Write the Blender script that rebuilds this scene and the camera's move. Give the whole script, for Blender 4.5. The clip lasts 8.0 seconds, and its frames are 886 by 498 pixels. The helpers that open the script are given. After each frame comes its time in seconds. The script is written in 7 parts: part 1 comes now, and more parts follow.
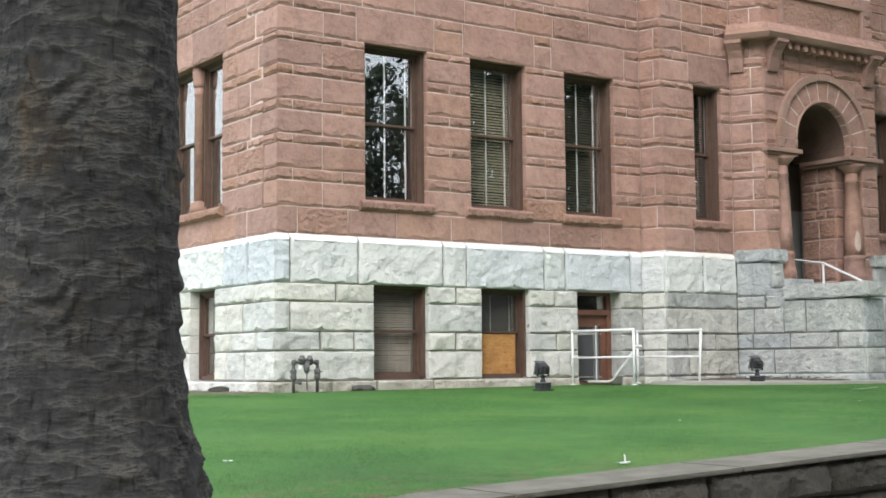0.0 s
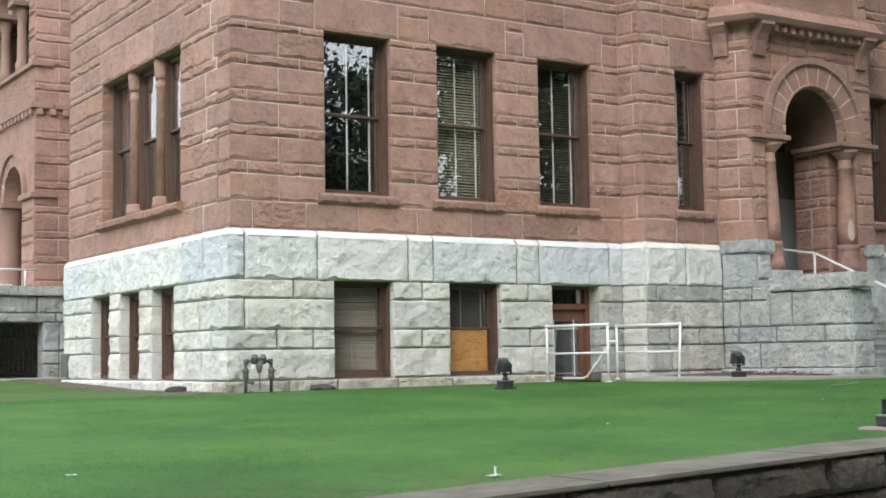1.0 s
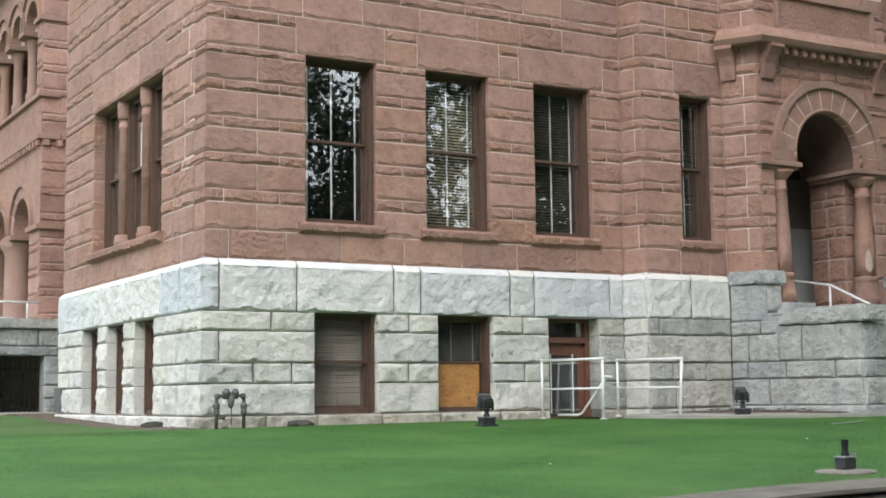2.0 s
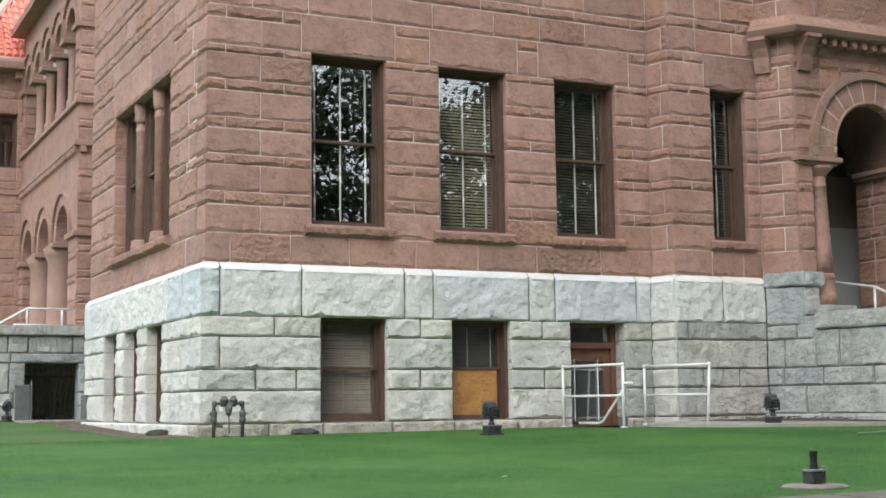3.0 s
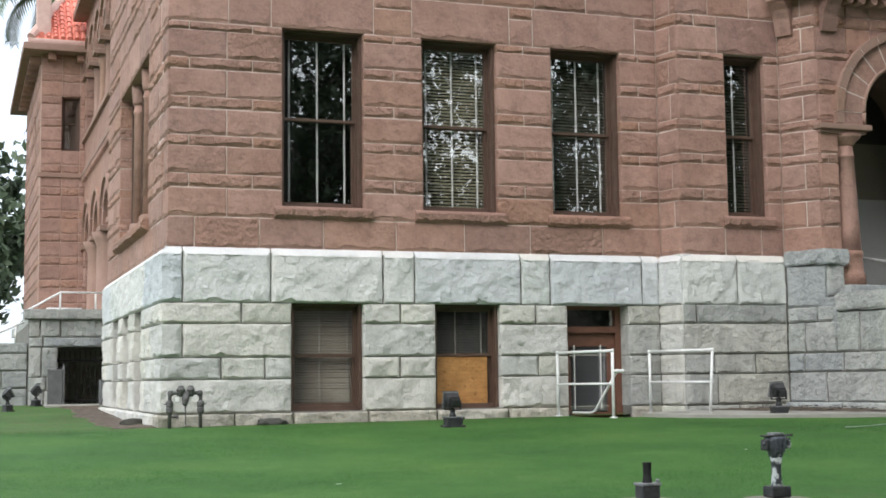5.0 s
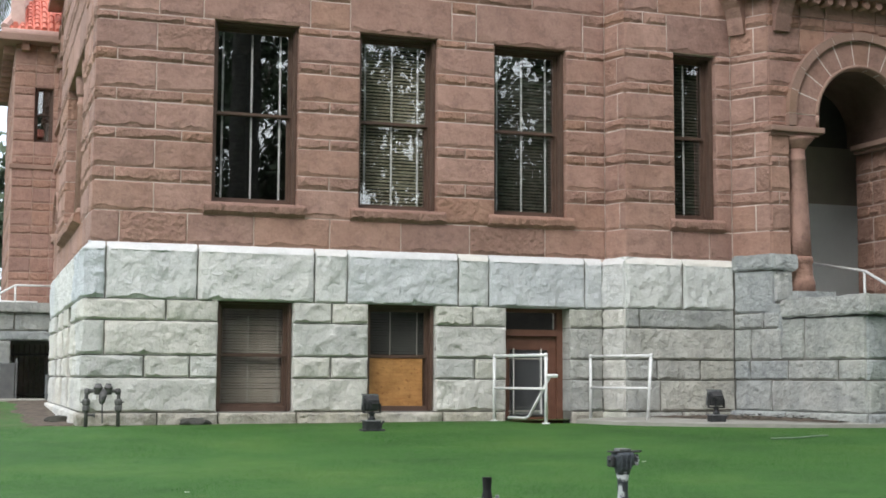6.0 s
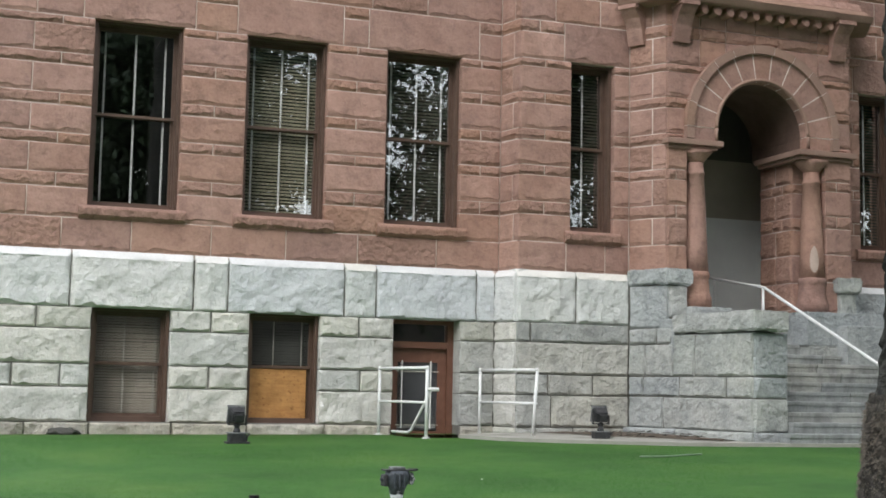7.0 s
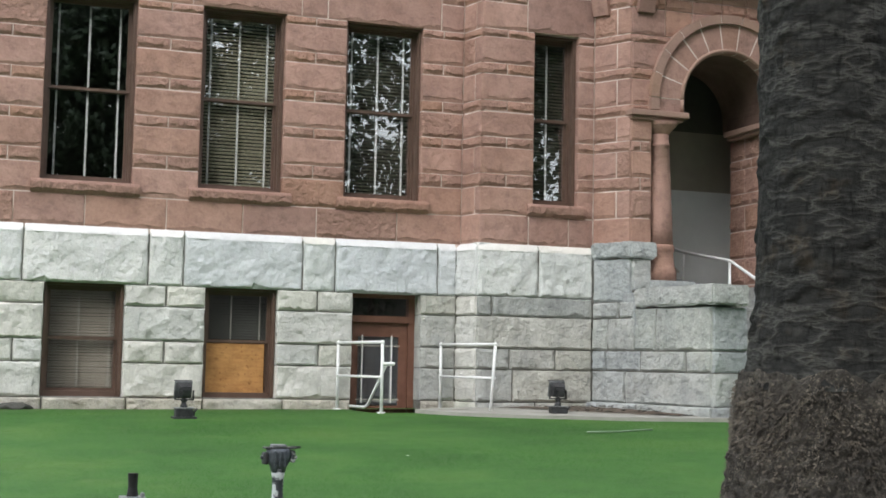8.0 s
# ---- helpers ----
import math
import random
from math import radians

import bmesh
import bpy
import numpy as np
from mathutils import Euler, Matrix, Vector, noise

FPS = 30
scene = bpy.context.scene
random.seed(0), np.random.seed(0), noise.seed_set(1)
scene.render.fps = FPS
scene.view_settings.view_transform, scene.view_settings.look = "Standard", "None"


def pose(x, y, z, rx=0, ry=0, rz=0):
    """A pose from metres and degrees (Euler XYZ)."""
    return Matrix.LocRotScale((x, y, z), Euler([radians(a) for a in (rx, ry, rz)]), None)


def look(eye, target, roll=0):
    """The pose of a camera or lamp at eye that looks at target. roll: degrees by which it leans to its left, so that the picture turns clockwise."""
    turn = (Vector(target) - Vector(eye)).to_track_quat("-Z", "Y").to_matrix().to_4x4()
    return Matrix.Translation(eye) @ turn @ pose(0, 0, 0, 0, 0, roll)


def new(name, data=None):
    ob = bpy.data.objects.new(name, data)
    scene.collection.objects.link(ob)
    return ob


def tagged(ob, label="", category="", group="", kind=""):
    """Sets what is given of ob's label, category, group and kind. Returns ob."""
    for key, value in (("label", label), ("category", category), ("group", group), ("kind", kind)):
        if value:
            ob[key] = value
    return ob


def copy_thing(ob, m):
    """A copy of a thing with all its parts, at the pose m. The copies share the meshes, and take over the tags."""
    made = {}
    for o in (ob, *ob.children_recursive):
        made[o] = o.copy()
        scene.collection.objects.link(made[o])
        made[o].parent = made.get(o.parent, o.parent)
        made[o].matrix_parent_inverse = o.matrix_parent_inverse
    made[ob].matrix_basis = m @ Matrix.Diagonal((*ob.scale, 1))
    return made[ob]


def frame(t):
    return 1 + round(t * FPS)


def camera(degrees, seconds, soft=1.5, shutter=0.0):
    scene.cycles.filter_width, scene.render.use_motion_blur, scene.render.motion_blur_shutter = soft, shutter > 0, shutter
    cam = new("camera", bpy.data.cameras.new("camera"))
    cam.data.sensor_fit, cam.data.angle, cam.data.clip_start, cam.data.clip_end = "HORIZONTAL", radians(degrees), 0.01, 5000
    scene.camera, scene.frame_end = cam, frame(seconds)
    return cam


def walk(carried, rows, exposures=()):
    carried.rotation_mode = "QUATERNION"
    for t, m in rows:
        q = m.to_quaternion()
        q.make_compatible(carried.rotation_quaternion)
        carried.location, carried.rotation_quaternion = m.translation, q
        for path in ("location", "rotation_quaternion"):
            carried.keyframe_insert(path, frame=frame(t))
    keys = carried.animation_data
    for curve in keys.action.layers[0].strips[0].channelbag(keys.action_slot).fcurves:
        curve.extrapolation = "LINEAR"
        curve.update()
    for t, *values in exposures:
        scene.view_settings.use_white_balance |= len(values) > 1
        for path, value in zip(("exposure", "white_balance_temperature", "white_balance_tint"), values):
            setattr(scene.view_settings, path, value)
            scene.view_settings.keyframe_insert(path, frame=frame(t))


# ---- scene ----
cam = camera(36.0, 8.0, soft=1.7)
PATH = [
    (0, (-0.462, -1.509, 0.457), (0.668, 0.132, 0.629), -0.5),
    (0.5, (0.205, -1.578, 0.502), (1.307, 0.083, 0.667), -0.7),
    (1, (0.932, -1.591, 0.528), (2.011, 0.085, 0.689), -0.9),
    (1.5, (1.634, -1.571, 0.526), (2.685, 0.122, 0.703), -1.0),
    (1.7, (1.895, -1.559, 0.519), (2.928, 0.142, 0.716), -0.9),
    (3, (3.717, -1.51, 0.496), (4.592, 0.274, 0.722), -0.7),
    (3.5, (4.367, -1.533, 0.588), (5.191, 0.278, 0.796), -0.9),
    (4, (5.029, -1.535, 0.613), (5.804, 0.297, 0.818), -0.9),
    (5.5, (6.945, -1.614, 0.701), (7.585, 0.271, 0.888), -0.4),
    (6, (7.535, -1.563, 0.727), (8.183, 0.32, 0.915), 0.3),
    (6.5, (8.195, -1.558, 0.742), (8.864, 0.317, 0.937), 1.0),
    (7, (8.781, -1.572, 0.749), (9.466, 0.295, 0.955), 1.1),
    (7.5, (9.281, -1.662, 0.769), (9.943, 0.215, 0.963), 1.3),
    (8, (9.55, -1.648, 0.78), (10.218, 0.23, 0.947), 1.1),
]
EXPOSURES = [(t, e - 0.14) for t, e in ((0.0, 0.36), (1.0, 0.2), (1.7, 0.12), (3.5, 0.05), (5.5, 0.0), (7.0, 0.06), (8.0, 0.16))]
walk(cam, [(t, look(eye, target, roll)) for t, eye, target, roll in PATH], EXPOSURES)


# ---- world, sun ----
def make_world():
    w = bpy.data.worlds.new("overcast_sky")
    scene.world = w
    w.use_nodes = True
    nt = w.node_tree
    nt.nodes.clear()
    out = nt.nodes.new("ShaderNodeOutputWorld")
    sky = nt.nodes.new("ShaderNodeTexSky")
    sky.sky_type = "NISHITA"
    sky.sun_disc = False
    sky.sun_elevation, sky.sun_rotation = radians(52), radians(205)
    sky.dust_density = 4.0
    bg1 = nt.nodes.new("ShaderNodeBackground")
    bg1.inputs["Strength"].default_value = 0.06
    nt.links.new(sky.outputs[0], bg1.inputs["Color"])
    # the cloud layer: whitish, a little uneven
    tc = nt.nodes.new("ShaderNodeTexCoord")
    nz = nt.nodes.new("ShaderNodeTexNoise")
    nz.inputs["Scale"].default_value = 2.2
    nz.inputs["Detail"].default_value = 5
    nt.links.new(tc.outputs["Generated"], nz.inputs["Vector"])
    ramp = nt.nodes.new("ShaderNodeValToRGB")
    ramp.color_ramp.elements[0].position, ramp.color_ramp.elements[0].color = 0.3, (0.76, 0.83, 0.94, 1)
    ramp.color_ramp.elements[1].position, ramp.color_ramp.elements[1].color = 0.7, (0.96, 0.99, 1.0, 1)
    nt.links.new(nz.outputs[0], ramp.inputs[0])
    bg2 = nt.nodes.new("ShaderNodeBackground")
    # an overcast sky is brightest overhead
    sep = nt.nodes.new("ShaderNodeSeparateXYZ")
    nt.links.new(tc.outputs["Generated"], sep.inputs[0])
    up = nt.nodes.new("ShaderNodeMapRange")
    up.inputs["To Min"].default_value, up.inputs["To Max"].default_value = CLOUD
    nt.links.new(sep.outputs["Z"], up.inputs["Value"])
    nt.links.new(up.outputs[0], bg2.inputs["Strength"])
    nt.links.new(ramp.outputs[0], bg2.inputs["Color"])
    add = nt.nodes.new("ShaderNodeAddShader")
    nt.links.new(bg1.outputs[0], add.inputs[0])
    nt.links.new(bg2.outputs[0], add.inputs[1])
    nt.links.new(add.outputs[0], out.inputs["Surface"])


CLOUD = (1.2, 2.7)
make_world()
sun = new("sun", bpy.data.lights.new("sun", "SUN"))
sun.data.energy, sun.data.angle, sun.data.color = 1.5, radians(30), (1.0, 0.985, 0.96)
sun.matrix_world = look((-25, -14, 34), (10, 16, 2))


# ---- materials ----
def mat(name, rough=0.8, metal=0.0):
    m = bpy.data.materials.new(name)
    m.use_nodes = True
    nt = m.node_tree
    b = nt.nodes["Principled BSDF"]
    b.inputs["Roughness"].default_value = rough
    b.inputs["Metallic"].default_value = metal
    return m, nt, b


def noise_node(nt, scale, detail=4, rough=0.55, vec=None):
    n = nt.nodes.new("ShaderNodeTexNoise")
    n.inputs["Scale"].default_value = scale
    n.inputs["Detail"].default_value = detail
    n.inputs["Roughness"].default_value = rough
    if vec is None:
        g = nt.nodes.new("ShaderNodeNewGeometry")
        vec = g.outputs["Position"]
    nt.links.new(vec, n.inputs["Vector"])
    return n.outputs[0]


def ramp_node(nt, fac, stops):
    r = nt.nodes.new("ShaderNodeValToRGB")
    e = r.color_ramp.elements
    while len(e) < len(stops):
        e.new(0.5)
    for el, (p, c) in zip(e, stops):
        el.position, el.color = p, (*c, 1)
    nt.links.new(fac, r.inputs[0])
    return r.outputs[0]


def mix_node(nt, a, b, fac, mode="MIX"):
    n = nt.nodes.new("ShaderNodeMix")
    n.data_type, n.blend_type = "RGBA", mode
    for sock, v in ((n.inputs[0], fac), (n.inputs[6], a), (n.inputs[7], b)):
        if isinstance(v, (int, float)):
            sock.default_value = v
        elif isinstance(v, tuple):
            sock.default_value = (*v, 1)
        else:
            nt.links.new(v, sock)
    return n.outputs[2]


def bump_node(nt, b, h, strength, dist=0.02, under=None):
    n = nt.nodes.new("ShaderNodeBump")
    n.inputs["Strength"].default_value = strength
    n.inputs["Distance"].default_value = dist
    nt.links.new(h, n.inputs["Height"])
    if under is not None:
        nt.links.new(under, n.inputs["Normal"])
    nt.links.new(n.outputs[0], b.inputs["Normal"])
    return n.outputs[0]


def stretched(nt, sx, sy, sz):
    g = nt.nodes.new("ShaderNodeNewGeometry")
    v = nt.nodes.new("ShaderNodeVectorMath")
    v.operation = "MULTIPLY"
    nt.links.new(g.outputs["Position"], v.inputs[0])
    v.inputs[1].default_value = (sx, sy, sz)
    return v.outputs[0]


def rand_node(nt):
    return nt.nodes.new("ShaderNodeObjectInfo").outputs["Random"]


def island_node(nt):
    return nt.nodes.new("ShaderNodeNewGeometry").outputs["Random Per Island"]


def stone(name, stops, tint_a, tint_b, grain, gs, big, bs, rough=0.9, speck=None, streak=0.0, stain=0.0, warmth=0.9, crag=0.06):
    """Stone: large clouds of colour, a tint for each block, grain, rock-face relief."""
    m, nt, b = mat(name, rough)
    col = ramp_node(nt, noise_node(nt, 1.7, 6), stops)
    mid = tuple((a + b) / 2 for a, b in zip(tint_a, tint_b))
    warm = (mid[0] * 1.03, mid[1] * 0.5 * (1 + warmth) * 1.04, mid[2] * warmth)
    tint = ramp_node(nt, rand_node(nt), [(0.0, tint_a), (0.25, mid), (0.42, warm), (0.6, tint_b), (0.8, tuple(0.5 * (a + m) for a, m in zip(tint_a, mid))), (1.0, tint_b)])
    col = mix_node(nt, col, tint, 1.0, "MULTIPLY")
    fine = ramp_node(nt, noise_node(nt, 34, 4, 0.7), [(0.3, (0.88, 0.87, 0.86)), (0.7, (1.08, 1.08, 1.08))])
    col = mix_node(nt, col, fine, 0.8, "MULTIPLY")
    if speck:
        sp = ramp_node(nt, noise_node(nt, 120, 2, 0.8), [(0.36, speck), (0.5, (1, 1, 1))])
        col = mix_node(nt, col, sp, 0.6, "MULTIPLY")
    if stain:
        st = ramp_node(nt, noise_node(nt, 5.5, 7, 0.72), [(0.34, (1 - stain, 1 - stain, 1 - 0.9 * stain)), (0.5, (1, 1, 1)), (0.74, (1 + 0.5 * stain, 1 + 0.5 * stain, 1 + 0.55 * stain))])
        col = mix_node(nt, col, st, 1.0, "MULTIPLY")
    if streak:
        st = noise_node(nt, 1.0, 5, 0.6, stretched(nt, 5.0, 5.0, 0.5))
        col = mix_node(nt, col, ramp_node(nt, st, [(0.36, (1 - streak, 1 - streak, 1 - streak)), (0.55, (1, 1, 1))]), 1.0, "MULTIPLY")
    nt.links.new(col, b.inputs["Base Color"])
    n1 = bump_node(nt, b, noise_node(nt, big, 6, 0.56 if crag == 0.06 else 0.62), bs, crag)
    bump_node(nt, b, noise_node(nt, grain, 4, 0.6), gs, 0.012, n1)
    return m


SAND = stone("red_sandstone", [(0.25, (0.305, 0.182, 0.149)), (0.5, (0.362, 0.224, 0.186)), (0.78, (0.411, 0.264, 0.221))],
             (0.84, 0.83, 0.83), (1.12, 1.1, 1.07), 60, 0.5, 10, 0.5, stain=0.24)
SAND_ROUGH = stone("rough_red_sandstone", [(0.25, (0.301, 0.177, 0.139)), (0.5, (0.362, 0.219, 0.174)), (0.8, (0.419, 0.262, 0.212))],
                   (0.84, 0.83, 0.82), (1.08, 1.07, 1.06), 45, 0.7, 12, 1.0, stain=0.17)
SAND_CARVED = stone("carved_sandstone", [(0.3, (0.270, 0.162, 0.122)), (0.7, (0.360, 0.225, 0.171))],
                    (0.95, 0.95, 0.95), (1.05, 1.05, 1.05), 25, 1.0, 14, 1.0)
SAND_CREAM = stone("worn_sandstone_moulding", [(0.3, (0.257, 0.164, 0.131)), (0.7, (0.334, 0.220, 0.179))],
                   (0.93, 0.92, 0.91), (1.08, 1.08, 1.07), 60, 0.3, 8, 0.3)
GRANITE = stone("grey_granite", [(0.25, (0.580, 0.603, 0.624)), (0.5, (0.666, 0.690, 0.712)), (0.75, (0.731, 0.751, 0.764))],
                (0.84, 0.885, 0.93), (1.12, 1.085, 1.02), 60, 0.5, 13, 0.55, 0.85, (0.6, 0.6, 0.6), stain=0.09, warmth=0.98, crag=0.075)
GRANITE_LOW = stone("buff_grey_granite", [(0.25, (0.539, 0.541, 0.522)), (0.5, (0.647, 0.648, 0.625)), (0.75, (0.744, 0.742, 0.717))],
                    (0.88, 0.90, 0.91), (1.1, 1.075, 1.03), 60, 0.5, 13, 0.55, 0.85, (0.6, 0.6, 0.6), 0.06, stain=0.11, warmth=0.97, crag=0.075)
GRANITE_MID = stone("stained_buff_granite", [(0.25, (0.407, 0.418, 0.406)), (0.5, (0.516, 0.530, 0.514)), (0.8, (0.626, 0.637, 0.614))],
                    (0.86, 0.87, 0.87), (1.12, 1.08, 1.02), 60, 0.5, 13, 0.8, 0.85, (0.6, 0.6, 0.6), 0.14, stain=0.2, warmth=0.96, crag=0.075)
GRANITE_DARK = stone("weathered_granite", [(0.25, (0.338, 0.364, 0.373)), (0.5, (0.447, 0.476, 0.483)), (0.8, (0.568, 0.594, 0.585))],
                     (0.90, 0.925, 0.945), (1.1, 1.06, 1.0), 60, 0.5, 13, 0.8, 0.85, (0.6, 0.6, 0.6), 0.13, stain=0.22, warmth=0.97, crag=0.075)
GRANITE_PLINTH = stone("earth_stained_granite", [(0.25, (0.40, 0.375, 0.325)), (0.5, (0.55, 0.53, 0.475)), (0.8, (0.68, 0.665, 0.61))],
                       (0.86, 0.86, 0.84), (1.1, 1.07, 1.02), 60, 0.5, 13, 0.8, 0.85, (0.55, 0.5, 0.42), 0.14, stain=0.24, warmth=0.96, crag=0.075)
# paler granite for upward slopes: the skylight on them put into the colour
GRANITE_SKYLIT = stone("skylit_granite", [(0.25, (0.646, 0.655, 0.665)), (0.7, (0.741, 0.748, 0.750))],
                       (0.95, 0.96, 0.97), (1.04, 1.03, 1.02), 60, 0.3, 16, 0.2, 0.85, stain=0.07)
WALLSTONE = stone("dark_wall_stone", [(0.3, (0.028, 0.026, 0.022)), (0.7, (0.085, 0.077, 0.064))],
                  (0.8, 0.8, 0.8), (1.15, 1.12, 1.05), 30, 0.9, 8, 1.0)
ROCKS = stone("dark_rock", [(0.3, (0.035, 0.036, 0.032)), (0.7, (0.085, 0.085, 0.074))], (0.9, 0.9, 0.9), (1.1, 1.1, 1.1), 30, 0.9, 12, 0.9)


def plain(name, c1, c2, scale=8, rough=0.7, metal=0.0, bump=0.15, bscale=40):
    m, nt, b = mat(name, rough, metal)
    nt.links.new(ramp_node(nt, noise_node(nt, scale, 6, 0.65), [(0.32, c1), (0.68, c2)]), b.inputs["Base Color"])
    bump_node(nt, b, noise_node(nt, bscale, 4), bump, 0.01)
    return m


MORTAR = plain("pale_mortar", (0.42, 0.31, 0.26), (0.76, 0.66, 0.60), 2.3, 0.95, 0, 0.5)
MORTAR_PALE = plain("white_lime_mortar", (0.62, 0.52, 0.46), (0.80, 0.72, 0.66), 5, 0.95, 0, 0.5)
MORTAR_DULL = plain("dull_pink_mortar", (0.38, 0.27, 0.22), (0.48, 0.36, 0.30), 5, 0.95, 0, 0.5)
MORTAR_DARK = plain("dark_mortar", (0.12, 0.115, 0.105), (0.25, 0.24, 0.215), 7, 0.95, 0, 0.5)
CONCRETE = plain("concrete", (0.26, 0.255, 0.225), (0.38, 0.37, 0.33), 2.5, 0.9, 0, 0.3)
PADSTONE = plain("rough_pad_concrete", (0.13, 0.12, 0.10), (0.25, 0.23, 0.195), 6, 0.95, 0, 0.5)
COPING = plain("coping_concrete", (0.078, 0.073, 0.056), (0.155, 0.144, 0.116), 3.2, 0.92, 0, 0.4)
PLASTER = plain("grey_plaster", (0.72, 0.735, 0.725), (0.80, 0.815, 0.80), 1.5, 0.85, 0, 0.1)
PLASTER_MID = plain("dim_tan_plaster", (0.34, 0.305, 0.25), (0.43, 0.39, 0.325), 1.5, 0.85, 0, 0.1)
# plaster darkened by colour where little light reaches, high in the vestibule
PLASTER_SHADED = plain("shaded_plaster", (0.10, 0.095, 0.085), (0.15, 0.14, 0.125), 1.5, 0.9, 0, 0.1)
BROWN = plain("brown_window_paint", (0.085, 0.05, 0.036), (0.125, 0.075, 0.055), 6, 0.55, 0, 0.1)
DOORWOOD = plain("stained_door_wood", (0.135, 0.06, 0.038), (0.195, 0.09, 0.06), 7, 0.5, 0, 0.1)
WHITE = plain("white_pipe_paint", (0.70, 0.71, 0.71), (0.84, 0.84, 0.83), 9, 0.45, 0, 0.1)
BARGREY = plain("dull_bar_paint", (0.52, 0.49, 0.43), (0.64, 0.61, 0.55), 9, 0.5, 0, 0.05)
BARWHITE = plain("white_bar_paint", (0.86, 0.86, 0.84), (0.93, 0.93, 0.91), 9, 0.5, 0, 0.05)
DARKMETAL = plain("dark_cast_metal", (0.025, 0.027, 0.03), (0.07, 0.07, 0.072), 14, 0.55, 0.4, 0.4)
PIPEMETAL = plain("weathered_grey_pipe", (0.06, 0.06, 0.062), (0.16, 0.155, 0.15), 18, 0.6, 0.3, 0.5)
LAMPGREY = plain("grey_lamp_metal", (0.10, 0.105, 0.11), (0.30, 0.31, 0.32), 20, 0.5, 0.2, 0.3)
LAMPBLUE = plain("blue_grey_cast_metal", (0.03, 0.037, 0.047), (0.12, 0.135, 0.155), 22, 0.55, 0.3, 0.5)
IRON = plain("black_iron", (0.01, 0.01, 0.01), (0.03, 0.03, 0.03), 9, 0.6, 0.5, 0.1)
BLIND = plain("tan_blind", (0.34, 0.31, 0.22), (0.46, 0.42, 0.30), 3, 0.6, 0, 0.05)
BLIND_GREY = plain("brown_grey_blind", (0.58, 0.50, 0.42), (0.70, 0.62, 0.53), 3, 0.6, 0, 0.05)
# near-black colour stands in for the darkness of unlit rooms
INNER = plain("room_gloom", (0.028, 0.026, 0.024), (0.045, 0.042, 0.038), 2, 0.9, 0, 0.05)
PANELGREY = plain("grey_metal_panel", (0.10, 0.105, 0.108), (0.155, 0.16, 0.162), 5, 0.6, 0.2, 0.1)
SOIL = plain("bare_soil", (0.045, 0.034, 0.025), (0.145, 0.110, 0.082), 9, 0.98, 0, 0.9, 25)
ASPHALT = plain("asphalt", (0.04, 0.04, 0.042), (0.065, 0.064, 0.062), 3, 0.95, 0, 0.5, 60)
ROOFTILE = plain("red_roof_tile", (0.62, 0.19, 0.14), (0.80, 0.31, 0.235), 4, 0.75, 0, 0.3)
ROOFTRIM = plain("pink_terracotta_trim", (0.46, 0.30, 0.26), (0.58, 0.41, 0.36), 4, 0.8, 0, 0.2)
HOSE = plain("pale_hose", (0.17, 0.25, 0.16), (0.26, 0.34, 0.24), 9, 0.5, 0, 0.05)
PAPER = plain("white_paper", (0.82, 0.82, 0.82), (0.88, 0.88, 0.87), 30, 0.8, 0, 0.1)
STEPSTONE = stone("worn_step_granite", [(0.25, (0.27, 0.285, 0.28)), (0.5, (0.35, 0.365, 0.355)), (0.8, (0.46, 0.47, 0.45))],
                  (0.93, 0.95, 0.97), (1.06, 1.04, 1.02), 38, 0.5, 9, 0.3, 0.85, (0.6, 0.6, 0.6), 0.3, stain=0.2)
# darker sandstone for the vault: the shade inside the arch as colour
VAULT_SHADE = plain("shaded_vault_sandstone", (0.10, 0.062, 0.048), (0.165, 0.105, 0.082), 2.5, 0.95, 0, 0.5, 20)
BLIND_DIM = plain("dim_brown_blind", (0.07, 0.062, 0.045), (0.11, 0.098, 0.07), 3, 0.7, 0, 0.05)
BLIND_SLATE = plain("slate_grey_blind", (0.26, 0.27, 0.30), (0.34, 0.35, 0.38), 3, 0.6, 0, 0.05)
BLIND_DARK = plain("dark_grey_blind", (0.13, 0.13, 0.12), (0.17, 0.17, 0.155), 3, 0.7, 0, 0.05)
WORN = plain("pale_worn_stone", (0.44, 0.34, 0.29), (0.52, 0.41, 0.35), 9, 0.95, 0, 0.3)
LEAF = plain("tree_leaf", (0.016, 0.03, 0.013), (0.036, 0.06, 0.024), 1.2, 0.6, 0, 0.05)
LEAF_FAR = plain("far_tree_leaf", (0.05, 0.08, 0.055), (0.14, 0.19, 0.11), 0.8, 0.7, 0, 0.05)
FROND = plain("palm_frond", (0.045, 0.085, 0.03), (0.085, 0.14, 0.05), 3, 0.6, 0, 0.05)
BARK = plain("street_tree_bark", (0.07, 0.055, 0.045), (0.15, 0.12, 0.10), 8, 0.95, 0, 0.8, 15)


def glass_mat():
    m, nt, b = mat("window_glass", 0.0)
    b.inputs["Base Color"].default_value = (0.9, 0.93, 0.92, 1)
    b.inputs["Transmission Weight"].default_value = 1.0
    b.inputs["IOR"].default_value = 2.5
    # old panes are not quite flat
    bump_node(nt, b, noise_node(nt, 2.0, 2), 0.012, 0.02)
    return m


GLASS = glass_mat()


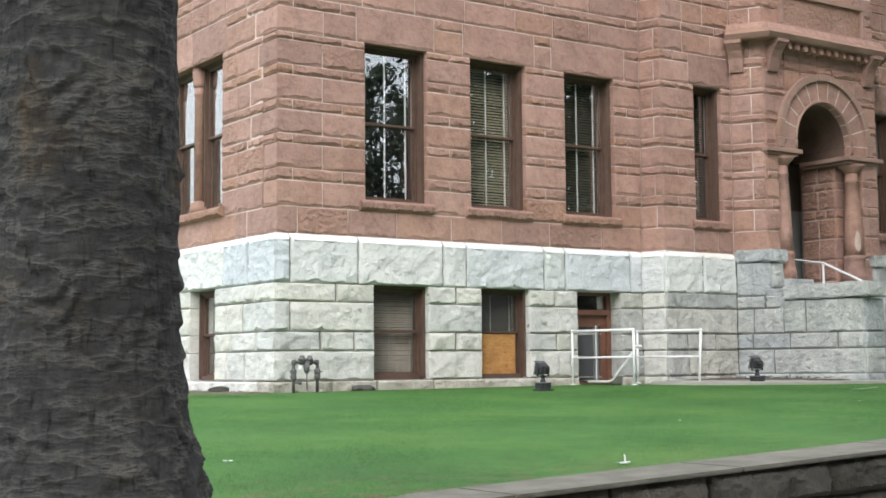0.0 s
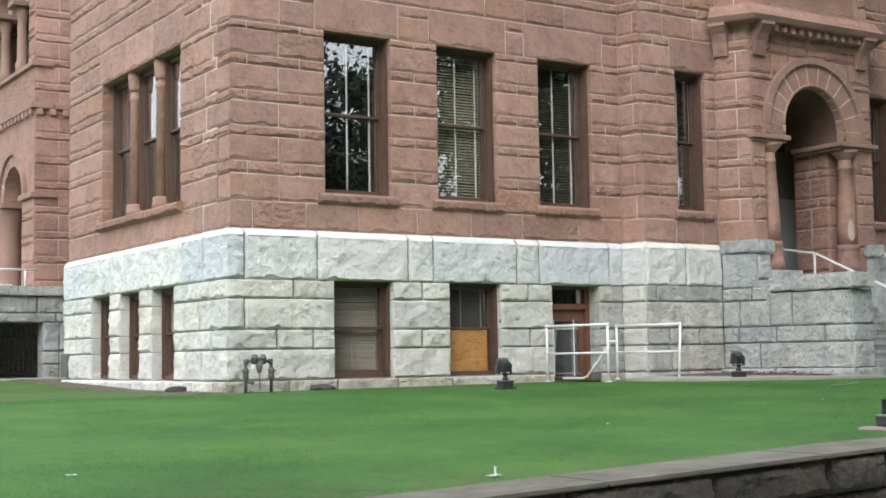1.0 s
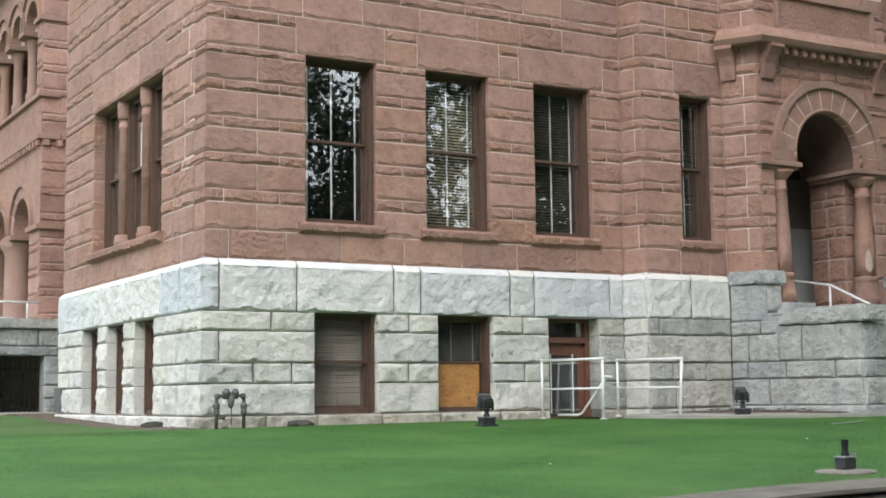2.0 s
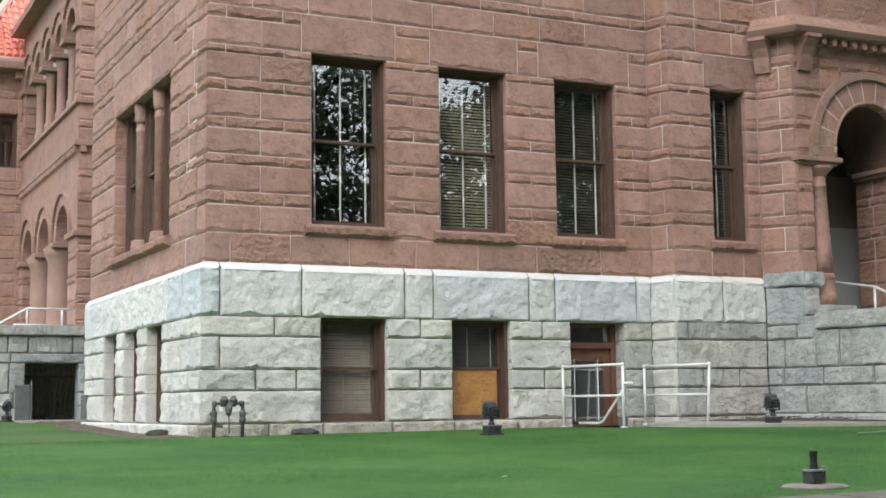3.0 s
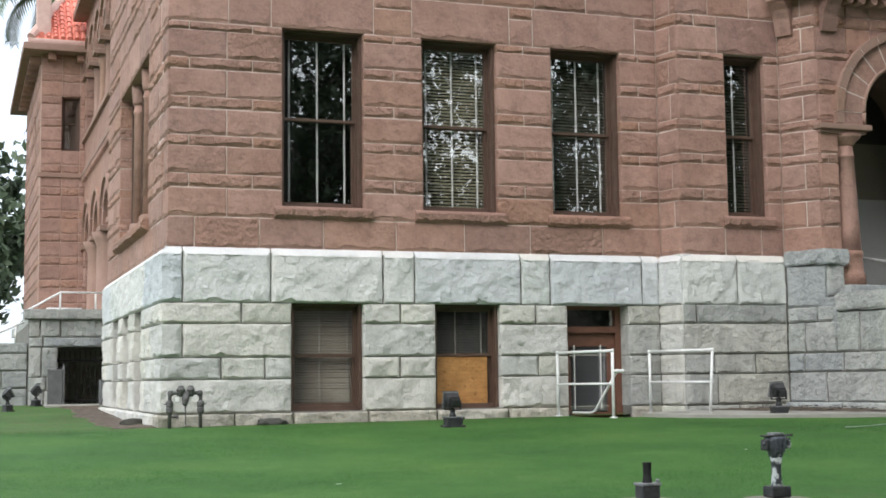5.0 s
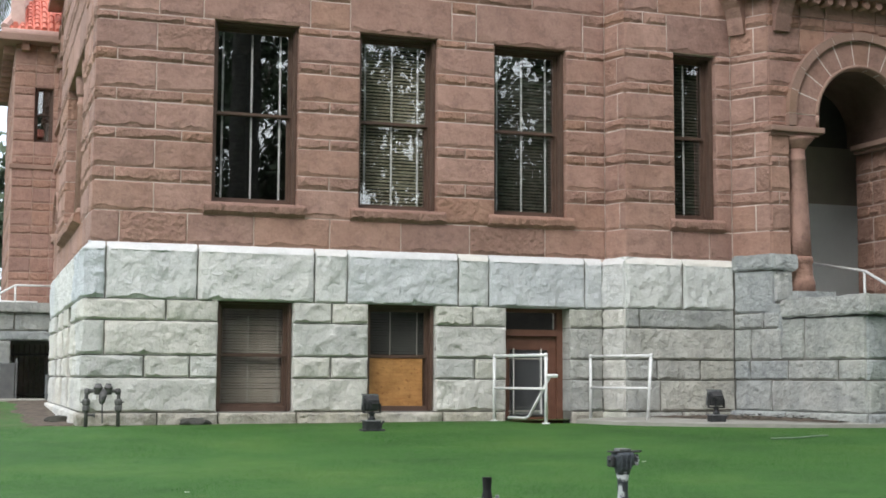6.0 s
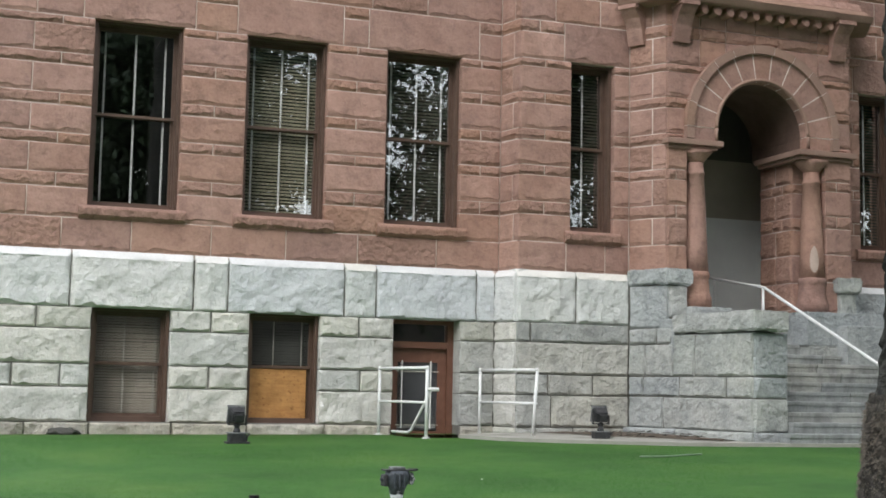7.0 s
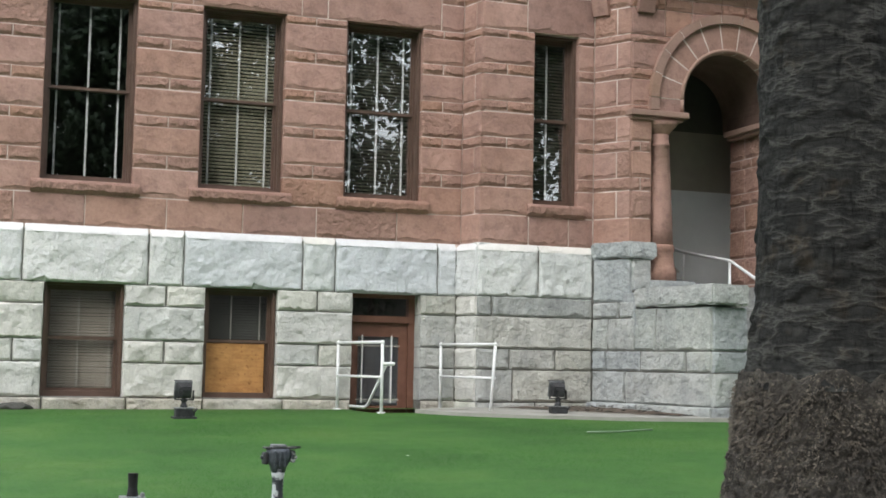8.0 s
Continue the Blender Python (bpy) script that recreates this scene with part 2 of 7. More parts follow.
def plywood_mat():
    m, nt, b = mat("plywood", 0.6)
    v = stretched(nt, 3, 3, 16)
    n = noise_node(nt, 1.4, 5, 0.6, v)
    col = ramp_node(nt, n, [(0.3, (0.40, 0.185, 0.056)), (0.7, (0.53, 0.275, 0.095))])
    blot = ramp_node(nt, noise_node(nt, 7, 5, 0.7), [(0.35, (0.80, 0.78, 0.76)), (0.6, (1.08, 1.08, 1.1))])
    spot = ramp_node(nt, noise_node(nt, 26, 2, 0.5), [(0.27, (0.62, 0.55, 0.5)), (0.36, (1, 1, 1))])
    col = mix_node(nt, mix_node(nt, col, blot, 1.0, "MULTIPLY"), spot, 1.0, "MULTIPLY")
    nt.links.new(col, b.inputs["Base Color"])
    return m


PLY = plywood_mat()


def math_node(nt, op, a, v):
    n = nt.nodes.new("ShaderNodeMath")
    n.operation = op
    nt.links.new(a, n.inputs[0])
    n.inputs[1].default_value = v
    return n.outputs[0]


def grass_mat(blades):
    m, nt, b = mat("grass_blades" if blades else "lawn_turf", 0.75)
    big = ramp_node(nt, noise_node(nt, 0.55, 5, 0.6), [(0.28, (0.031, 0.094, 0.019)), (0.5, (0.045, 0.128, 0.025)), (0.75, (0.080, 0.165, 0.036))])
    patch = ramp_node(nt, noise_node(nt, 1.3, 6, 0.75), [(0.60, (0, 0, 0)), (0.74, (1, 1, 1))])
    col = mix_node(nt, big, (0.115, 0.17, 0.058), mix_node(nt, (0, 0, 0), patch, 0.6))
    sep = nt.nodes.new("ShaderNodeSeparateXYZ")
    nt.links.new(nt.nodes.new("ShaderNodeNewGeometry").outputs["Position"], sep.inputs[0])
    edge = ramp_node(nt, math_node(nt, "DIVIDE", sep.outputs["Y"], 20.0), [(0.255, (1, 1, 1)), (0.285, (0.35, 0.35, 0.35)), (0.33, (0, 0, 0)), (0.775, (0, 0, 0)), (0.81, (0.75, 0.75, 0.75))])
    worn = ramp_node(nt, noise_node(nt, 4.2, 6, 0.7), [(0.47, (0, 0, 0)), (0.6, (1, 1, 1))])
    col = mix_node(nt, col, (0.105, 0.10, 0.048), mix_node(nt, edge, worn, 1.0, "MULTIPLY"))
    if blades:
        col = mix_node(nt, col, ramp_node(nt, island_node(nt), [(0.0, (0.93, 0.94, 0.92)), (1.0, (1.08, 1.07, 1.05))]), 1.0, "MULTIPLY")
    else:
        fine = ramp_node(nt, noise_node(nt, 45, 4, 0.8), [(0.3, (0.84, 0.86, 0.82)), (0.7, (1.07, 1.07, 1.06))])
        col = mix_node(nt, col, fine, 1.0, "MULTIPLY")
        tuft = ramp_node(nt, noise_node(nt, 5.0, 5, 0.7), [(0.32, (0.84, 0.86, 0.82)), (0.68, (1.1, 1.09, 1.08))])
        col = mix_node(nt, col, tuft, 1.0, "MULTIPLY")
        bump_node(nt, b, noise_node(nt, 70, 4, 0.8), 0.3, 0.03)
    b.inputs["Specular IOR Level"].default_value = 0.2
    nt.links.new(col, b.inputs["Base Color"])
    return m


TURF = grass_mat(False)
BLADES = grass_mat(True)


def palm_mat(name, c0, c1, c2, fleck, root):
    m, nt, b = mat(name, 0.95)
    b.inputs["Specular IOR Level"].default_value = 0.12
    if root:
        base = noise_node(nt, 7.0, 6, 0.7)
        fine = noise_node(nt, 24, 6, 0.85)
        col = ramp_node(nt, base, [(0.3, c0), (0.5, c1), (0.72, c2)])
        col = mix_node(nt, col, ramp_node(nt, fine, [(0.36, (0.35, 0.35, 0.35)), (0.66, (1.7, 1.66, 1.6))]), 1.0, "MULTIPLY")
        spots = ramp_node(nt, noise_node(nt, 75, 4, 0.8), [(0.52, (0, 0, 0)), (0.64, (1, 1, 1))])
        where = ramp_node(nt, noise_node(nt, 4.0, 4, 0.7), [(0.44, (0, 0, 0)), (0.6, (1, 1, 1))])
        col = mix_node(nt, col, fleck, mix_node(nt, spots, where, 1.0, "MULTIPLY"))
        n1 = bump_node(nt, b, base, 0.8, 0.10)
        bump_node(nt, b, fine, 1.0, 0.07, n1)
    else:
        # thin scar ridges: where stretched noise crosses its middle
        n = noise_node(nt, 1.5, 4, 0.6, stretched(nt, 2.0, 2.0, 6.2))
        d = nt.nodes.new("ShaderNodeMath")
        d.operation = "SUBTRACT"
        d.inputs[1].default_value = 0.5
        nt.links.new(n, d.inputs[0])
        a = nt.nodes.new("ShaderNodeMath")
        a.operation = "ABSOLUTE"
        nt.links.new(d.outputs[0], a.inputs[0])
        # ridges coloured pale and troughs dark, imitating the shadow beneath each scar
        col = ramp_node(nt, a.outputs[0], [(0.0, c2), (0.03, c1), (0.09, c0), (0.22, c1)])
        fine = noise_node(nt, 1.0, 6, 0.75, stretched(nt, 40, 40, 11))
        col = mix_node(nt, col, ramp_node(nt, fine, [(0.3, (0.74, 0.74, 0.74)), (0.72, (1.24, 1.23, 1.21))]), 1.0, "MULTIPLY")
        stain = ramp_node(nt, noise_node(nt, 2.5, 5, 0.7), [(0.3, (0.7, 0.7, 0.7)), (0.6, (1.05, 1.05, 1.05)), (0.8, (1.25, 1.2, 1.1))])
        col = mix_node(nt, col, stain, 1.0, "MULTIPLY")
        # dark upright pits, and rusty lichen in places
        pit = ramp_node(nt, noise_node(nt, 1.0, 3, 0.6, stretched(nt, 30, 30, 8)), [(0.30, (0.35, 0.35, 0.35)), (0.40, (1, 1, 1))])
        col = mix_node(nt, col, pit, 0.8, "MULTIPLY")
        rust = ramp_node(nt, noise_node(nt, 3.3, 5, 0.7), [(0.56, (1, 1, 1)), (0.7, (1.35, 1.08, 0.82))])
        col = mix_node(nt, col, rust, 0.8, "MULTIPLY")
        lip = ramp_node(nt, a.outputs[0], [(0.0, (1, 1, 1)), (0.035, (0.5, 0.5, 0.5)), (0.1, (0.1, 0.1, 0.1)), (0.3, (0.35, 0.35, 0.35))])
        n1 = bump_node(nt, b, lip, 0.5, 0.035)
        bump_node(nt, b, fine, 0.8, 0.02, n1)
    nt.links.new(col, b.inputs["Base Color"])
    return m


PALMBARK = palm_mat("palm_bark", (0.039, 0.039, 0.038), (0.064, 0.063, 0.059), (0.096, 0.094, 0.088), None, False)
# darker copy of the bark for the palm that stands in shade
PALMBARK_SHADED = palm_mat("shaded_palm_bark", (0.023, 0.023, 0.022), (0.046, 0.046, 0.042), (0.078, 0.077, 0.070), None, False)
PALMROOT = palm_mat("palm_root_mass", (0.050, 0.048, 0.044), (0.115, 0.106, 0.095), (0.20, 0.18, 0.155), (0.52, 0.45, 0.36), True)


ROOTLET = plain("dry_rootlet", (0.035, 0.032, 0.028), (0.19, 0.16, 0.125), 22, 0.95, 0, 0.1)


def flaking_mat():
    m, nt, b = mat("flaking_lamp_paint", 0.6)
    f = ramp_node(nt, noise_node(nt, 17, 5, 0.6), [(0.46, (0.035, 0.04, 0.047)), (0.54, (0.52, 0.55, 0.56))])
    nt.links.new(f, b.inputs["Base Color"])
    return m


FLAKING = flaking_mat()


# ---- mesh helpers ----
def mesh_of(name, bm, material, smooth=False):
    me = bpy.data.meshes.new(name)
    bm.to_mesh(me)
    bm.free()
    me.materials.append(material)
    if smooth:
        me.polygons.foreach_set("use_smooth", [True] * len(me.polygons))
    return me


def part(name, bm, material, parent=None, label="", smooth=False):
    """One bmesh as one mesh object, under a thing or under a part."""
    ob = new(name, mesh_of(name, bm, material, smooth))
    ob.parent = parent
    return tagged(ob, label)


def thing(name, at, label, category, group="", kind=""):
    ob = new(name)
    ob.matrix_world = at if isinstance(at, Matrix) else Matrix.Translation(at)
    return tagged(ob, label, category, group, kind)


def box(bm, x0, x1, y0, y1, z0, z1, bevel=0.0):
    vs = [bm.verts.new(p) for p in ((x0, y0, z0), (x1, y0, z0), (x1, y1, z0), (x0, y1, z0), (x0, y0, z1), (x1, y0, z1), (x1, y1, z1), (x0, y1, z1))]
    fs = [bm.faces.new([vs[i] for i in q]) for q in ((3, 2, 1, 0), (4, 5, 6, 7), (0, 1, 5, 4), (1, 2, 6, 5), (2, 3, 7, 6), (3, 0, 4, 7))]
    if bevel:
        bmesh.ops.bevel(bm, geom=list({e for f in fs for e in f.edges}), offset=bevel, segments=2, affect="EDGES", profile=0.6)
    return bm


def boxed(*a, **k):
    return box(bmesh.new(), *a, **k)


def tube(bm, pts, r, seg=10, caps=True):
    """A pipe of radius r along the points; r may be a list."""
    pts = [Vector(p) for p in pts]
    rs = r if isinstance(r, (list, tuple)) else [r] * len(pts)
    rings, prev = [], None
    for i, p in enumerate(pts):
        d = (pts[min(i + 1, len(pts) - 1)] - pts[max(i - 1, 0)]).normalized()
        a = Vector((0, 0, 1)) if abs(d.z) < 0.9 else Vector((1, 0, 0))
        if prev is not None:
            a = prev
        s = d.cross(a).normalized()
        prev = s.cross(d).normalized()
        rings.append([bm.verts.new(p + rs[i] * (math.cos(k * math.tau / seg) * s + math.sin(k * math.tau / seg) * prev)) for k in range(seg)])
    for a, b in zip(rings, rings[1:]):
        for k in range(seg):
            bm.faces.new((a[k], a[(k + 1) % seg], b[(k + 1) % seg], b[k]))
    if caps:
        bm.faces.new(rings[0][::-1])
        bm.faces.new(rings[-1])
    return bm


def lathe(profile, seg=20, cx=0.0, cy=0.0, bm=None):
    """Turns a profile of (radius, z) round the upright axis at cx, cy."""
    bm = bm or bmesh.new()
    rings = [[bm.verts.new((cx + r * math.cos(k * math.tau / seg), cy + r * math.sin(k * math.tau / seg), z)) for k in range(seg)] for r, z in profile]
    for a, b in zip(rings, rings[1:]):
        for k in range(seg):
            bm.faces.new((a[k], a[(k + 1) % seg], b[(k + 1) % seg], b[k]))
    bm.faces.new(rings[0][::-1])
    bm.faces.new(rings[-1])
    return bm


# ---- ashlar ----
# kinds: proud, unevenness, ragged band at the foot (least, most, its overhang), margin, joint, stone
KINDS = {
    "smooth": (0.011, 0.003, 0.008, 0.055, 0.012, 0.010, 0.014, SAND),
    "rough": (0.018, 0.013, 0.010, 0.05, 0.014, 0.014, 0.014, SAND_ROUGH),
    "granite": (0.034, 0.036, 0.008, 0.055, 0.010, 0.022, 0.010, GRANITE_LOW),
    "table": (0.036, 0.036, 0.008, 0.06, 0.010, 0.022, 0.010, GRANITE),
    "plinth": (0.032, 0.036, 0.008, 0.05, 0.006, 0.022, 0.010, GRANITE_PLINTH),
    "mid": (0.030, 0.032, 0.008, 0.055, 0.016, 0.018, 0.010, GRANITE_MID),
    "dark": (0.030, 0.036, 0.008, 0.045, 0.012, 0.018, 0.014, GRANITE_DARK),
    "dressed": (0.002, 0.001, 0.004, 0.008, 0.0, 0.008, 0.008, GRANITE_DARK),
    "wallstone": (0.05, 0.055, 0.02, 0.06, 0.02, 0.03, 0.018, WALLSTONE),
}
BLOCKS = {}


def block_mesh(w, h, depth, kind, variant, top=0.0, side=0):
    """A quarry-faced block: 0..w along x, 0..h up, its face at y = 0 and its body behind. top: depth of a weathered slope on it; side: its left end is rock-faced too."""
    key = (round(w, 2), round(h, 2), round(depth, 2), kind, variant, top, side)
    if key in BLOCKS:
        return BLOCKS[key]
    proud, uneven, lo, hi, hang, margin, joint, material = KINDS[kind]
    sandy = kind in ("smooth", "rough")
    w, h = key[0] - joint, key[1] - joint
    rnd = random.Random(str(key))
    step = 0.05 if sandy else 0.042
    nx, nz = max(4, min(34, round(w / step))), max(4, min(14, 3 + round(h / (0.11 if sandy else 0.055))))
    hi = min(hi, h * 0.35)
    seed = Vector((rnd.uniform(0, 50), rnd.uniform(0, 50), 0))
    chip = 0.0 if sandy else 0.010

    def bare(p):
        """How far the broken face stands out at p, in metres."""
        lump = 0.8 * noise.noise(seed + p * 3.2) + 0.6 * noise.noise(seed + p * 8.5) + (0.3 if sandy else 0.55) * noise.noise(seed + p * 19)
        return proud + uneven * (0.8 * lump + rnd.uniform(-0.2, 0.2))

    def foot(u):
        """The broken lower edge wanders: long waves with short teeth, spalled here and there."""
        wave = 0.5 + 0.9 * noise.noise(seed + Vector((u * 3.2, 0, 0))) + 0.55 * noise.noise(seed + Vector((u * 13, 7, 0)))
        if not sandy:
            wave = 1.3 * (wave - 0.55) + 0.3 * noise.noise(seed + Vector((u * 31, 3, 0)))
        return lo + (hi - lo) * min(1.0, max(0.0, wave)) ** 1.3

    def level(j, rag, edge):
        if j == 0:
            return 0 if edge else rnd.uniform(0, 0.3 * lo)
        if j == nz:
            return h - (0 if edge else rnd.uniform(0, 0.003 if sandy else 0.008))
        if j == 1:
            return rag
        if j == 2:
            return rag + 0.012 + 0.01 * rnd.random()
        if j == nz - 1:
            return h - margin * rnd.uniform(0.7, 1.4)
        return hi + 0.03 + (h - margin - hi - 0.03) * (j - 2) / (nz - 3) + h / nz * rnd.uniform(-0.2, 0.2)

    def out(p, j, rag, near_edge):
        y = bare(p)
        if j == 1:
            y -= 0.45 * proud
        elif j == 2:
            y += hang * (0.3 + 0.7 * rnd.random()) * min(1, rag / max(hi, 0.01) + 0.2)
        elif j == nz - 1:
            y *= 0.85
        if near_edge:
            y *= rnd.uniform(0.5, 0.85)
        return max(0.003, y)

    bm = bmesh.new()
    cols = []
    for i in range(nx + 1):
        edge = (i == 0 and not side) or i == nx
        x = 0 if i == 0 else w if i == nx else margin if i == 1 and not side else w - margin if i == nx - 1 else margin + (w - 2 * margin) * (i - 1 + rnd.uniform(-0.3, 0.3)) / (nx - 2)
        rag = foot(x)
        col = []
        z = -1.0
        for j in range(nz + 1):
            z = max(level(j, rag, edge), z + 0.004)
            lip = j in (0, nz) and not (top and j == nz)
            xx = x
            if edge:
                xx += chip * max(0.0, 0.5 + noise.noise(seed + Vector((i, 5, z * 7)))) * (1 if i == 0 else -1)
                y = rnd.uniform(0, 0.004)
            elif lip:
                y = rnd.uniform(-0.003, 0.003)
            else:
                y = -out(Vector((x, 0, z)), j, rag, i in (1, nx - 1))
            if i == 0 and side:
                # the arris is broken away unevenly
                y = 0.0 if lip else 0.8 * y + 0.012 * rnd.random()
                xx = 0.0 if lip else -0.8 * out(Vector((0, 0.3, z)), j, rag, False) + 0.012 * rnd.random()
            col.append(bm.verts.new((xx + joint / 2, y, z + joint / 2)))
        if top:
            for s in (0.22, 0.6, 1.0):
                o = -0.85 * proud * (1 - s) + top * s + (0.006 * rnd.uniform(-1, 1) if s < 1 else 0)
                col.append(bm.verts.new(((o if i == 0 and side else xx) + joint / 2, o, h + joint / 2 + 0.105 * s ** 0.8)))
        cols.append(col)
    ends = []
    if side:
        ns = max(4, min(20, round(depth / step)))
        for k in range(1, ns + 1):
            edge = k == ns
            d = depth - 0.002 if edge else depth * (k + rnd.uniform(-0.25, 0.25)) / ns
            rag = foot(-d)
            col = []
            z = -1.0
            for j in range(nz + 1):
                z = max(level(j, rag, edge), z + 0.004)
                lip = j in (0, nz) and not (top and j == nz)
                x = 0.0 if edge else rnd.uniform(-0.003, 0.003) if lip else -out(Vector((0, d, z)), j, rag, k == ns - 1)
                col.append(bm.verts.new((x + joint / 2, d, z + joint / 2)))
            if top:
                for s in (0.22, 0.6, 1.0):
                    o = -0.85 * proud * (1 - s) + top * s + (0.006 * rnd.uniform(-1, 1) if s < 1 else 0)
                    col.append(bm.verts.new((o + joint / 2, d, h + joint / 2 + 0.105 * s ** 0.8)))
            ends.append(col)
    line = ends[::-1] + cols
    slope = []
    for a, b in zip(line, line[1:]):
        for j in range(len(a) - 1):
            f = bm.faces.new((a[j], b[j], b[j + 1], a[j + 1]))
            if j >= nz:
                slope.append(f)
    # closing faces: foot, top and ends
    right = [bm.verts.new((w + joint / 2 - 0.5 * chip, depth - 0.001, v.co.z)) for v in line[-1]]
    left = [bm.verts.new((joint / 2 + 0.5 * chip, depth - 0.001, v.co.z)) for v in line[0]] if not side else []
    for j in range(len(right) - 1):
        bm.faces.new((line[-1][j], right[j], right[j + 1], line[-1][j + 1]))
        if left:
            bm.faces.new((left[j], line[0][j], line[0][j + 1], left[j + 1]))
    bm.faces.new([c[0] for c in line[::-1]] + left[:1] + right[:1])
    bm.faces.new([c[-1] for c in line] + right[-1:] + left[-1:])
    # the slope gets the paler colour that imitates light from above
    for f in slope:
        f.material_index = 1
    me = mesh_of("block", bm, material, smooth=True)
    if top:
        me.materials.append(GRANITE_SKYLIT)
    me.set_sharp_from_angle(angle=radians(24 if kind == "smooth" else 30))
    BLOCKS[key] = me
    return me


def seg_frame(p0, p1):
    """Local frame of an upright face seen from outside: x from p0 to p1, y inwards, z up."""
    d = Vector((p1[0] - p0[0], p1[1] - p0[1], 0))
    length = d.length
    u = d / length
    inward = Vector((0, 0, 1)).cross(u)
    m = Matrix(((u.x, inward.x, 0, p0[0]), (u.y, inward.y, 0, p0[1]), (u.z, inward.z, 1, 0), (0, 0, 0, 1)))
    return m, length


def core_wall(name, p0, p1, z0, z1, openings, thick, material, set_back=0.004, grow=0.015, inset=0.035, label="", tail=0.0):
    """The mortared body of a wall, with its openings through it; openings: (s0, s1, z0, z1)."""
    m, length = seg_frame(p0, p1)
    ops = [(a - grow, b + grow, c - grow, d + grow) for a, b, c, d in openings]
    s0, s1 = inset, length - inset - tail
    xs = sorted({s0, s1, *[min(max(v, s0), s1) for o in ops for v in o[:2]]})
    zs = sorted({z0, z1, *[min(max(v, z0), z1) for o in ops for v in o[2:]]})
    bm = bmesh.new()
    for a, b in zip(xs, xs[1:]):
        for c, d in zip(zs, zs[1:]):
            cx, cz = (a + b) / 2, (c + d) / 2
            if b - a > 1e-4 and d - c > 1e-4 and not any(o[0] < cx < o[1] and o[2] < cz < o[3] for o in ops):
                box(bm, a, b, set_back, thick, c, d)
    bmesh.ops.remove_doubles(bm, verts=bm.verts, dist=1e-5)
    ob = part(name, bm, material)
    ob.matrix_world = m
    return tagged(ob, label, "wall", kind="structure"), m


def lay(wall, s0, s1, z0, z1, kind, depth=0.30, top=0.0, side=0, name="stone", label=""):
    me = block_mesh(s1 - s0, z1 - z0, depth, kind, random.randrange(3), top, side)
    ob = new(name, me)
    ob.parent = wall
    ob.location = (s0, 0, z0)
    if label:
        tagged(ob, label)
    return ob


def lay_row(wall, edges, z0, z1, kind, depth=0.30, skip=(), rough_p=0.0, top=0.0, ends=None, name="stone"):
    """A course of blocks between the given edges; skip: stretches left open; ends: how far the first block runs back round an outer corner."""
    first = True
    for a, b in zip(edges, edges[1:]):
        c = (a + b) / 2
        if any(s0 - 1e-3 < c < s1 + 1e-3 for s0, s1 in skip) or b - a < 0.03:
            continue
        k = "rough" if kind == "smooth" and random.random() < rough_p else kind
        lay(wall, a, b, z0, z1, k, ends if (first and ends) else depth, top, 1 if first and ends else 0, name)
        first = False


# red courses: (z0, z1, thick?)
COURSES = [(2.46, 2.88, 2), (2.88, 3.27, 1), (3.27, 3.455, 0), (3.455, 3.83, 1), (3.83, 3.98, 0), (3.98, 4.345, 1), (4.345, 4.50, 0),
           (4.50, 4.88, 1), (4.88, 5.035, 0), (5.035, 5.41, 1), (5.41, 5.53, 0), (5.53, 5.92, 1), (5.92, 6.10, 0), (6.10, 6.49, 1), (6.49, 6.66, 0),
           (6.66, 7.04, 1), (7.04, 7.21, 0), (7.21, 7.60, 1)]
GRAN = [(0.06, 0.26, "plinth"), (0.26, 0.71, "big"), (0.71, 1.00, "small"), (1.00, 1.45, "big"), (1.45, 1.725, "small"), (1.725, 2.375, "table")]
ROOF_Z = 9.2


def quoin(z0):
    """How far the corner stone of the course at z0 runs back along the side wall."""
    base = {0.06: 0.5, 0.26: 0.95, 0.71: 0.55, 1.00: 1.04, 1.45: 0.62, 1.725: 0.86}
    return base[z0] if z0 in base else random.Random(z0).uniform(0.4, 1.1)


def upper_blocks(wall, length, z0=7.60, z1=ROOF_Z, kind=SAND):
    """The courses above, too high to be told apart singly."""
    bm = bmesh.new()
    z, k = z0, 0
    while z < z1 - 0.05:
        h = min(0.17 if k % 2 == 0 else 0.38, z1 - z)
        x = 0.0
        while x < length - 0.02:
            w = min(random.uniform(0.6, 1.1), length - x)
            box(bm, x + 0.006, x + w - 0.006, random.uniform(-0.015, 0.0), 0.2, z + 0.006, z + h - 0.006)
            x += w
        z, k = z + h, k + 1
    tagged(part("upper_courses", bm, kind, wall), kind="stuff")


# ---- the main facade ----
WINS = [(10.49, 11.64), (12.52, 13.65), (14.53, 15.64)]
BASE = [(10.60, 11.60, 0.28), (12.66, 13.62, 0.28), (14.69, 15.66, -0.55)]
X0, XR = 8.93, 16.27


def sh(v):
    return v - X0


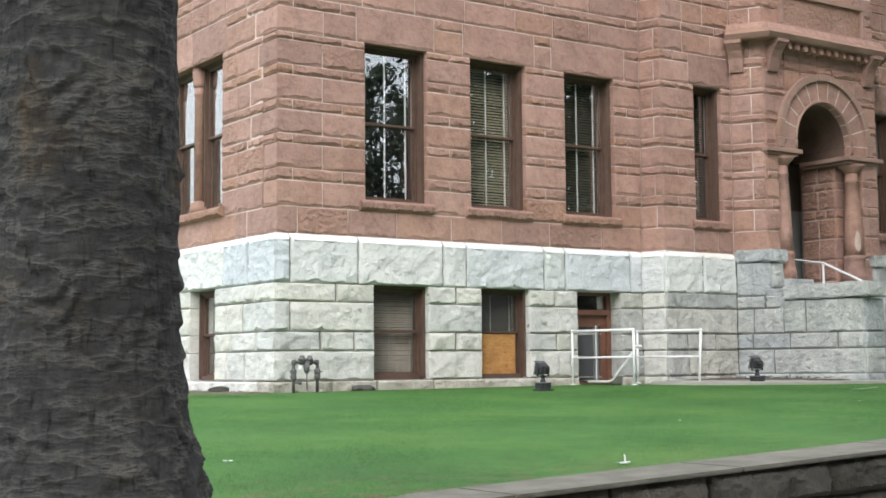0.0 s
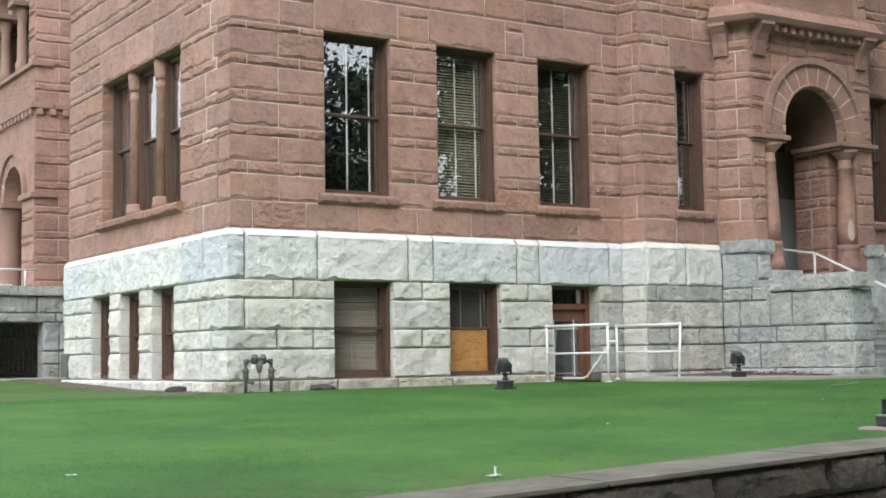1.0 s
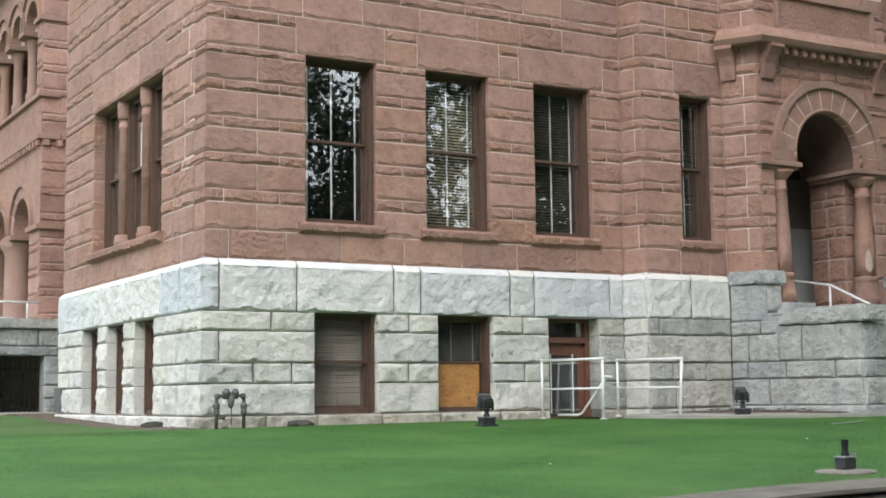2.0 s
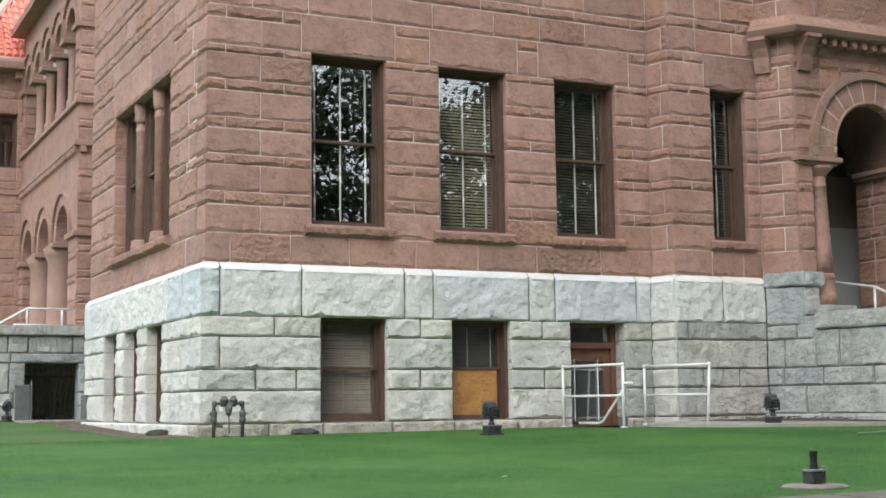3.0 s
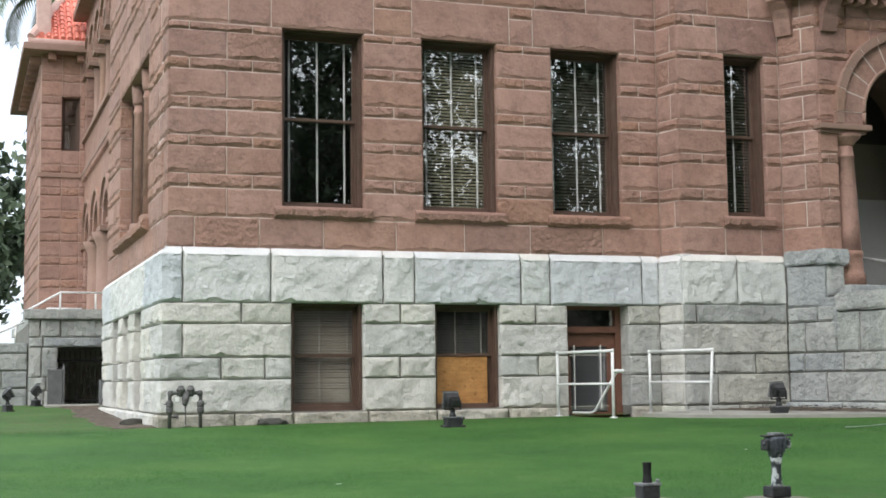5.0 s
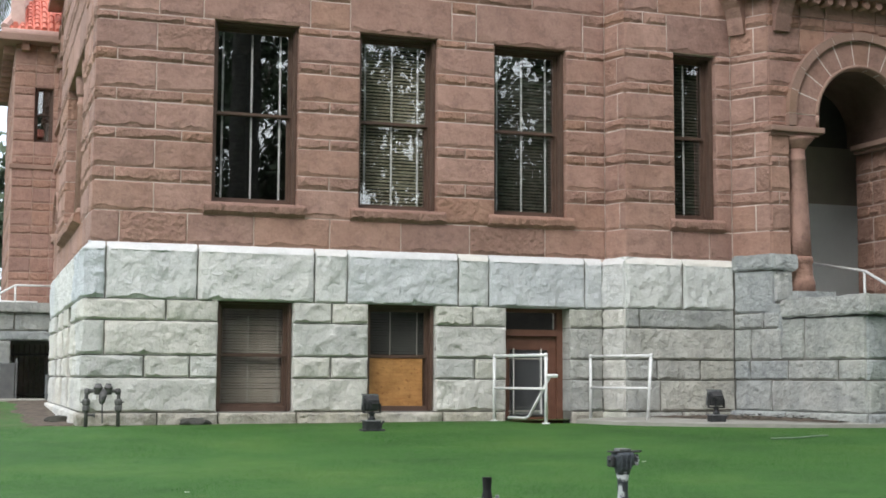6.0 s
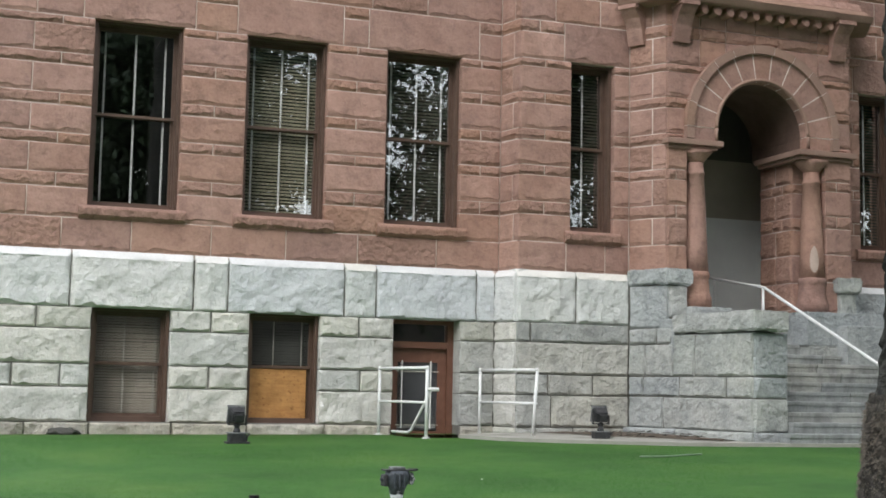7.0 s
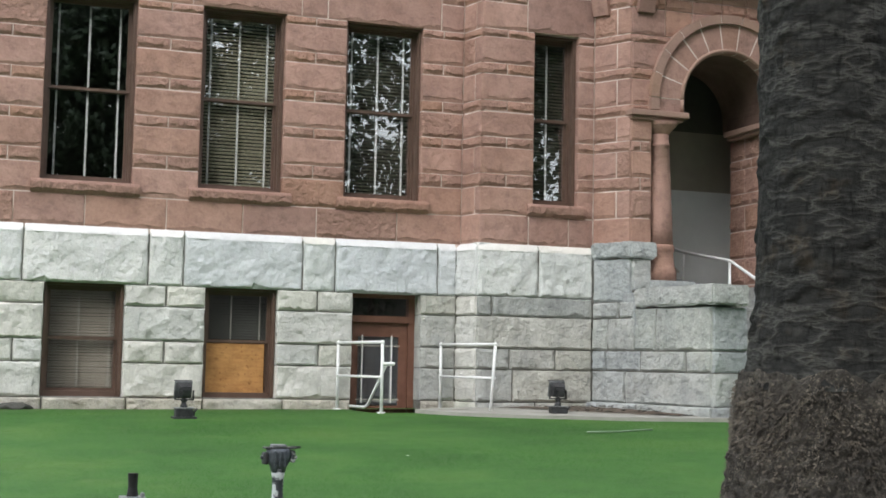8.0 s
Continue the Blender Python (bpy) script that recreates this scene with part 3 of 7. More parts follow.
def facade_red():
    wall, m = core_wall("wall_south", (X0, 16.5), (XR, 16.5), 2.3, ROOF_Z, [(sh(a), sh(b), 3.06, 5.53) for a, b in WINS], 0.5, MORTAR,
                        label="red sandstone wall in alternating thick and thin courses")
    for n, (z0, z1, thick) in enumerate(COURSES):
        if thick == 2:
            e = [8.93, 9.29, 10.17, 11.06, 12.11, 13.13, 14.15, 15.31, XR]
            lay_row(wall, [sh(v) for v in e], z0, z1, "smooth", rough_p=0.25, ends=quoin(z0))
            continue
        skip = [(sh(a), sh(b)) for a, b in WINS] if z1 <= 5.54 else []
        if z1 <= 5.54:
            if thick:
                e = [8.93, 9.72, 10.49, 11.64, 12.52, 13.65, 14.53, 15.64, XR]
            else:
                e = [8.93, 9.21, 10.07, 10.49, 11.64, 12.09, 12.52, 13.65, 14.08, 14.53, 15.64, 15.96, XR]
            lay_row(wall, [sh(v) for v in e], z0, z1, "smooth" if thick else "rough", skip=skip, rough_p=0.12, ends=quoin(z0))
        elif z1 <= 6.11:
            e = [8.93, 9.74, 10.33] if thick else [8.93, 9.22, 10.05, 10.33]
            lay_row(wall, [sh(v) for v in e], z0, z1, "smooth" if thick else "rough", ends=quoin(z0))
            for a, b in ((11.80, 12.37), (13.87, 14.24), (15.92, XR)):
                lay(wall, sh(a), sh(b), z0, z1, "smooth" if thick else "rough")
        else:
            e = [8.93]
            step = random.Random(n)
            e.append(9.6 if thick else 9.25)
            while e[-1] < XR - 1.2:
                e.append(e[-1] + (step.uniform(0.75, 1.1) if thick else step.uniform(0.7, 1.2)))
            e.append(XR)
            lay_row(wall, [sh(v) for v in e], z0, z1, "smooth" if thick else "rough", rough_p=0.15, ends=quoin(z0))
    for a, b in ((10.33, 11.80), (12.37, 13.87), (14.24, 15.92)):
        lay(wall, sh(a), sh(b), 5.53, 6.10, "smooth", name="lintel")
    upper_blocks(wall, XR - X0)
    return wall


def facade_granite():
    gx = 8.87
    g = lambda v: v - gx
    wall, m = core_wall("wall_base_south", (gx, 16.44), (16.22, 16.44), -0.7, 2.40, [(g(a), g(b), c, 1.725) for a, b, c in BASE], 0.5, MORTAR_DARK,
                        label="rock-faced grey granite basement wall with weathered top course")
    skip = [(g(a), g(b)) for a, b, c in BASE]
    rows = {
        "plinth": [8.83, 9.82, 10.61, 11.66, 12.65, 13.72, 14.66],
        0.26: [8.87, 10.60, 11.60, 12.66, 13.62, 14.69, 15.66, 16.19],
        0.71: [8.87, 9.64, 10.23, 10.60, 11.60, 12.13, 12.66, 13.62, 14.21, 14.69, 15.66, 16.22],
        1.00: [8.87, 9.13, 10.60, 11.60, 12.66, 13.62, 14.69, 15.66, 16.22],
        1.45: [8.87, 9.91, 10.60, 11.60, 12.14, 12.66, 13.62, 14.18, 14.69, 15.66, 16.22],
    }
    for z0, z1, what in GRAN:
        if what == "plinth":
            for n, (a, b) in enumerate(zip(rows["plinth"], rows["plinth"][1:])):
                ob = lay(wall, g(a), g(b), z0, z1, "plinth", 0.36 if n else 0.5, side=0 if n else 1)
                ob.location.y = -0.05
            ob = lay(wall, g(15.68), g(16.2), z0, z1, "plinth", 0.36)
        elif what == "table":
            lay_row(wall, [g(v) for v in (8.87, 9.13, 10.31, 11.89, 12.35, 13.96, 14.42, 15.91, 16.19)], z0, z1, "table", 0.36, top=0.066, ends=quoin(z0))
        else:
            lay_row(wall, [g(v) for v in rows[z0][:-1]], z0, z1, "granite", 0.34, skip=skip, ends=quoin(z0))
            lay(wall, g(15.66), g(16.19), z0, z1, "mid", 0.34)
    return wall


# ---- windows ----
def sash(parent, name, w, h, material, stile=0.038):
    bm = bmesh.new()
    box(bm, 0, stile, 0, 0.045, 0, h)
    box(bm, w - stile, w, 0, 0.045, 0, h)
    box(bm, stile, w - stile, 0.002, 0.043, 0, stile)
    box(bm, stile, w - stile, 0.002, 0.043, h - stile, h)
    return part(name, bm, material, parent)


def window(number, frame_m, s0, s1, z0, z1, recess=0.24, bars=(), blind=0.0, blind_mat=BLIND, plywood=False, label="", frame_mat=BROWN, casing=True, bar_w=0.013):
    """A sash window set back in its opening."""
    w, h = s1 - s0, z1 - z0
    t = thing("window_%d" % number, frame_m @ Matrix.Translation((s0, recess, z0)), label, "window", "sash windows", "structure")
    f = 0.05
    bm = bmesh.new()
    box(bm, -0.02, f, 0, 0.12, -0.02, h + 0.02)
    box(bm, w - f, w + 0.02, 0, 0.12, -0.02, h + 0.02)
    box(bm, f, w - f, 0.003, 0.12, h - f, h + 0.02)
    box(bm, f, w - f, -0.02, 0.12, -0.02, 0.055)
    # brick mould on the outer edge
    box(bm, w - 0.03, w + 0.02, -0.035, 0.0, 0, h)
    box(bm, -0.02, 0.03, -0.035, 0.0, 0, h)
    box(bm, 0.03, w - 0.03, -0.035, 0.003, h - 0.03, h + 0.02)
    part("window_frame", bm, frame_mat, t)
    bm = bmesh.new()
    for xa, xb in ((0.0, 0.028), (w - 0.028, w)) if casing else ():
        box(bm, xa, xb, -recess + 0.085, -0.036, 0.0, h)
        box(bm, xa - 0.012 if xa else 0.0, xb + 0.014 if not xa else w, -recess * 0.5 - 0.012, -recess * 0.5 + 0.012, 0.0, h)
    box(bm, 0.029, w - 0.029, -recess + 0.09 if casing else -0.06, -0.036, h - 0.025, h - 0.001)
    part("casing", bm, frame_mat, t)
    iw, mid = w - 2 * f, h * 0.50
    up = sash(t, "upper_sash", iw, h - f - mid, frame_mat)
    up.location = (f, 0.02, mid)
    lo = sash(t, "lower_sash", iw, mid - 0.055 + 0.03, frame_mat)
    lo.location = (f, 0.068, 0.055)
    for s, hh, nm in ((up, h - f - mid, "upper pane"), (lo, mid - 0.025, "lower pane")):
        if plywood and s is lo:
            part("plywood_board", boxed(-0.005, iw + 0.005 - 0.06, -0.03, -0.012, -0.02, hh - 0.04), PLY, s, "orange plywood board screwed over the lower sash")
            continue
        p = part("pane", boxed(0.034, iw - 0.034, 0.018, 0.022, 0.034, hh - 0.034), GLASS, s)
        p.visible_shadow = False
    for x in bars:
        part("bar", boxed(w * x - bar_w, w * x + bar_w, 0.122, 0.131, mid + 0.03 if plywood else 0.07, h - f - 0.03), BARWHITE if bar_w > 0.01 else BARGREY, t, "pale painted vertical bar")
    if blind:
        b = thing("window_blind", t.matrix_world @ Matrix.Translation((0, 0.17, 0)), "closed horizontal slat blind behind the glass", "blind")
        pitch = 0.048 if h > 2 else 0.037
        n = int((h - 0.15) * blind / pitch)
        bm = bmesh.new()
        v = [bm.verts.new(p) for p in ((f, 0.0, -0.0165), (w - f, 0.0, -0.0165), (w - f, 0.018, 0.0165), (f, 0.018, 0.0165), (f, 0.003, -0.0165), (w - f, 0.003, -0.0165), (w - f, 0.021, 0.0165), (f, 0.021, 0.0165))]
        for q in ((0, 1, 2, 3), (7, 6, 5, 4), (0, 4, 5, 1), (3, 2, 6, 7), (0, 3, 7, 4), (1, 5, 6, 2)):
            bm.faces.new([v[i] for i in q])
        me = mesh_of("slat", bm, blind_mat)
        for k in range(n):
            o = new("slat", me)
            o.parent = b
            o.location = (0, 0, h - 0.1 - k * pitch)
            o.rotation_euler = (random.uniform(-0.12, 0.12), random.uniform(-0.003, 0.003), 0)
        part("head_rail", boxed(f, w - f, -0.01, 0.04, h - 0.075, h - 0.045), blind_mat, b)
    return t


def sill(wall_m, s0, s1, z0, z1, proud=0.075, material=SAND_ROUGH):
    bm = bmesh.new()
    n, rn = max(10, int((s1 - s0) / 0.045)), random.Random(s0)
    seed = Vector((s0 * 3, z0, s1))
    rings = []
    for i in range(n + 1):
        x = s0 + (s1 - s0) * i / n
        end = i in (0, n)
        rag = 0.35 + 0.5 * noise.noise(seed + Vector((x * 5, 0, 0))) + 0.35 * noise.noise(seed + Vector((x * 17, 0, 0)))
        rag = min(1, max(0, rag)) * (0.3 if end else 1)
        p = proud * (0.86 if end else 1) + 0.008 * rn.uniform(-1, 1)
        prof = [(0.22, z0), (-0.012, z0), (-p * (0.55 - 0.3 * rag), z0 + 0.012 + 0.02 * rag), (-p, z0 + 0.03 + 0.055 * rag), (-p - 0.004, z1 - 0.05), (-p + 0.014, z1 - 0.026), (-0.01, z1), (0.22, z1)]
        rings.append([bm.verts.new((x, y, z)) for y, z in prof])
    for a, b in zip(rings, rings[1:]):
        for k in range(8):
            bm.faces.new((a[k], a[(k + 1) % 8], b[(k + 1) % 8], b[k]))
    bm.faces.new(rings[0])
    bm.faces.new(rings[-1][::-1])
    bmesh.ops.recalc_face_normals(bm, faces=bm.faces)
    ob = part("window_sill", bm, material)
    ob.matrix_world = wall_m
    return tagged(ob, "rough-edged red sandstone window sill below a tall window", "window sill", "sandstone sills", "structure")


def build_facade():
    facade_red()
    facade_granite()
    m, _ = seg_frame((0, 16.5), (1, 16.5))
    window(1, m, 10.49, 11.64, 3.06, 5.53, bars=(0.15, 0.50, 0.845), label="tall brown sash window with white bars and a dark room behind")
    window(2, m, 12.52, 13.65, 3.06, 5.53, bars=(0.15, 0.50, 0.845), blind=1.0, label="tall brown sash window with white bars and closed tan blind")
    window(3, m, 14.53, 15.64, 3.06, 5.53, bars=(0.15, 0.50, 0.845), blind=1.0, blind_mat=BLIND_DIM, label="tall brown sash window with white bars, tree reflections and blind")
    for a, b in ((10.37, 11.75), (12.39, 13.78), (14.42, 15.76)):
        sill(m, a, b, 2.875, 3.055)
    mg, _ = seg_frame((0, 16.44), (1, 16.44))
    window(4, mg, 10.60, 11.60, 0.28, 1.725, recess=0.2, bars=(0.46, 0.86), bar_w=0.009, blind=1.0, blind_mat=BLIND_GREY, label="low brown basement sash window with closed slat blind")
    window(5, mg, 12.66, 13.62, 0.28, 1.725, recess=0.2, bars=(0.42, 0.83), bar_w=0.009, plywood=True, blind=0.48, blind_mat=BLIND_DARK, label="low basement sash window boarded below with orange plywood")
    basement_door(mg)


def basement_door(mg):
    w, h = 15.66 - 14.69, 1.725 + 0.55
    t = thing("door_1", mg @ Matrix.Translation((14.69, 0.26, -0.55)), "stained wooden basement door with transom and a glazed upper half", "door", kind="structure")
    bm = bmesh.new()
    box(bm, -0.02, 0.06, 0, 0.14, 0, h + 0.02)
    box(bm, w - 0.08, w + 0.02, 0, 0.14, 0, h + 0.02)
    box(bm, 0.06, w - 0.08, 0.002, 0.14, h - 0.05, h + 0.02)
    box(bm, 0.06, w - 0.08, -0.02, 0.14, h - 0.39, h - 0.30)
    part("door_frame", bm, DOORWOOD, t)
    p = part("transom_pane", boxed(0.06, w - 0.08, 0.05, 0.056, h - 0.30, h - 0.05), GLASS, t)
    p.visible_shadow = False
    lw, lh = w - 0.14, h - 0.39
    leaf = part("door_leaf", bmesh.new(), DOORWOOD, t)
    bm = bmesh.new()
    st, sr = 0.085, 0.11
    box(bm, 0, st, 0, 0.045, 0, lh)
    box(bm, lw - sr, lw, 0, 0.045, 0, lh)
    box(bm, st, lw - sr, 0.002, 0.043, lh - 0.20, lh)
    box(bm, st, lw - sr, 0.002, 0.043, 0, 0.22)
    box(bm, st, lw - sr, 0.002, 0.043, 0.58, 0.72)
    box(bm, st, lw - sr, 0.015, 0.035, 0.22, 0.58)
    for a, b in ((st, st + 0.02), (lw - sr - 0.02, lw - sr)):
        box(bm, a, b, -0.006, 0.002, 0.72, lh - 0.20)
    bm.to_mesh(leaf.data)
    bm.free()
    leaf.location = (0.06, 0.05, 0)
    g = part("pane", boxed(st, lw - sr, 0.02, 0.026, 0.72, lh - 0.20), GLASS, leaf)
    g.visible_shadow = False
    bm = bmesh.new()
    n = 22
    for k in range(n):
        z = 0.73 + (lh - 0.20 - 0.73) * k / n
        q = [bm.verts.new(p) for p in ((st, 0.032, z), (lw - sr, 0.032, z), (lw - sr, 0.041, z + 0.046), (st, 0.041, z + 0.046))]
        bm.faces.new(q)
    bmesh.ops.solidify(bm, geom=bm.faces[:], thickness=0.002)
    part("door_blind", bm, BLIND_SLATE, leaf, "grey closed slat blind behind the glass")
    for x in (0.17, 0.60):
        part("bar", boxed(x - 0.009, x + 0.009, -0.012, -0.002, 0.76, lh - 0.18), BARWHITE, leaf, "white painted vertical bar")
    for z in (0.80, 1.55):
        part("bar", boxed(st, lw - sr, -0.008, 0.0, z, z + 0.012), BARGREY, leaf)
    part("door_knob", lathe([(0.012, 0), (0.012, 0.03), (0.028, 0.04), (0.028, 0.06), (0.01, 0.07)], 10), DARKMETAL, leaf).matrix_local = pose(0.06, 0, 0.68, 90)


# ---- the projecting bay beside the porch ----
def bay(name, p0, p1, p2, win, number):
    """A bay's side and front, in sandstone over granite."""
    for nm, a, b, w in ((name + "_side", p0, p1, None), (name + "_front", p1, p2, win)):
        fm, length = seg_frame(a, b)
        ops = [(w[0], w[1], 3.07, 5.52)] if w else []
        wall, m = core_wall("wall_" + nm, a, b, 2.3, ROOF_Z, ops, 0.45, MORTAR, label="red sandstone wall of the projecting bay")
        rn = random.Random(nm)
        for z0, z1, thick in COURSES:
            if w and z1 <= 5.54 and z0 > 2.5:
                e = [0, w[0], w[1], length] if thick else [0, w[0] * 0.48, w[0], w[1], length]
                lay_row(wall, e, z0, z1, "smooth" if thick else "rough", skip=[(w[0], w[1])], ends=0.4, rough_p=0.12)
            elif w and z1 <= 6.11 and z0 > 5.5:
                lay_row(wall, [0, w[0] - 0.12] if thick else [0, 0.3, w[0] - 0.12], z0, z1, "smooth" if thick else "rough", ends=0.4)
                if thick:
                    lay(wall, w[0] - 0.12, length, z0, 6.10, "smooth", name="lintel")
            elif length > 1:
                e = [0, length * rn.uniform(0.3, 0.5), length * rn.uniform(0.6, 0.8), length]
                lay_row(wall, e, z0, z1, "smooth" if thick else "rough", ends=0.4, rough_p=0.2)
            else:
                e = [0, length * rn.uniform(0.55, 0.75), length] if thick == 1 and rn.random() < 0.6 else [0, length]
                lay_row(wall, e, z0, z1, "smooth" if thick else "rough", rough_p=0.15)
        upper_blocks(wall, length)
        if w:
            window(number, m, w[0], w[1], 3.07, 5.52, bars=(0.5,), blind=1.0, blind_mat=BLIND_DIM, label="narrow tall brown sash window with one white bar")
            sill(m, w[0] - 0.1, w[1] + 0.12, 2.875, 3.06)


def granite_run(name, a, b, joints, kind="granite", z_low=-0.6, label="rock-faced grey granite basement wall", table=True):
    fm, length = seg_frame(a, b)
    wall, m = core_wall(name, a, b, z_low, 2.40, [], 0.45, MORTAR_DARK, label=label)
    for z0, z1, what in GRAN:
        e = [0.0] + [j for k in joints if abs(k - z0) < 0.011 for j in joints[k] if j < length - 0.1] + [length]
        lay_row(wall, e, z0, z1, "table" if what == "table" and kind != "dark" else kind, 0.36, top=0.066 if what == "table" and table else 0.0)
    return wall


def corner_joint(x, y, z0, z1, material):
    """Mortar in an inner corner of the wall."""
    tagged(part("trim", boxed(x - 0.05, x + 0.05, y + 0.006, y + 0.1, z0, z1), material), "mortar joint in the inner corner of the stone wall", "joint", kind="structure")


def build_bays():
    corner_joint(16.27, 16.5, 2.3, ROOF_Z, MORTAR)
    corner_joint(16.22, 16.44, -0.6, 2.35, MORTAR_DARK)
    corner_joint(18.13, 16.05, 2.3, ROOF_Z, MORTAR)
    corner_joint(18.11, 15.99, -0.6, 2.35, MORTAR_DARK)
    corner_joint(21.95, 16.05, 2.3, ROOF_Z, MORTAR)
    bay("bay_west", (16.27, 16.5), (16.38, 16.05), (18.13, 16.05), (0.81, 1.49), 6)
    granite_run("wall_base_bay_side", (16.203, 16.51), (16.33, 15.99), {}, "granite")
    granite_run("wall_base_bay", (16.33, 15.99), (18.10, 15.99), {0.06: (0.9, 1.3), 0.26: (0.55,), 0.71: (0.5, 1.2), 1.0: (), 1.45: (0.22,), 1.72: (0.93,)}, "mid")
    # the matching bay on the far side of the porch, and the wall beyond it
    bay("bay_east", (21.60, 15.5), (21.95, 16.05), (23.65, 16.05), (0.25, 0.93), 7)
    granite_run("wall_base_bay_east", (21.75, 15.99), (23.7, 15.99), {0.26: (0.8,), 1.0: (1.2,), 1.72: (0.9,)}, "dark")
    wall, m = core_wall("wall_east", (23.65, 16.05), (31.0, 16.5), -0.6, ROOF_Z, [], 0.5, MORTAR, label="red sandstone wall running on past the entrance")
    for z0, z1, thick in COURSES:
        e = [0.0]
        while e[-1] < 6.3:
            e.append(e[-1] + random.uniform(0.7, 1.1))
        lay_row(wall, e + [7.36], z0, z1, "smooth" if thick else "rough")
    for z0, z1, what in GRAN:
        lay_row(wall, [0, 1.1, 2.0, 3.3, 4.4, 5.5, 6.5, 7.36], z0, z1, "dark", 0.36, top=0.0)


# ---- the entrance porch ----
AX, AZ, AR = 20.03, 4.62, 0.755
PY = 15.50


def arch_wall(name, cx, cz, r_in, r_out, x0, x1, z0, z1, y0, y1, material, steps=24):
    """A slab from x0 to x1 with a round-headed opening of radius r_out, cut from z0 up."""
    bm = bmesh.new()
    box(bm, x0, cx - r_out, y0, y1, z0, z1)
    box(bm, cx + r_out, x1, y0, y1, z0, z1)
    arc = [(cx - r_out * math.cos(k * math.pi / steps), cz + r_out * math.sin(k * math.pi / steps)) for k in range(steps + 1)]
    for (xa, za), (xb, zb) in zip(arc, arc[1:]):
        f = [bm.verts.new((x, y0, z)) for x, z in ((xa, za), (xb, zb), (xb, z1), (xa, z1))]
        g = [bm.verts.new((x, y1, z)) for x, z in ((xa, za), (xb, zb), (xb, z1), (xa, z1))]
        bm.faces.new(f)
        bm.faces.new(g[::-1])
        bm.faces.new((f[0], g[0], g[1], f[1]))
        bm.faces.new((f[2], g[2], g[3], f[3]))
    return part(name, bm, material)


def voussoir(r0, r1, a0, a1, y0, y1, gap=0.010, n=3):
    bm = bmesh.new()
    f, g = [], []
    da = gap / ((r0 + r1) / 2)
    for k in range(n + 1):
        a = a0 + da + (a1 - a0 - 2 * da) * k / n
        for r in (r0, r1):
            f.append(bm.verts.new((-r * math.cos(a), y0, r * math.sin(a))))
            g.append(bm.verts.new((-r * math.cos(a), y1, r * math.sin(a))))
    for k in range(n):
        i = 2 * k
        bm.faces.new((f[i], f[i + 1], f[i + 3], f[i + 2]))
        bm.faces.new((g[i], g[i + 2], g[i + 3], g[i + 1]))
        bm.faces.new((f[i], f[i + 2], g[i + 2], g[i]))
        bm.faces.new((f[i + 1], g[i + 1], g[i + 3], f[i + 3]))
    bm.faces.new((f[0], g[0], g[1], f[1]))
    bm.faces.new((f[-2], f[-1], g[-1], g[-2]))
    bmesh.ops.recalc_face_normals(bm, faces=bm.faces)
    return bm


def ring_arch(parent, cx, cz, y, r_in, r_mid, r_out, nv, material=SAND, proud=0.02, depth=0.5, stilt=0.0):
    """Voussoirs with a hood mould."""
    for k in range(nv):
        o = part("voussoir", voussoir(r_in, r_mid, math.pi * k / nv, math.pi * (k + 1) / nv, -proud, depth), material, parent)
        o.location = (cx, y, cz)
    o = part("mortar_ring", voussoir(r_in + 0.004, r_out - 0.004, 0, math.pi, -proud + 0.004, depth - 0.01, 0.0, 24), MORTAR_PALE, parent)
    o.location = (cx, y, cz)
    nh = nv
    for k in range(nh):
        o = part("hood_stone", voussoir(r_mid + 0.004, r_out, math.pi * k / nh, math.pi * (k + 1) / nh, -proud - 0.06, 0.2, 0.005, 4), SAND_CREAM, parent)
        o.location = (cx, y, cz)
    o = part("mortar_ring", voussoir(r_mid + 0.008, r_out - 0.012, 0, math.pi, -proud - 0.054, 0.1, 0.0, 24), MORTAR_PALE, parent)
    o.location = (cx, y, cz)
    if stilt:
        for s in (-1, 1):
            for a, b, p, nm, mt in ((r_in, r_mid, proud, "voussoir", material), (r_mid + 0.004, r_out, proud + 0.06, "hood_stone", SAND_CREAM)):
                x0, x1 = sorted((cx + s * a, cx + s * b))
                part(nm, boxed(x0, x1, y - p, y + (depth if nm == "voussoir" else 0.2), cz - stilt, cz - 0.004), mt, parent)


def column(x, y, z0, z1, r, label):
    t = thing("column", (x, y, z0), label, "column", "entrance columns")
    h = z1 - z0
    part("column_base", lathe([(r * 2.25, 0), (r * 2.25, 0.14), (r * 2.12, 0.18), (r * 1.95, 0.26), (r * 1.86, 0.40), (r * 1.9, 0.42), (r * 2.0, 0.44), (r * 2.0, 0.50), (r * 1.86, 0.52)], 28), SAND, t, smooth=True)
    part("shaft", lathe([(r * 1.82, 0.52), (r * 1.68, h * 0.4), (r * 1.48, h * 0.65), (r * 1.22, h - 0.2), (r * 1.34, h - 0.19), (r * 1.34, h - 0.15), (r * 1.18, h - 0.14), (r * 1.15, h)], 28), SAND, t, smooth=True)
    return t


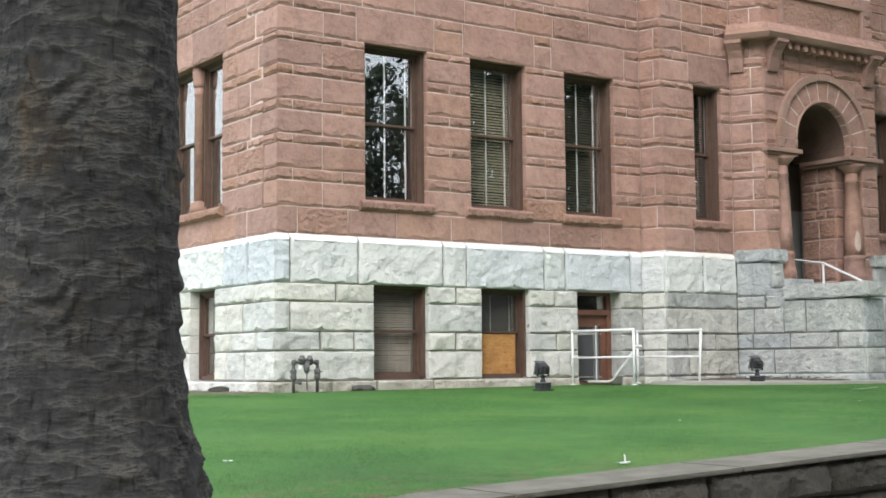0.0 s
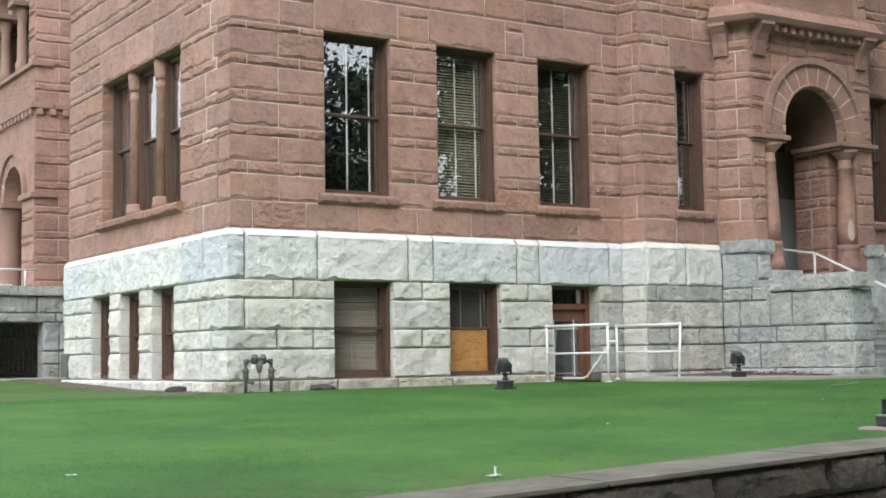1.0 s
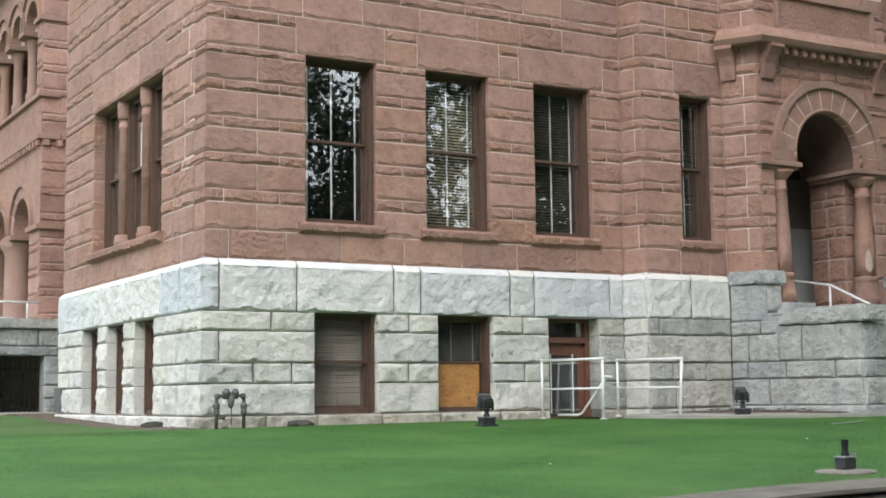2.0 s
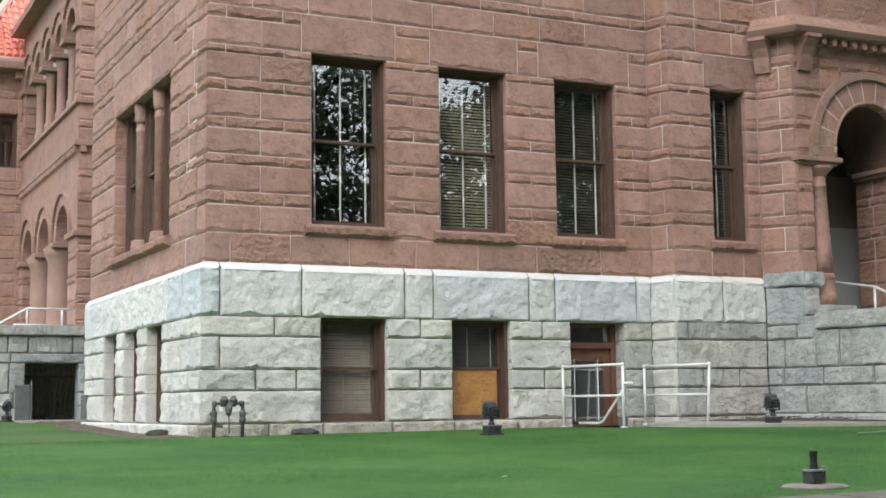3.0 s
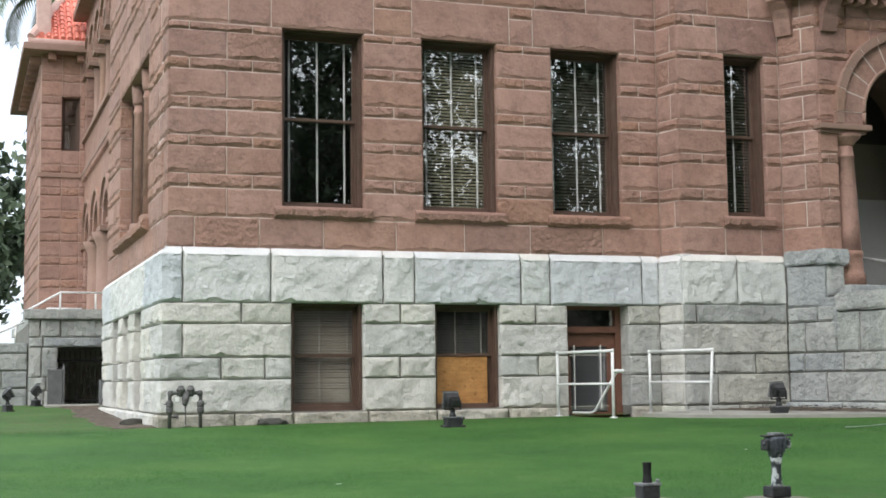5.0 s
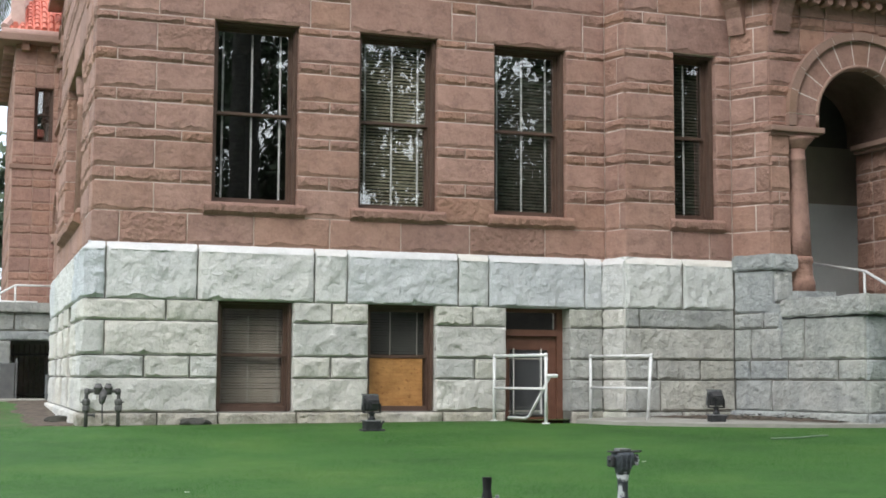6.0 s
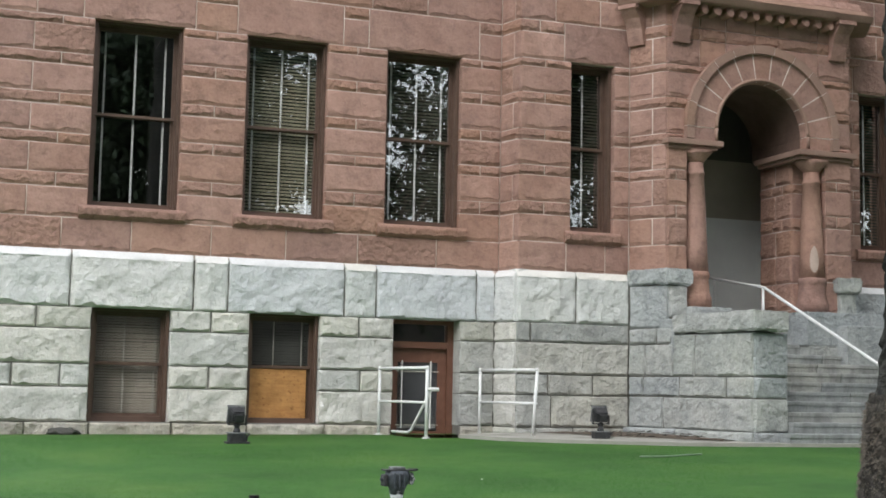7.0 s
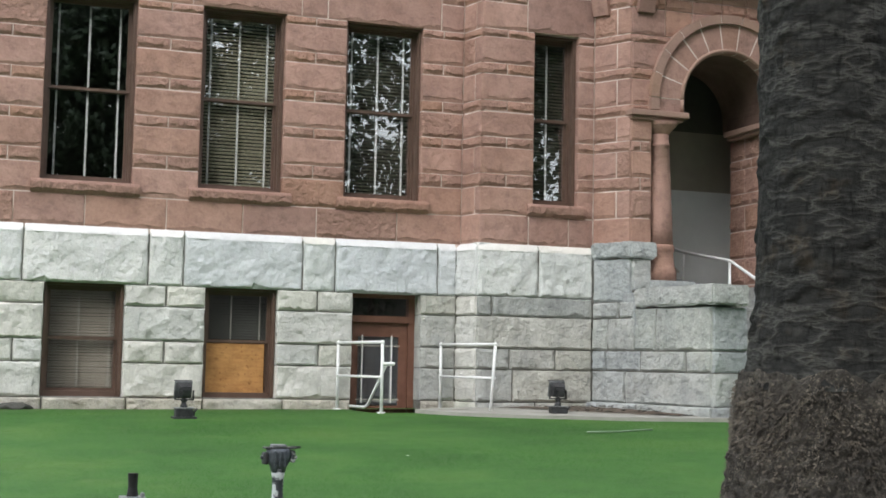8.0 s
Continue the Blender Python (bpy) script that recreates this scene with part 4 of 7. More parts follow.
def build_porch():
    xl, xr = 18.45, 21.60
    # front above the springing
    wall = arch_wall("wall_porch_front", AX, AZ, AR, 1.20, xl + 0.012, xr - 0.012, 4.42, ROOF_Z, PY + 0.014, PY + 0.45, MORTAR)
    tagged(wall, "red sandstone porch front over a round entrance arch", "wall", kind="structure")
    ring_arch(wall, AX, AZ, PY, AR, 1.18, 1.31, 11, proud=0.04, depth=0.11, stilt=0.18)
    # vault and springers carry the arch's inner shade in their dark colour
    part("vault", voussoir(AR + 0.012, 1.12, 0, math.pi, PY + 0.113, PY + 1.42, 0.0, 32), VAULT_SHADE, wall, smooth=False).location = (AX, 0, AZ)
    for s in (-1, 1):
        xa, xb = sorted((AX + s * (AR + 0.012), AX + s * 1.12))
        part("vault_springer", boxed(xa, xb, PY + 0.113, PY + 1.42, AZ - 0.175, AZ - 0.004), VAULT_SHADE, wall)
        part("roll_moulding", tube(bmesh.new(), [(AX + s * 0.79, PY - 0.04, AZ - 0.17), (AX + s * 0.79, PY - 0.04, AZ)], 0.028, 8), SAND_CREAM, wall, smooth=True)
    part("roll_moulding", tube(bmesh.new(), [(AX - 0.79 * math.cos(k * math.pi / 30), PY - 0.04, AZ + 0.79 * math.sin(k * math.pi / 30)) for k in range(31)], 0.028, 8), SAND_CREAM, wall, smooth=True)
    # coursed stone round the arch
    for z0, z1, thick in COURSES:
        if z1 < 4.4:
            continue
        z0 = max(z0, 4.425)
        k = "smooth" if thick else "rough"
        zc = z1 if z1 < AZ else (z0 if z0 > AZ else AZ)
        half = 1.285
        if z0 > AZ:
            half = math.sqrt(max(0, 1.25 ** 2 - (z1 - AZ) ** 2)) if z1 - AZ < 1.25 else 0
        spans = [(xl, AX - half), (AX + half, xr)] if half > 0.05 else [(xl, AX - 0.6), (AX - 0.6, AX + 0.3), (AX + 0.3, xr)]
        for a, b in spans:
            if b - a < 0.06:
                continue
            cuts = [a, a + (b - a) * 0.55, b] if b - a > 0.75 else [a, b]
            for c, d in zip(cuts, cuts[1:]):
                o = new("stone", block_mesh(d - c, z1 - z0, 0.14, k, random.randrange(3)))
                o.parent, o.location = wall, (c, PY, z0)
    # piers below the springing
    for nm, a, b, dd in (("wall_porch_pier_west", (xl, PY), (18.78, PY), 1.3), ("wall_porch_pier_east", (21.14, PY), (xr, PY), 1.3)):
        w, m = core_wall(nm, a, b, 1.6, 4.32, [], dd, MORTAR, label="red sandstone pier of the entrance porch")
        ln = b[0] - a[0]
        for z0, z1, thick in COURSES:
            if z0 < 4.2:
                lay_row(w, [0, ln] if thick else [0, ln * 0.45, ln], z0, min(z1, 4.32), "smooth" if thick else "rough", rough_p=0.2)
        if a[0] > 20:
            lay_row(w, [0, ln], 1.98, 2.46, "smooth")
    # west side of the porch
    a, b = (18.13, 16.05), (xl, PY)
    w, m = core_wall("wall_porch_side", a, b, 2.3, ROOF_Z, [], 0.3, MORTAR, label="red sandstone side wall of the entrance porch")
    ln = seg_frame(a, b)[1]
    for z0, z1, thick in COURSES:
        lay_row(w, [0, ln * (0.62 if thick else 0.8), ln] if thick == 1 else [0, ln], z0, z1, "smooth" if thick else "rough", rough_p=0.25, depth=0.2)
    upper_blocks(w, ln)
    # jambs set back behind the columns
    for nm, a, b, lab in (("wall_porch_jamb_east", (20.82, 16.73), (20.82, PY + 0.40), "red sandstone jamb inside the entrance arch"),
                          ("wall_porch_jamb_west", (19.16, PY + 0.40), (19.16, 16.73), "red sandstone jamb inside the entrance arch")):
        w, m = core_wall(nm, a, b, 1.2, 4.30, [], 0.32, MORTAR, label=lab)
        ln = seg_frame(a, b)[1]
        for z0, z1, thick in [(1.3, 1.7, 1), (1.7, 2.05, 1), (2.05, 2.46, 1)] + COURSES:
            if z0 < 4.2:
                lay_row(w, [0, ln * 0.5, ln] if thick else [0, ln * 0.4, ln * 0.72, ln], z0, min(z1, 4.3), "rough", depth=0.25)
    # nook fronts beside the jambs
    for a, b in (((18.80, PY + 0.40), (19.16, PY + 0.40)), ((20.82, PY + 0.40), (21.13, PY + 0.40))):
        w, m = core_wall("wall_porch_nook", a, b, 1.2, 4.30, [], 0.2, MORTAR, label="red sandstone nook behind an entrance column")
        for z0, z1, thick in [(2.0, 2.46, 1)] + COURSES:
            if z0 < 4.2:
                lay_row(w, [0, b[0] - a[0]], z0, min(z1, 4.3), "smooth" if thick else "rough", depth=0.15)
    # imposts
    for x0, x1, yb in ((18.40, 19.32, 16.6), (20.62, 21.66, 16.6)):
        bm = bmesh.new()
        box(bm, x0, x1, PY - 0.12, yb, 4.34, 4.425, 0.015)
        box(bm, x0 + 0.06 if x0 > 20 else x0 + 0.03, x1 - 0.06, PY - 0.06, yb, 4.29, 4.338, 0.012)
        tagged(part("impost", bm, SAND_CREAM), "moulded sandstone impost band at the arch springing", "impost", "arch imposts", "structure")
    # capital blocks over the columns
    for x in (18.985, 20.99):
        bm = lathe([(0.125, 4.12), (0.16, 4.17), (0.22, 4.23), (0.26, 4.285)], 24, x, PY + 0.13)
        tagged(part("capital", bm, SAND, smooth=True), "plain flared sandstone capital on a short column", "capital", "column capitals")
    column(18.985, PY + 0.13, 2.0, 4.13, 0.105, "smooth red sandstone column west of the entrance arch")
    c = column(20.99, PY + 0.13, 2.0, 4.13, 0.105, "smooth red sandstone column with a pale worn patch")
    bm = bmesh.new()
    grid = []
    for j in range(11):
        u = j / 10
        half = radians(21) * math.sqrt(max(0.02, 1 - (2 * u - 1) ** 2)) * (1.1 - 0.25 * u)
        zz = 0.59 + 0.40 * u
        r = 0.105 * (1.82 - 0.14 * (zz - 0.52) / (0.4 * 2.13 - 0.52)) + 0.003
        grid.append([bm.verts.new((r * math.cos(radians(246) + half * (i - 4) / 4), r * math.sin(radians(246) + half * (i - 4) / 4), zz)) for i in range(9)])
    for j in range(10):
        for i in range(8):
            bm.faces.new((grid[j][i], grid[j][i + 1], grid[j + 1][i + 1], grid[j + 1][i]))
    part("worn_patch", bm, WORN, c, "pale patch where the stone has worn", smooth=True)
    inner = thing("inner_stairs", (0, 0, 0), "grey steps rising inside the dim entrance", "stairs", kind="structure")
    for k in range(5):
        part("step_stone", boxed(18.2, 20.15 - 0.28 * k, 17.0, 17.69, 1.98 + 0.165 * k, 1.98 + 0.165 * (k + 1), 0.008), STEPSTONE, inner)
    # pedestals of granite under the columns
    for x0, x1, y0 in ((18.70, 19.36, 15.25), (20.62, 21.95, 15.25)):
        w, m = core_wall("wall_pedestal", (x0, y0), (x1, y0), -0.3, 1.99, [], 1.2, GRANITE_DARK, label="dressed granite pedestal under an entrance column")
        lay(w, 0, x1 - x0, 1.50, 2.0, "dressed", 0.5)
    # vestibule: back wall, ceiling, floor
    # dado paint changes tone at 3.64; above 4.6 the colour imitates fading light
    tagged(part("wall_vestibule_upper", boxed(18.2, 22.1, 17.704, 17.9, 4.6, 5.6), PLASTER_SHADED), "dark painted upper wall inside the entrance", "wall", kind="structure")
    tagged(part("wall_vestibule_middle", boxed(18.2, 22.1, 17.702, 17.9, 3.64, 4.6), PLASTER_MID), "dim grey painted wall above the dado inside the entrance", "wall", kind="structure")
    part_wall = part("wall_vestibule_back", boxed(18.2, 22.1, 17.7, 17.9, 1.0, 3.64), PLASTER)
    tagged(part_wall, "plain grey plaster wall inside the entrance", "wall", kind="structure")
    for x0, x1, nm in ((18.0, 18.2, "west"), (21.9, 22.1, "east")):
        side = tagged(part("wall_vestibule_" + nm, boxed(x0, x1, 16.74, 17.7, 1.0, 3.64), PLASTER), "grey plaster side wall inside the entrance", "wall", kind="structure")
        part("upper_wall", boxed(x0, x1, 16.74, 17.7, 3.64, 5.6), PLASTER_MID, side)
    tagged(part("ceiling", boxed(18.55, 21.5, PY + 0.46, 17.9, 5.6, 5.75), PLASTER_SHADED), "vestibule ceiling, shade put into its dark colour", "ceiling", kind="structure")
    cornice()


def cornice():
    """Corbelled band over the arch, with brackets and a carved panel above."""
    x0, x1, z = 18.30, 21.75, 6.40
    t = thing("cornice", (0, 0, 0), "heavy red sandstone cornice on brackets and small corbels over the arch", "cornice", kind="structure")
    line = [Vector(p) for p in ((18.13, 16.05), (18.45, PY), (21.60, PY), (21.95, 16.05))]

    def offset(d):
        out = []
        for k, p in enumerate(line):
            ns = [Vector((b.y - a.y, a.x - b.x)).normalized() for a, b in zip(line, line[1:])]
            n0, n1 = ns[max(0, k - 1)], ns[min(k, 2)]
            n = (n0 + n1).normalized()
            out.append(p + n * d / n.dot(n0))
        return out

    def band(d0, d1, za, zb, material):
        """A run of moulding round the porch front and its canted sides, leaning out from d0 at its foot to d1 at its top."""
        bm = bmesh.new()
        ring = [[bm.verts.new((p.x, p.y, zz)) for p in offset(d)] for d, zz in ((-0.3, za), (d0, za), (d1, zb), (-0.3, zb))]
        for k in range(3):
            for a, b in zip(ring, ring[1:] + ring[:1]):
                bm.faces.new((a[k], a[k + 1], b[k + 1], b[k]))
        bm.faces.new([r[0] for r in ring])
        bm.faces.new([r[3] for r in ring])
        bmesh.ops.recalc_face_normals(bm, faces=bm.faces)
        bmesh.ops.subdivide_edges(bm, edges=[e for e in bm.edges if e.calc_length() > 1.5], cuts=24, use_grid_fill=True)
        bmesh.ops.bevel(bm, geom=[e for e in bm.edges if e.is_manifold and e.calc_face_angle() > 0.5], offset=0.012, segments=2, affect="EDGES")
        for v in bm.verts:
            v.co += 0.008 * noise.noise_vector(v.co * 6.0)
        part("moulding", bm, material, t)

    band(0.30, 0.36, z, z + 0.10, SAND_CREAM)
    band(0.30, 0.24, z + 0.103, z + 0.20, SAND_CREAM)
    band(0.20, 0.16, z + 0.203, z + 0.33, SAND)

    def bracket(mx):
        bm = bmesh.new()
        prof = [(0.0, 0.0), (-0.07, 0.0), (-0.10, 0.12), (-0.13, 0.25), (-0.2, 0.38), (-0.28, 0.46), (-0.30, 0.5), (0.0, 0.5)]
        a = [bm.verts.new((0.0, y, zz)) for y, zz in prof]
        b = [bm.verts.new((0.26, y, zz)) for y, zz in prof]
        bm.faces.new(a)
        bm.faces.new(b[::-1])
        for k in range(len(prof)):
            bm.faces.new((a[k], b[k], b[(k + 1) % len(prof)], a[(k + 1) % len(prof)]))
        box(bm, -0.02, 0.28, -0.33, 0.05, 0.5, 0.56)
        bmesh.ops.recalc_face_normals(bm, faces=bm.faces)
        bm.transform(mx)
        part("bracket", bm, SAND, t)

    for x in (18.52, 21.22):
        bracket(Matrix.Translation((x, PY, z - 0.56)))
    ms, ln = seg_frame((18.13, 16.05), (18.45, PY))
    bracket(ms @ Matrix.Translation((0.02, 0, z - 0.56)))
    bm = bmesh.new()
    tube(bm, [(0, -0.22, 0), (0, 0.02, 0)], 0.055, 12)
    box(bm, -0.055, 0.055, -0.2, 0.02, 0.0, 0.085)
    me = mesh_of("corbel", bm, SAND)
    n = 11
    for k in range(n):
        o = new("corbel", me)
        o.parent = t
        o.location = (18.95 + (21.12 - 18.95) * k / (n - 1), PY, z - 0.085)
    # carved panel over the cornice
    p = thing("carved_panel", (0, 0, 0), "weathered carved sandstone panel in a moulded frame over the cornice", "carved panel", kind="structure")
    part("panel", boxed(18.95, 21.2, PY - 0.03, PY + 0.1, 6.78, 7.32), SAND_CARVED, p)
    bm = bmesh.new()
    for a in ((18.87, 21.28, 6.70, 6.78), (18.87, 21.28, 7.32, 7.42), (18.87, 18.95, 6.78, 7.32), (21.2, 21.28, 6.78, 7.32)):
        box(bm, a[0], a[1], PY - 0.09, PY + 0.1, a[2], a[3], 0.015)
    part("panel_frame", bm, SAND_CREAM, p)


# ---- stairs with cheek walls ----
def build_stairs():
    st = thing("stairs", (0, 0, 0), "broad grey granite entrance steps with worn pale patches", "stairs", kind="structure")
    rn = random.Random(4)
    # nine low broad steps, then four between the pedestals
    flight = [(13.20 + 0.245 * k, 0.245, 0.134, 0.15 + 0.134 * (k + 1)) for k in range(9)]
    flight += [(15.45 + 0.32 * k, 0.32, 0.16, 1.356 + 0.16 * (k + 1)) for k in range(4)]
    for k, (y, tread, rise, level) in enumerate(flight):
        xa, xb = (18.92 if k == 0 else 19.14, 24.3) if k < 9 else (19.34, 20.66)
        cuts = [xa, xa + (xb - xa) * rn.uniform(0.2, 0.45), xa + (xb - xa) * rn.uniform(0.55, 0.85), xb]
        for a, b in zip(cuts, cuts[1:]):
            top = level + rn.uniform(-0.004, 0.004)
            bm = boxed(a + 0.004, b - 0.004, y, y + tread + 0.12, top - 0.055, top, 0.012)
            box(bm, a + 0.006, b - 0.006, y + 0.014, y + tread + 0.1, top - rise - 0.22, top - 0.054)
            part("step_stone", bm, STEPSTONE, st)
    part("landing", boxed(18.2, 21.9, 16.72, 17.7, 1.6, 1.995), STEPSTONE, st)
    # west cheek, and its mirror east of the steps
    for side in (0, 1):
        mir = (lambda p: p) if side == 0 else (lambda p: (2 * AX - p[0] + (0.0 if p[1] > 15.3 else 2.7), p[1]))
        nm = "west" if side == 0 else "east"

        def run(name, a, b, rows, thick, low, high, label):
            pa, pb = (mir(a), mir(b)) if side == 0 else (mir(b), mir(a))
            wall, m = core_wall(name, pa, pb, low, high, [], thick, MORTAR_DARK, label=label)
            ln = seg_frame(pa, pb)[1]
            for z0, z1, js in rows:
                js = js if js and (js[0] == 0 or js[-1] == 1) else (0, *js, 1)
                e = sorted(j * ln if side == 0 else ln - j * ln for j in js)
                lay_row(wall, e, z0, z1, "dark", 0.3)
            return wall

        # long side of the cheek
        run("wall_cheek_" + nm, (18.12, 16.0), (18.63, 13.58),
            [(0.28, 0.72, (0.3,)), (0.72, 1.0, (0.13, 0.43, 0.8)), (1.0, 1.45, (0, 0.14, 0.385)), (1.45, 1.68, (0, 0.24, 0.375)), (1.0, 1.58, (0.385, 0.56, 1))], 0.4, -0.3, 1.57,
            "weathered grey granite cheek wall beside the entrance steps")
        run("wall_cheek_front_" + nm, (18.63, 13.58), (19.15, 13.58), [(0.28, 0.72, ()), (0.72, 1.0, ()), (1.0, 1.58, ())], 2.2, -0.3, 1.57,
            "front end of the granite cheek wall")
        # upper block under the porch corner
        run("wall_cheek_upper_" + nm, (18.12, 16.0), (18.43, 15.42), [(1.68, 2.30, ())], 0.4, 1.6, 2.3, "granite block wall under the porch corner")
        run("wall_cheek_upper_front_" + nm, (18.43, 15.42), (18.74, 15.42), [(1.84, 2.30, ())], 0.4, 1.6, 2.3, "granite block wall under the porch corner")
        P = [mir(p) for p in ((18.30, 15.45), (18.31, 15.03), (18.9, 15.03), (18.9, 15.45))]
        filler = part("wall_cheek_end_" + nm, boxed(min(p[0] for p in P), max(p[0] for p in P), 15.03, 15.45, 1.2, 1.80, 0.02), GRANITE_DARK)
        tagged(filler, "granite block between the cheek wall and the porch corner", "wall", kind="structure")
        for lab, poly, za, zb in (("thick rough granite cap on the porch corner", [(18.06, 16.0), (18.38, 15.34), (18.80, 15.34), (18.80, 16.0)], 2.30, 2.53),
                                  ("thick rough granite coping slab on the cheek wall", [(18.27, 15.07), (18.565, 13.44), (19.09, 13.44), (19.20, 15.07)], 1.59, 1.85)):
            bm = bmesh.new()
            P = [mir(p) for p in poly]
            if side:
                P = P[::-1]
            bot, top = [bm.verts.new((x, y, za)) for x, y in P], [bm.verts.new((x, y, zb)) for x, y in P]
            bm.faces.new(bot[::-1])
            bm.faces.new(top)
            for k in range(4):
                bm.faces.new((bot[k], bot[(k + 1) % 4], top[(k + 1) % 4], top[k]))
            bmesh.ops.recalc_face_normals(bm, faces=bm.faces)
            bmesh.ops.bevel(bm, geom=bm.edges, offset=0.025, segments=2, affect="EDGES")
            for _ in range(4):
                bmesh.ops.subdivide_edges(bm, edges=[e for e in bm.edges if e.calc_length() > 0.07], cuts=1, use_grid_fill=True)
            for v in bm.verts:
                low = 1.1 if v.co.z < (za + zb) / 2 else 0.8
                v.co += 0.022 * low * noise.noise_vector(v.co * 4.0) + 0.016 * low * noise.noise_vector(v.co * 12.0)
            tagged(part("coping_slab", bm, GRANITE_DARK), lab, "coping slab", "granite slabs", "structure")
        # plinth along the foot
        a, b = mir((18.03, 16.0)), mir((18.56, 13.46))
        if side:
            a, b = b, a
        w, m = core_wall("wall_cheek_plinth_" + nm, a, b, -0.3, 0.26, [], 0.3, MORTAR_DARK, label="low granite plinth at the foot of the cheek wall")
        lay_row(w, [0, 1.1, seg_frame(a, b)[1]], 0.08, 0.29, "dark", 0.3)
        a, b = sorted((mir((18.56, 13.46)), mir((18.95, 13.46))))
        w, m = core_wall("wall_cheek_plinth_front_" + nm, a, b, -0.3, 0.26, [], 0.3, MORTAR_DARK, label="low granite plinth at the foot of the cheek wall")
        lay_row(w, [0, b[0] - a[0]], 0.08, 0.29, "dark", 0.3)
    # handrail
    h = thing("handrail", (20.2, 15.73, 1.1), "white painted steel pipe handrail down the entrance steps", "handrail")
    part("rail", tube(bmesh.new(), [(0, 2.0, 1.62), (0, 1.3, 1.47), (0, 0.06, 1.27), (0, -0.03, 1.25), (0, -2.5, 0.15), (0, -2.85, 0.0)], 0.022), WHITE, h, smooth=True)
    for y, top, zb in ((0.0, 1.25, 0.3), (1.35, 1.47, 0.9), (-2.8, 0.02, -1.0)):
        part("post", tube(bmesh.new(), [(0, y, zb), (0, y, top)], 0.02), WHITE, h, smooth=True)
    r = thing("inner_handrail", (19.0, 17.5, 2.0), "thin pale handrail up the inner steps", "handrail")
    part("rail", tube(bmesh.new(), [(1.35, 0, 0.30), (0.55, 0, 0.95), (-0.25, 0, 1.42)], 0.018), BARGREY, r, smooth=True)
    part("post", tube(bmesh.new(), [(1.30, 0, -0.02), (1.30, 0, 0.34)], 0.016), BARGREY, r, smooth=True)


# ---- the west side of the corner block ----
YL = 23.95


def build_west():
    s = lambda y: YL - y
    openings = [(s(22.05), s(18.36), 3.05, 5.525)]
    wall, m = core_wall("wall_west", (8.93, YL), (8.93, 16.5), 2.3, ROOF_Z, openings, 0.5, MORTAR, label="red sandstone side wall with a triple window", tail=0.42)
    o = openings[0]
    ln = YL - 16.5
    for n, (z0, z1, thick) in enumerate(COURSES):
        rn = random.Random(n)
        end = ln - quoin(z0)
        k = "smooth" if thick else "rough"
        if thick == 2:
            lay_row(wall, [0, 0.7, 1.6, 2.5, 3.3, 4.2, 5.2, 6.1, end], z0, z1, k, rough_p=0.2)
        elif z1 <= 5.54:
            e = [0, 1.0, o[0], o[1], o[1] + 0.55, end] if thick else [0, 0.55, 1.3, o[0], o[1], o[1] + 0.5, end]
            lay_row(wall, e, z0, z1, k, skip=[(o[0], o[1])], rough_p=0.3)
        elif z1 <= 6.11:
            lay_row(wall, [0, 0.9, o[0] - 0.15] if thick else [0, 0.5, 1.1, o[0] - 0.15], z0, z1, k)
            lay_row(wall, [o[1] + 0.15, end], z0, z1, k)
            if thick:
                w3 = (o[1] - o[0] + 0.3) / 3
                for j in range(3):
                    lay(wall, o[0] - 0.15 + j * w3, o[0] - 0.15 + (j + 1) * w3, z0, 6.10, "smooth", name="lintel")
        else:
            e = [0.0]
            while e[-1] < end - 1.2:
                e.append(e[-1] + rn.uniform(0.6, 1.1))
            lay_row(wall, e + [end], z0, z1, k, rough_p=0.3)
    upper_blocks(wall, ln)
    # three sashes between round columns
    w3 = (o[1] - o[0]) / 3
    for j in range(3):
        a, b = o[0] + j * w3 + (0.13 if j else 0.05), o[0] + (j + 1) * w3 - (0.13 if j < 2 else 0.05)
        window(8 + j, m, a, b, 3.05, 5.53, recess=0.22, casing=False, blind=1.0, blind_mat=BLIND_DARK, label="tall brown sash window between round sandstone columns")
        sill(m, o[0] + j * w3 - (0.1 if j == 0 else -0.01), o[0] + (j + 1) * w3 + (0.1 if j == 2 else -0.01), 2.87, 3.05, 0.12)
    for j in (1, 2):
        x = o[0] + j * w3
        t = thing("column", m @ Matrix.Translation((x, 0.17, 3.05)), "slender red sandstone column between two windows", "column", "window columns")
        part("column_base", lathe([(0.17, 0), (0.17, 0.1), (0.15, 0.12), (0.16, 0.17), (0.13, 0.2)], 18), SAND_CREAM, t, smooth=True)
        part("shaft", lathe([(0.10, 0.2), (0.092, 2.0), (0.108, 2.02), (0.108, 2.06), (0.092, 2.08), (0.095, 2.15)], 18), SAND, t, smooth=True)
        part("capital", lathe([(0.11, 2.15), (0.12, 2.22), (0.127, 2.31), (0.13, 2.35), (0.13, 2.48)], 18), SAND, t, smooth=True)
        part("pier", boxed(-0.11, 0.11, 0.14, 0.3, 0.0, 2.45), SAND, t)
    # granite below
    g0 = 24.02
    gs = lambda y: g0 - y
    ops = [(gs(22.40), gs(21.44), 0.28, 1.70), (gs(20.92), gs(19.99), 0.28, 1.70), (gs(19.42), gs(18.46), 0.28, 1.70)]
    wall, mg = core_wall("wall_base_west", (8.87, g0), (8.87, 16.44), -0.7, 2.40, ops, 0.62, MORTAR_DARK, label="rock-faced grey granite basement wall with three low windows", tail=0.46)
    skip = [(a, b) for a, b, c, d in ops]
    end = gs(16.44)
    cut = [0, *[v for a, b in skip for v in (a, b)]]
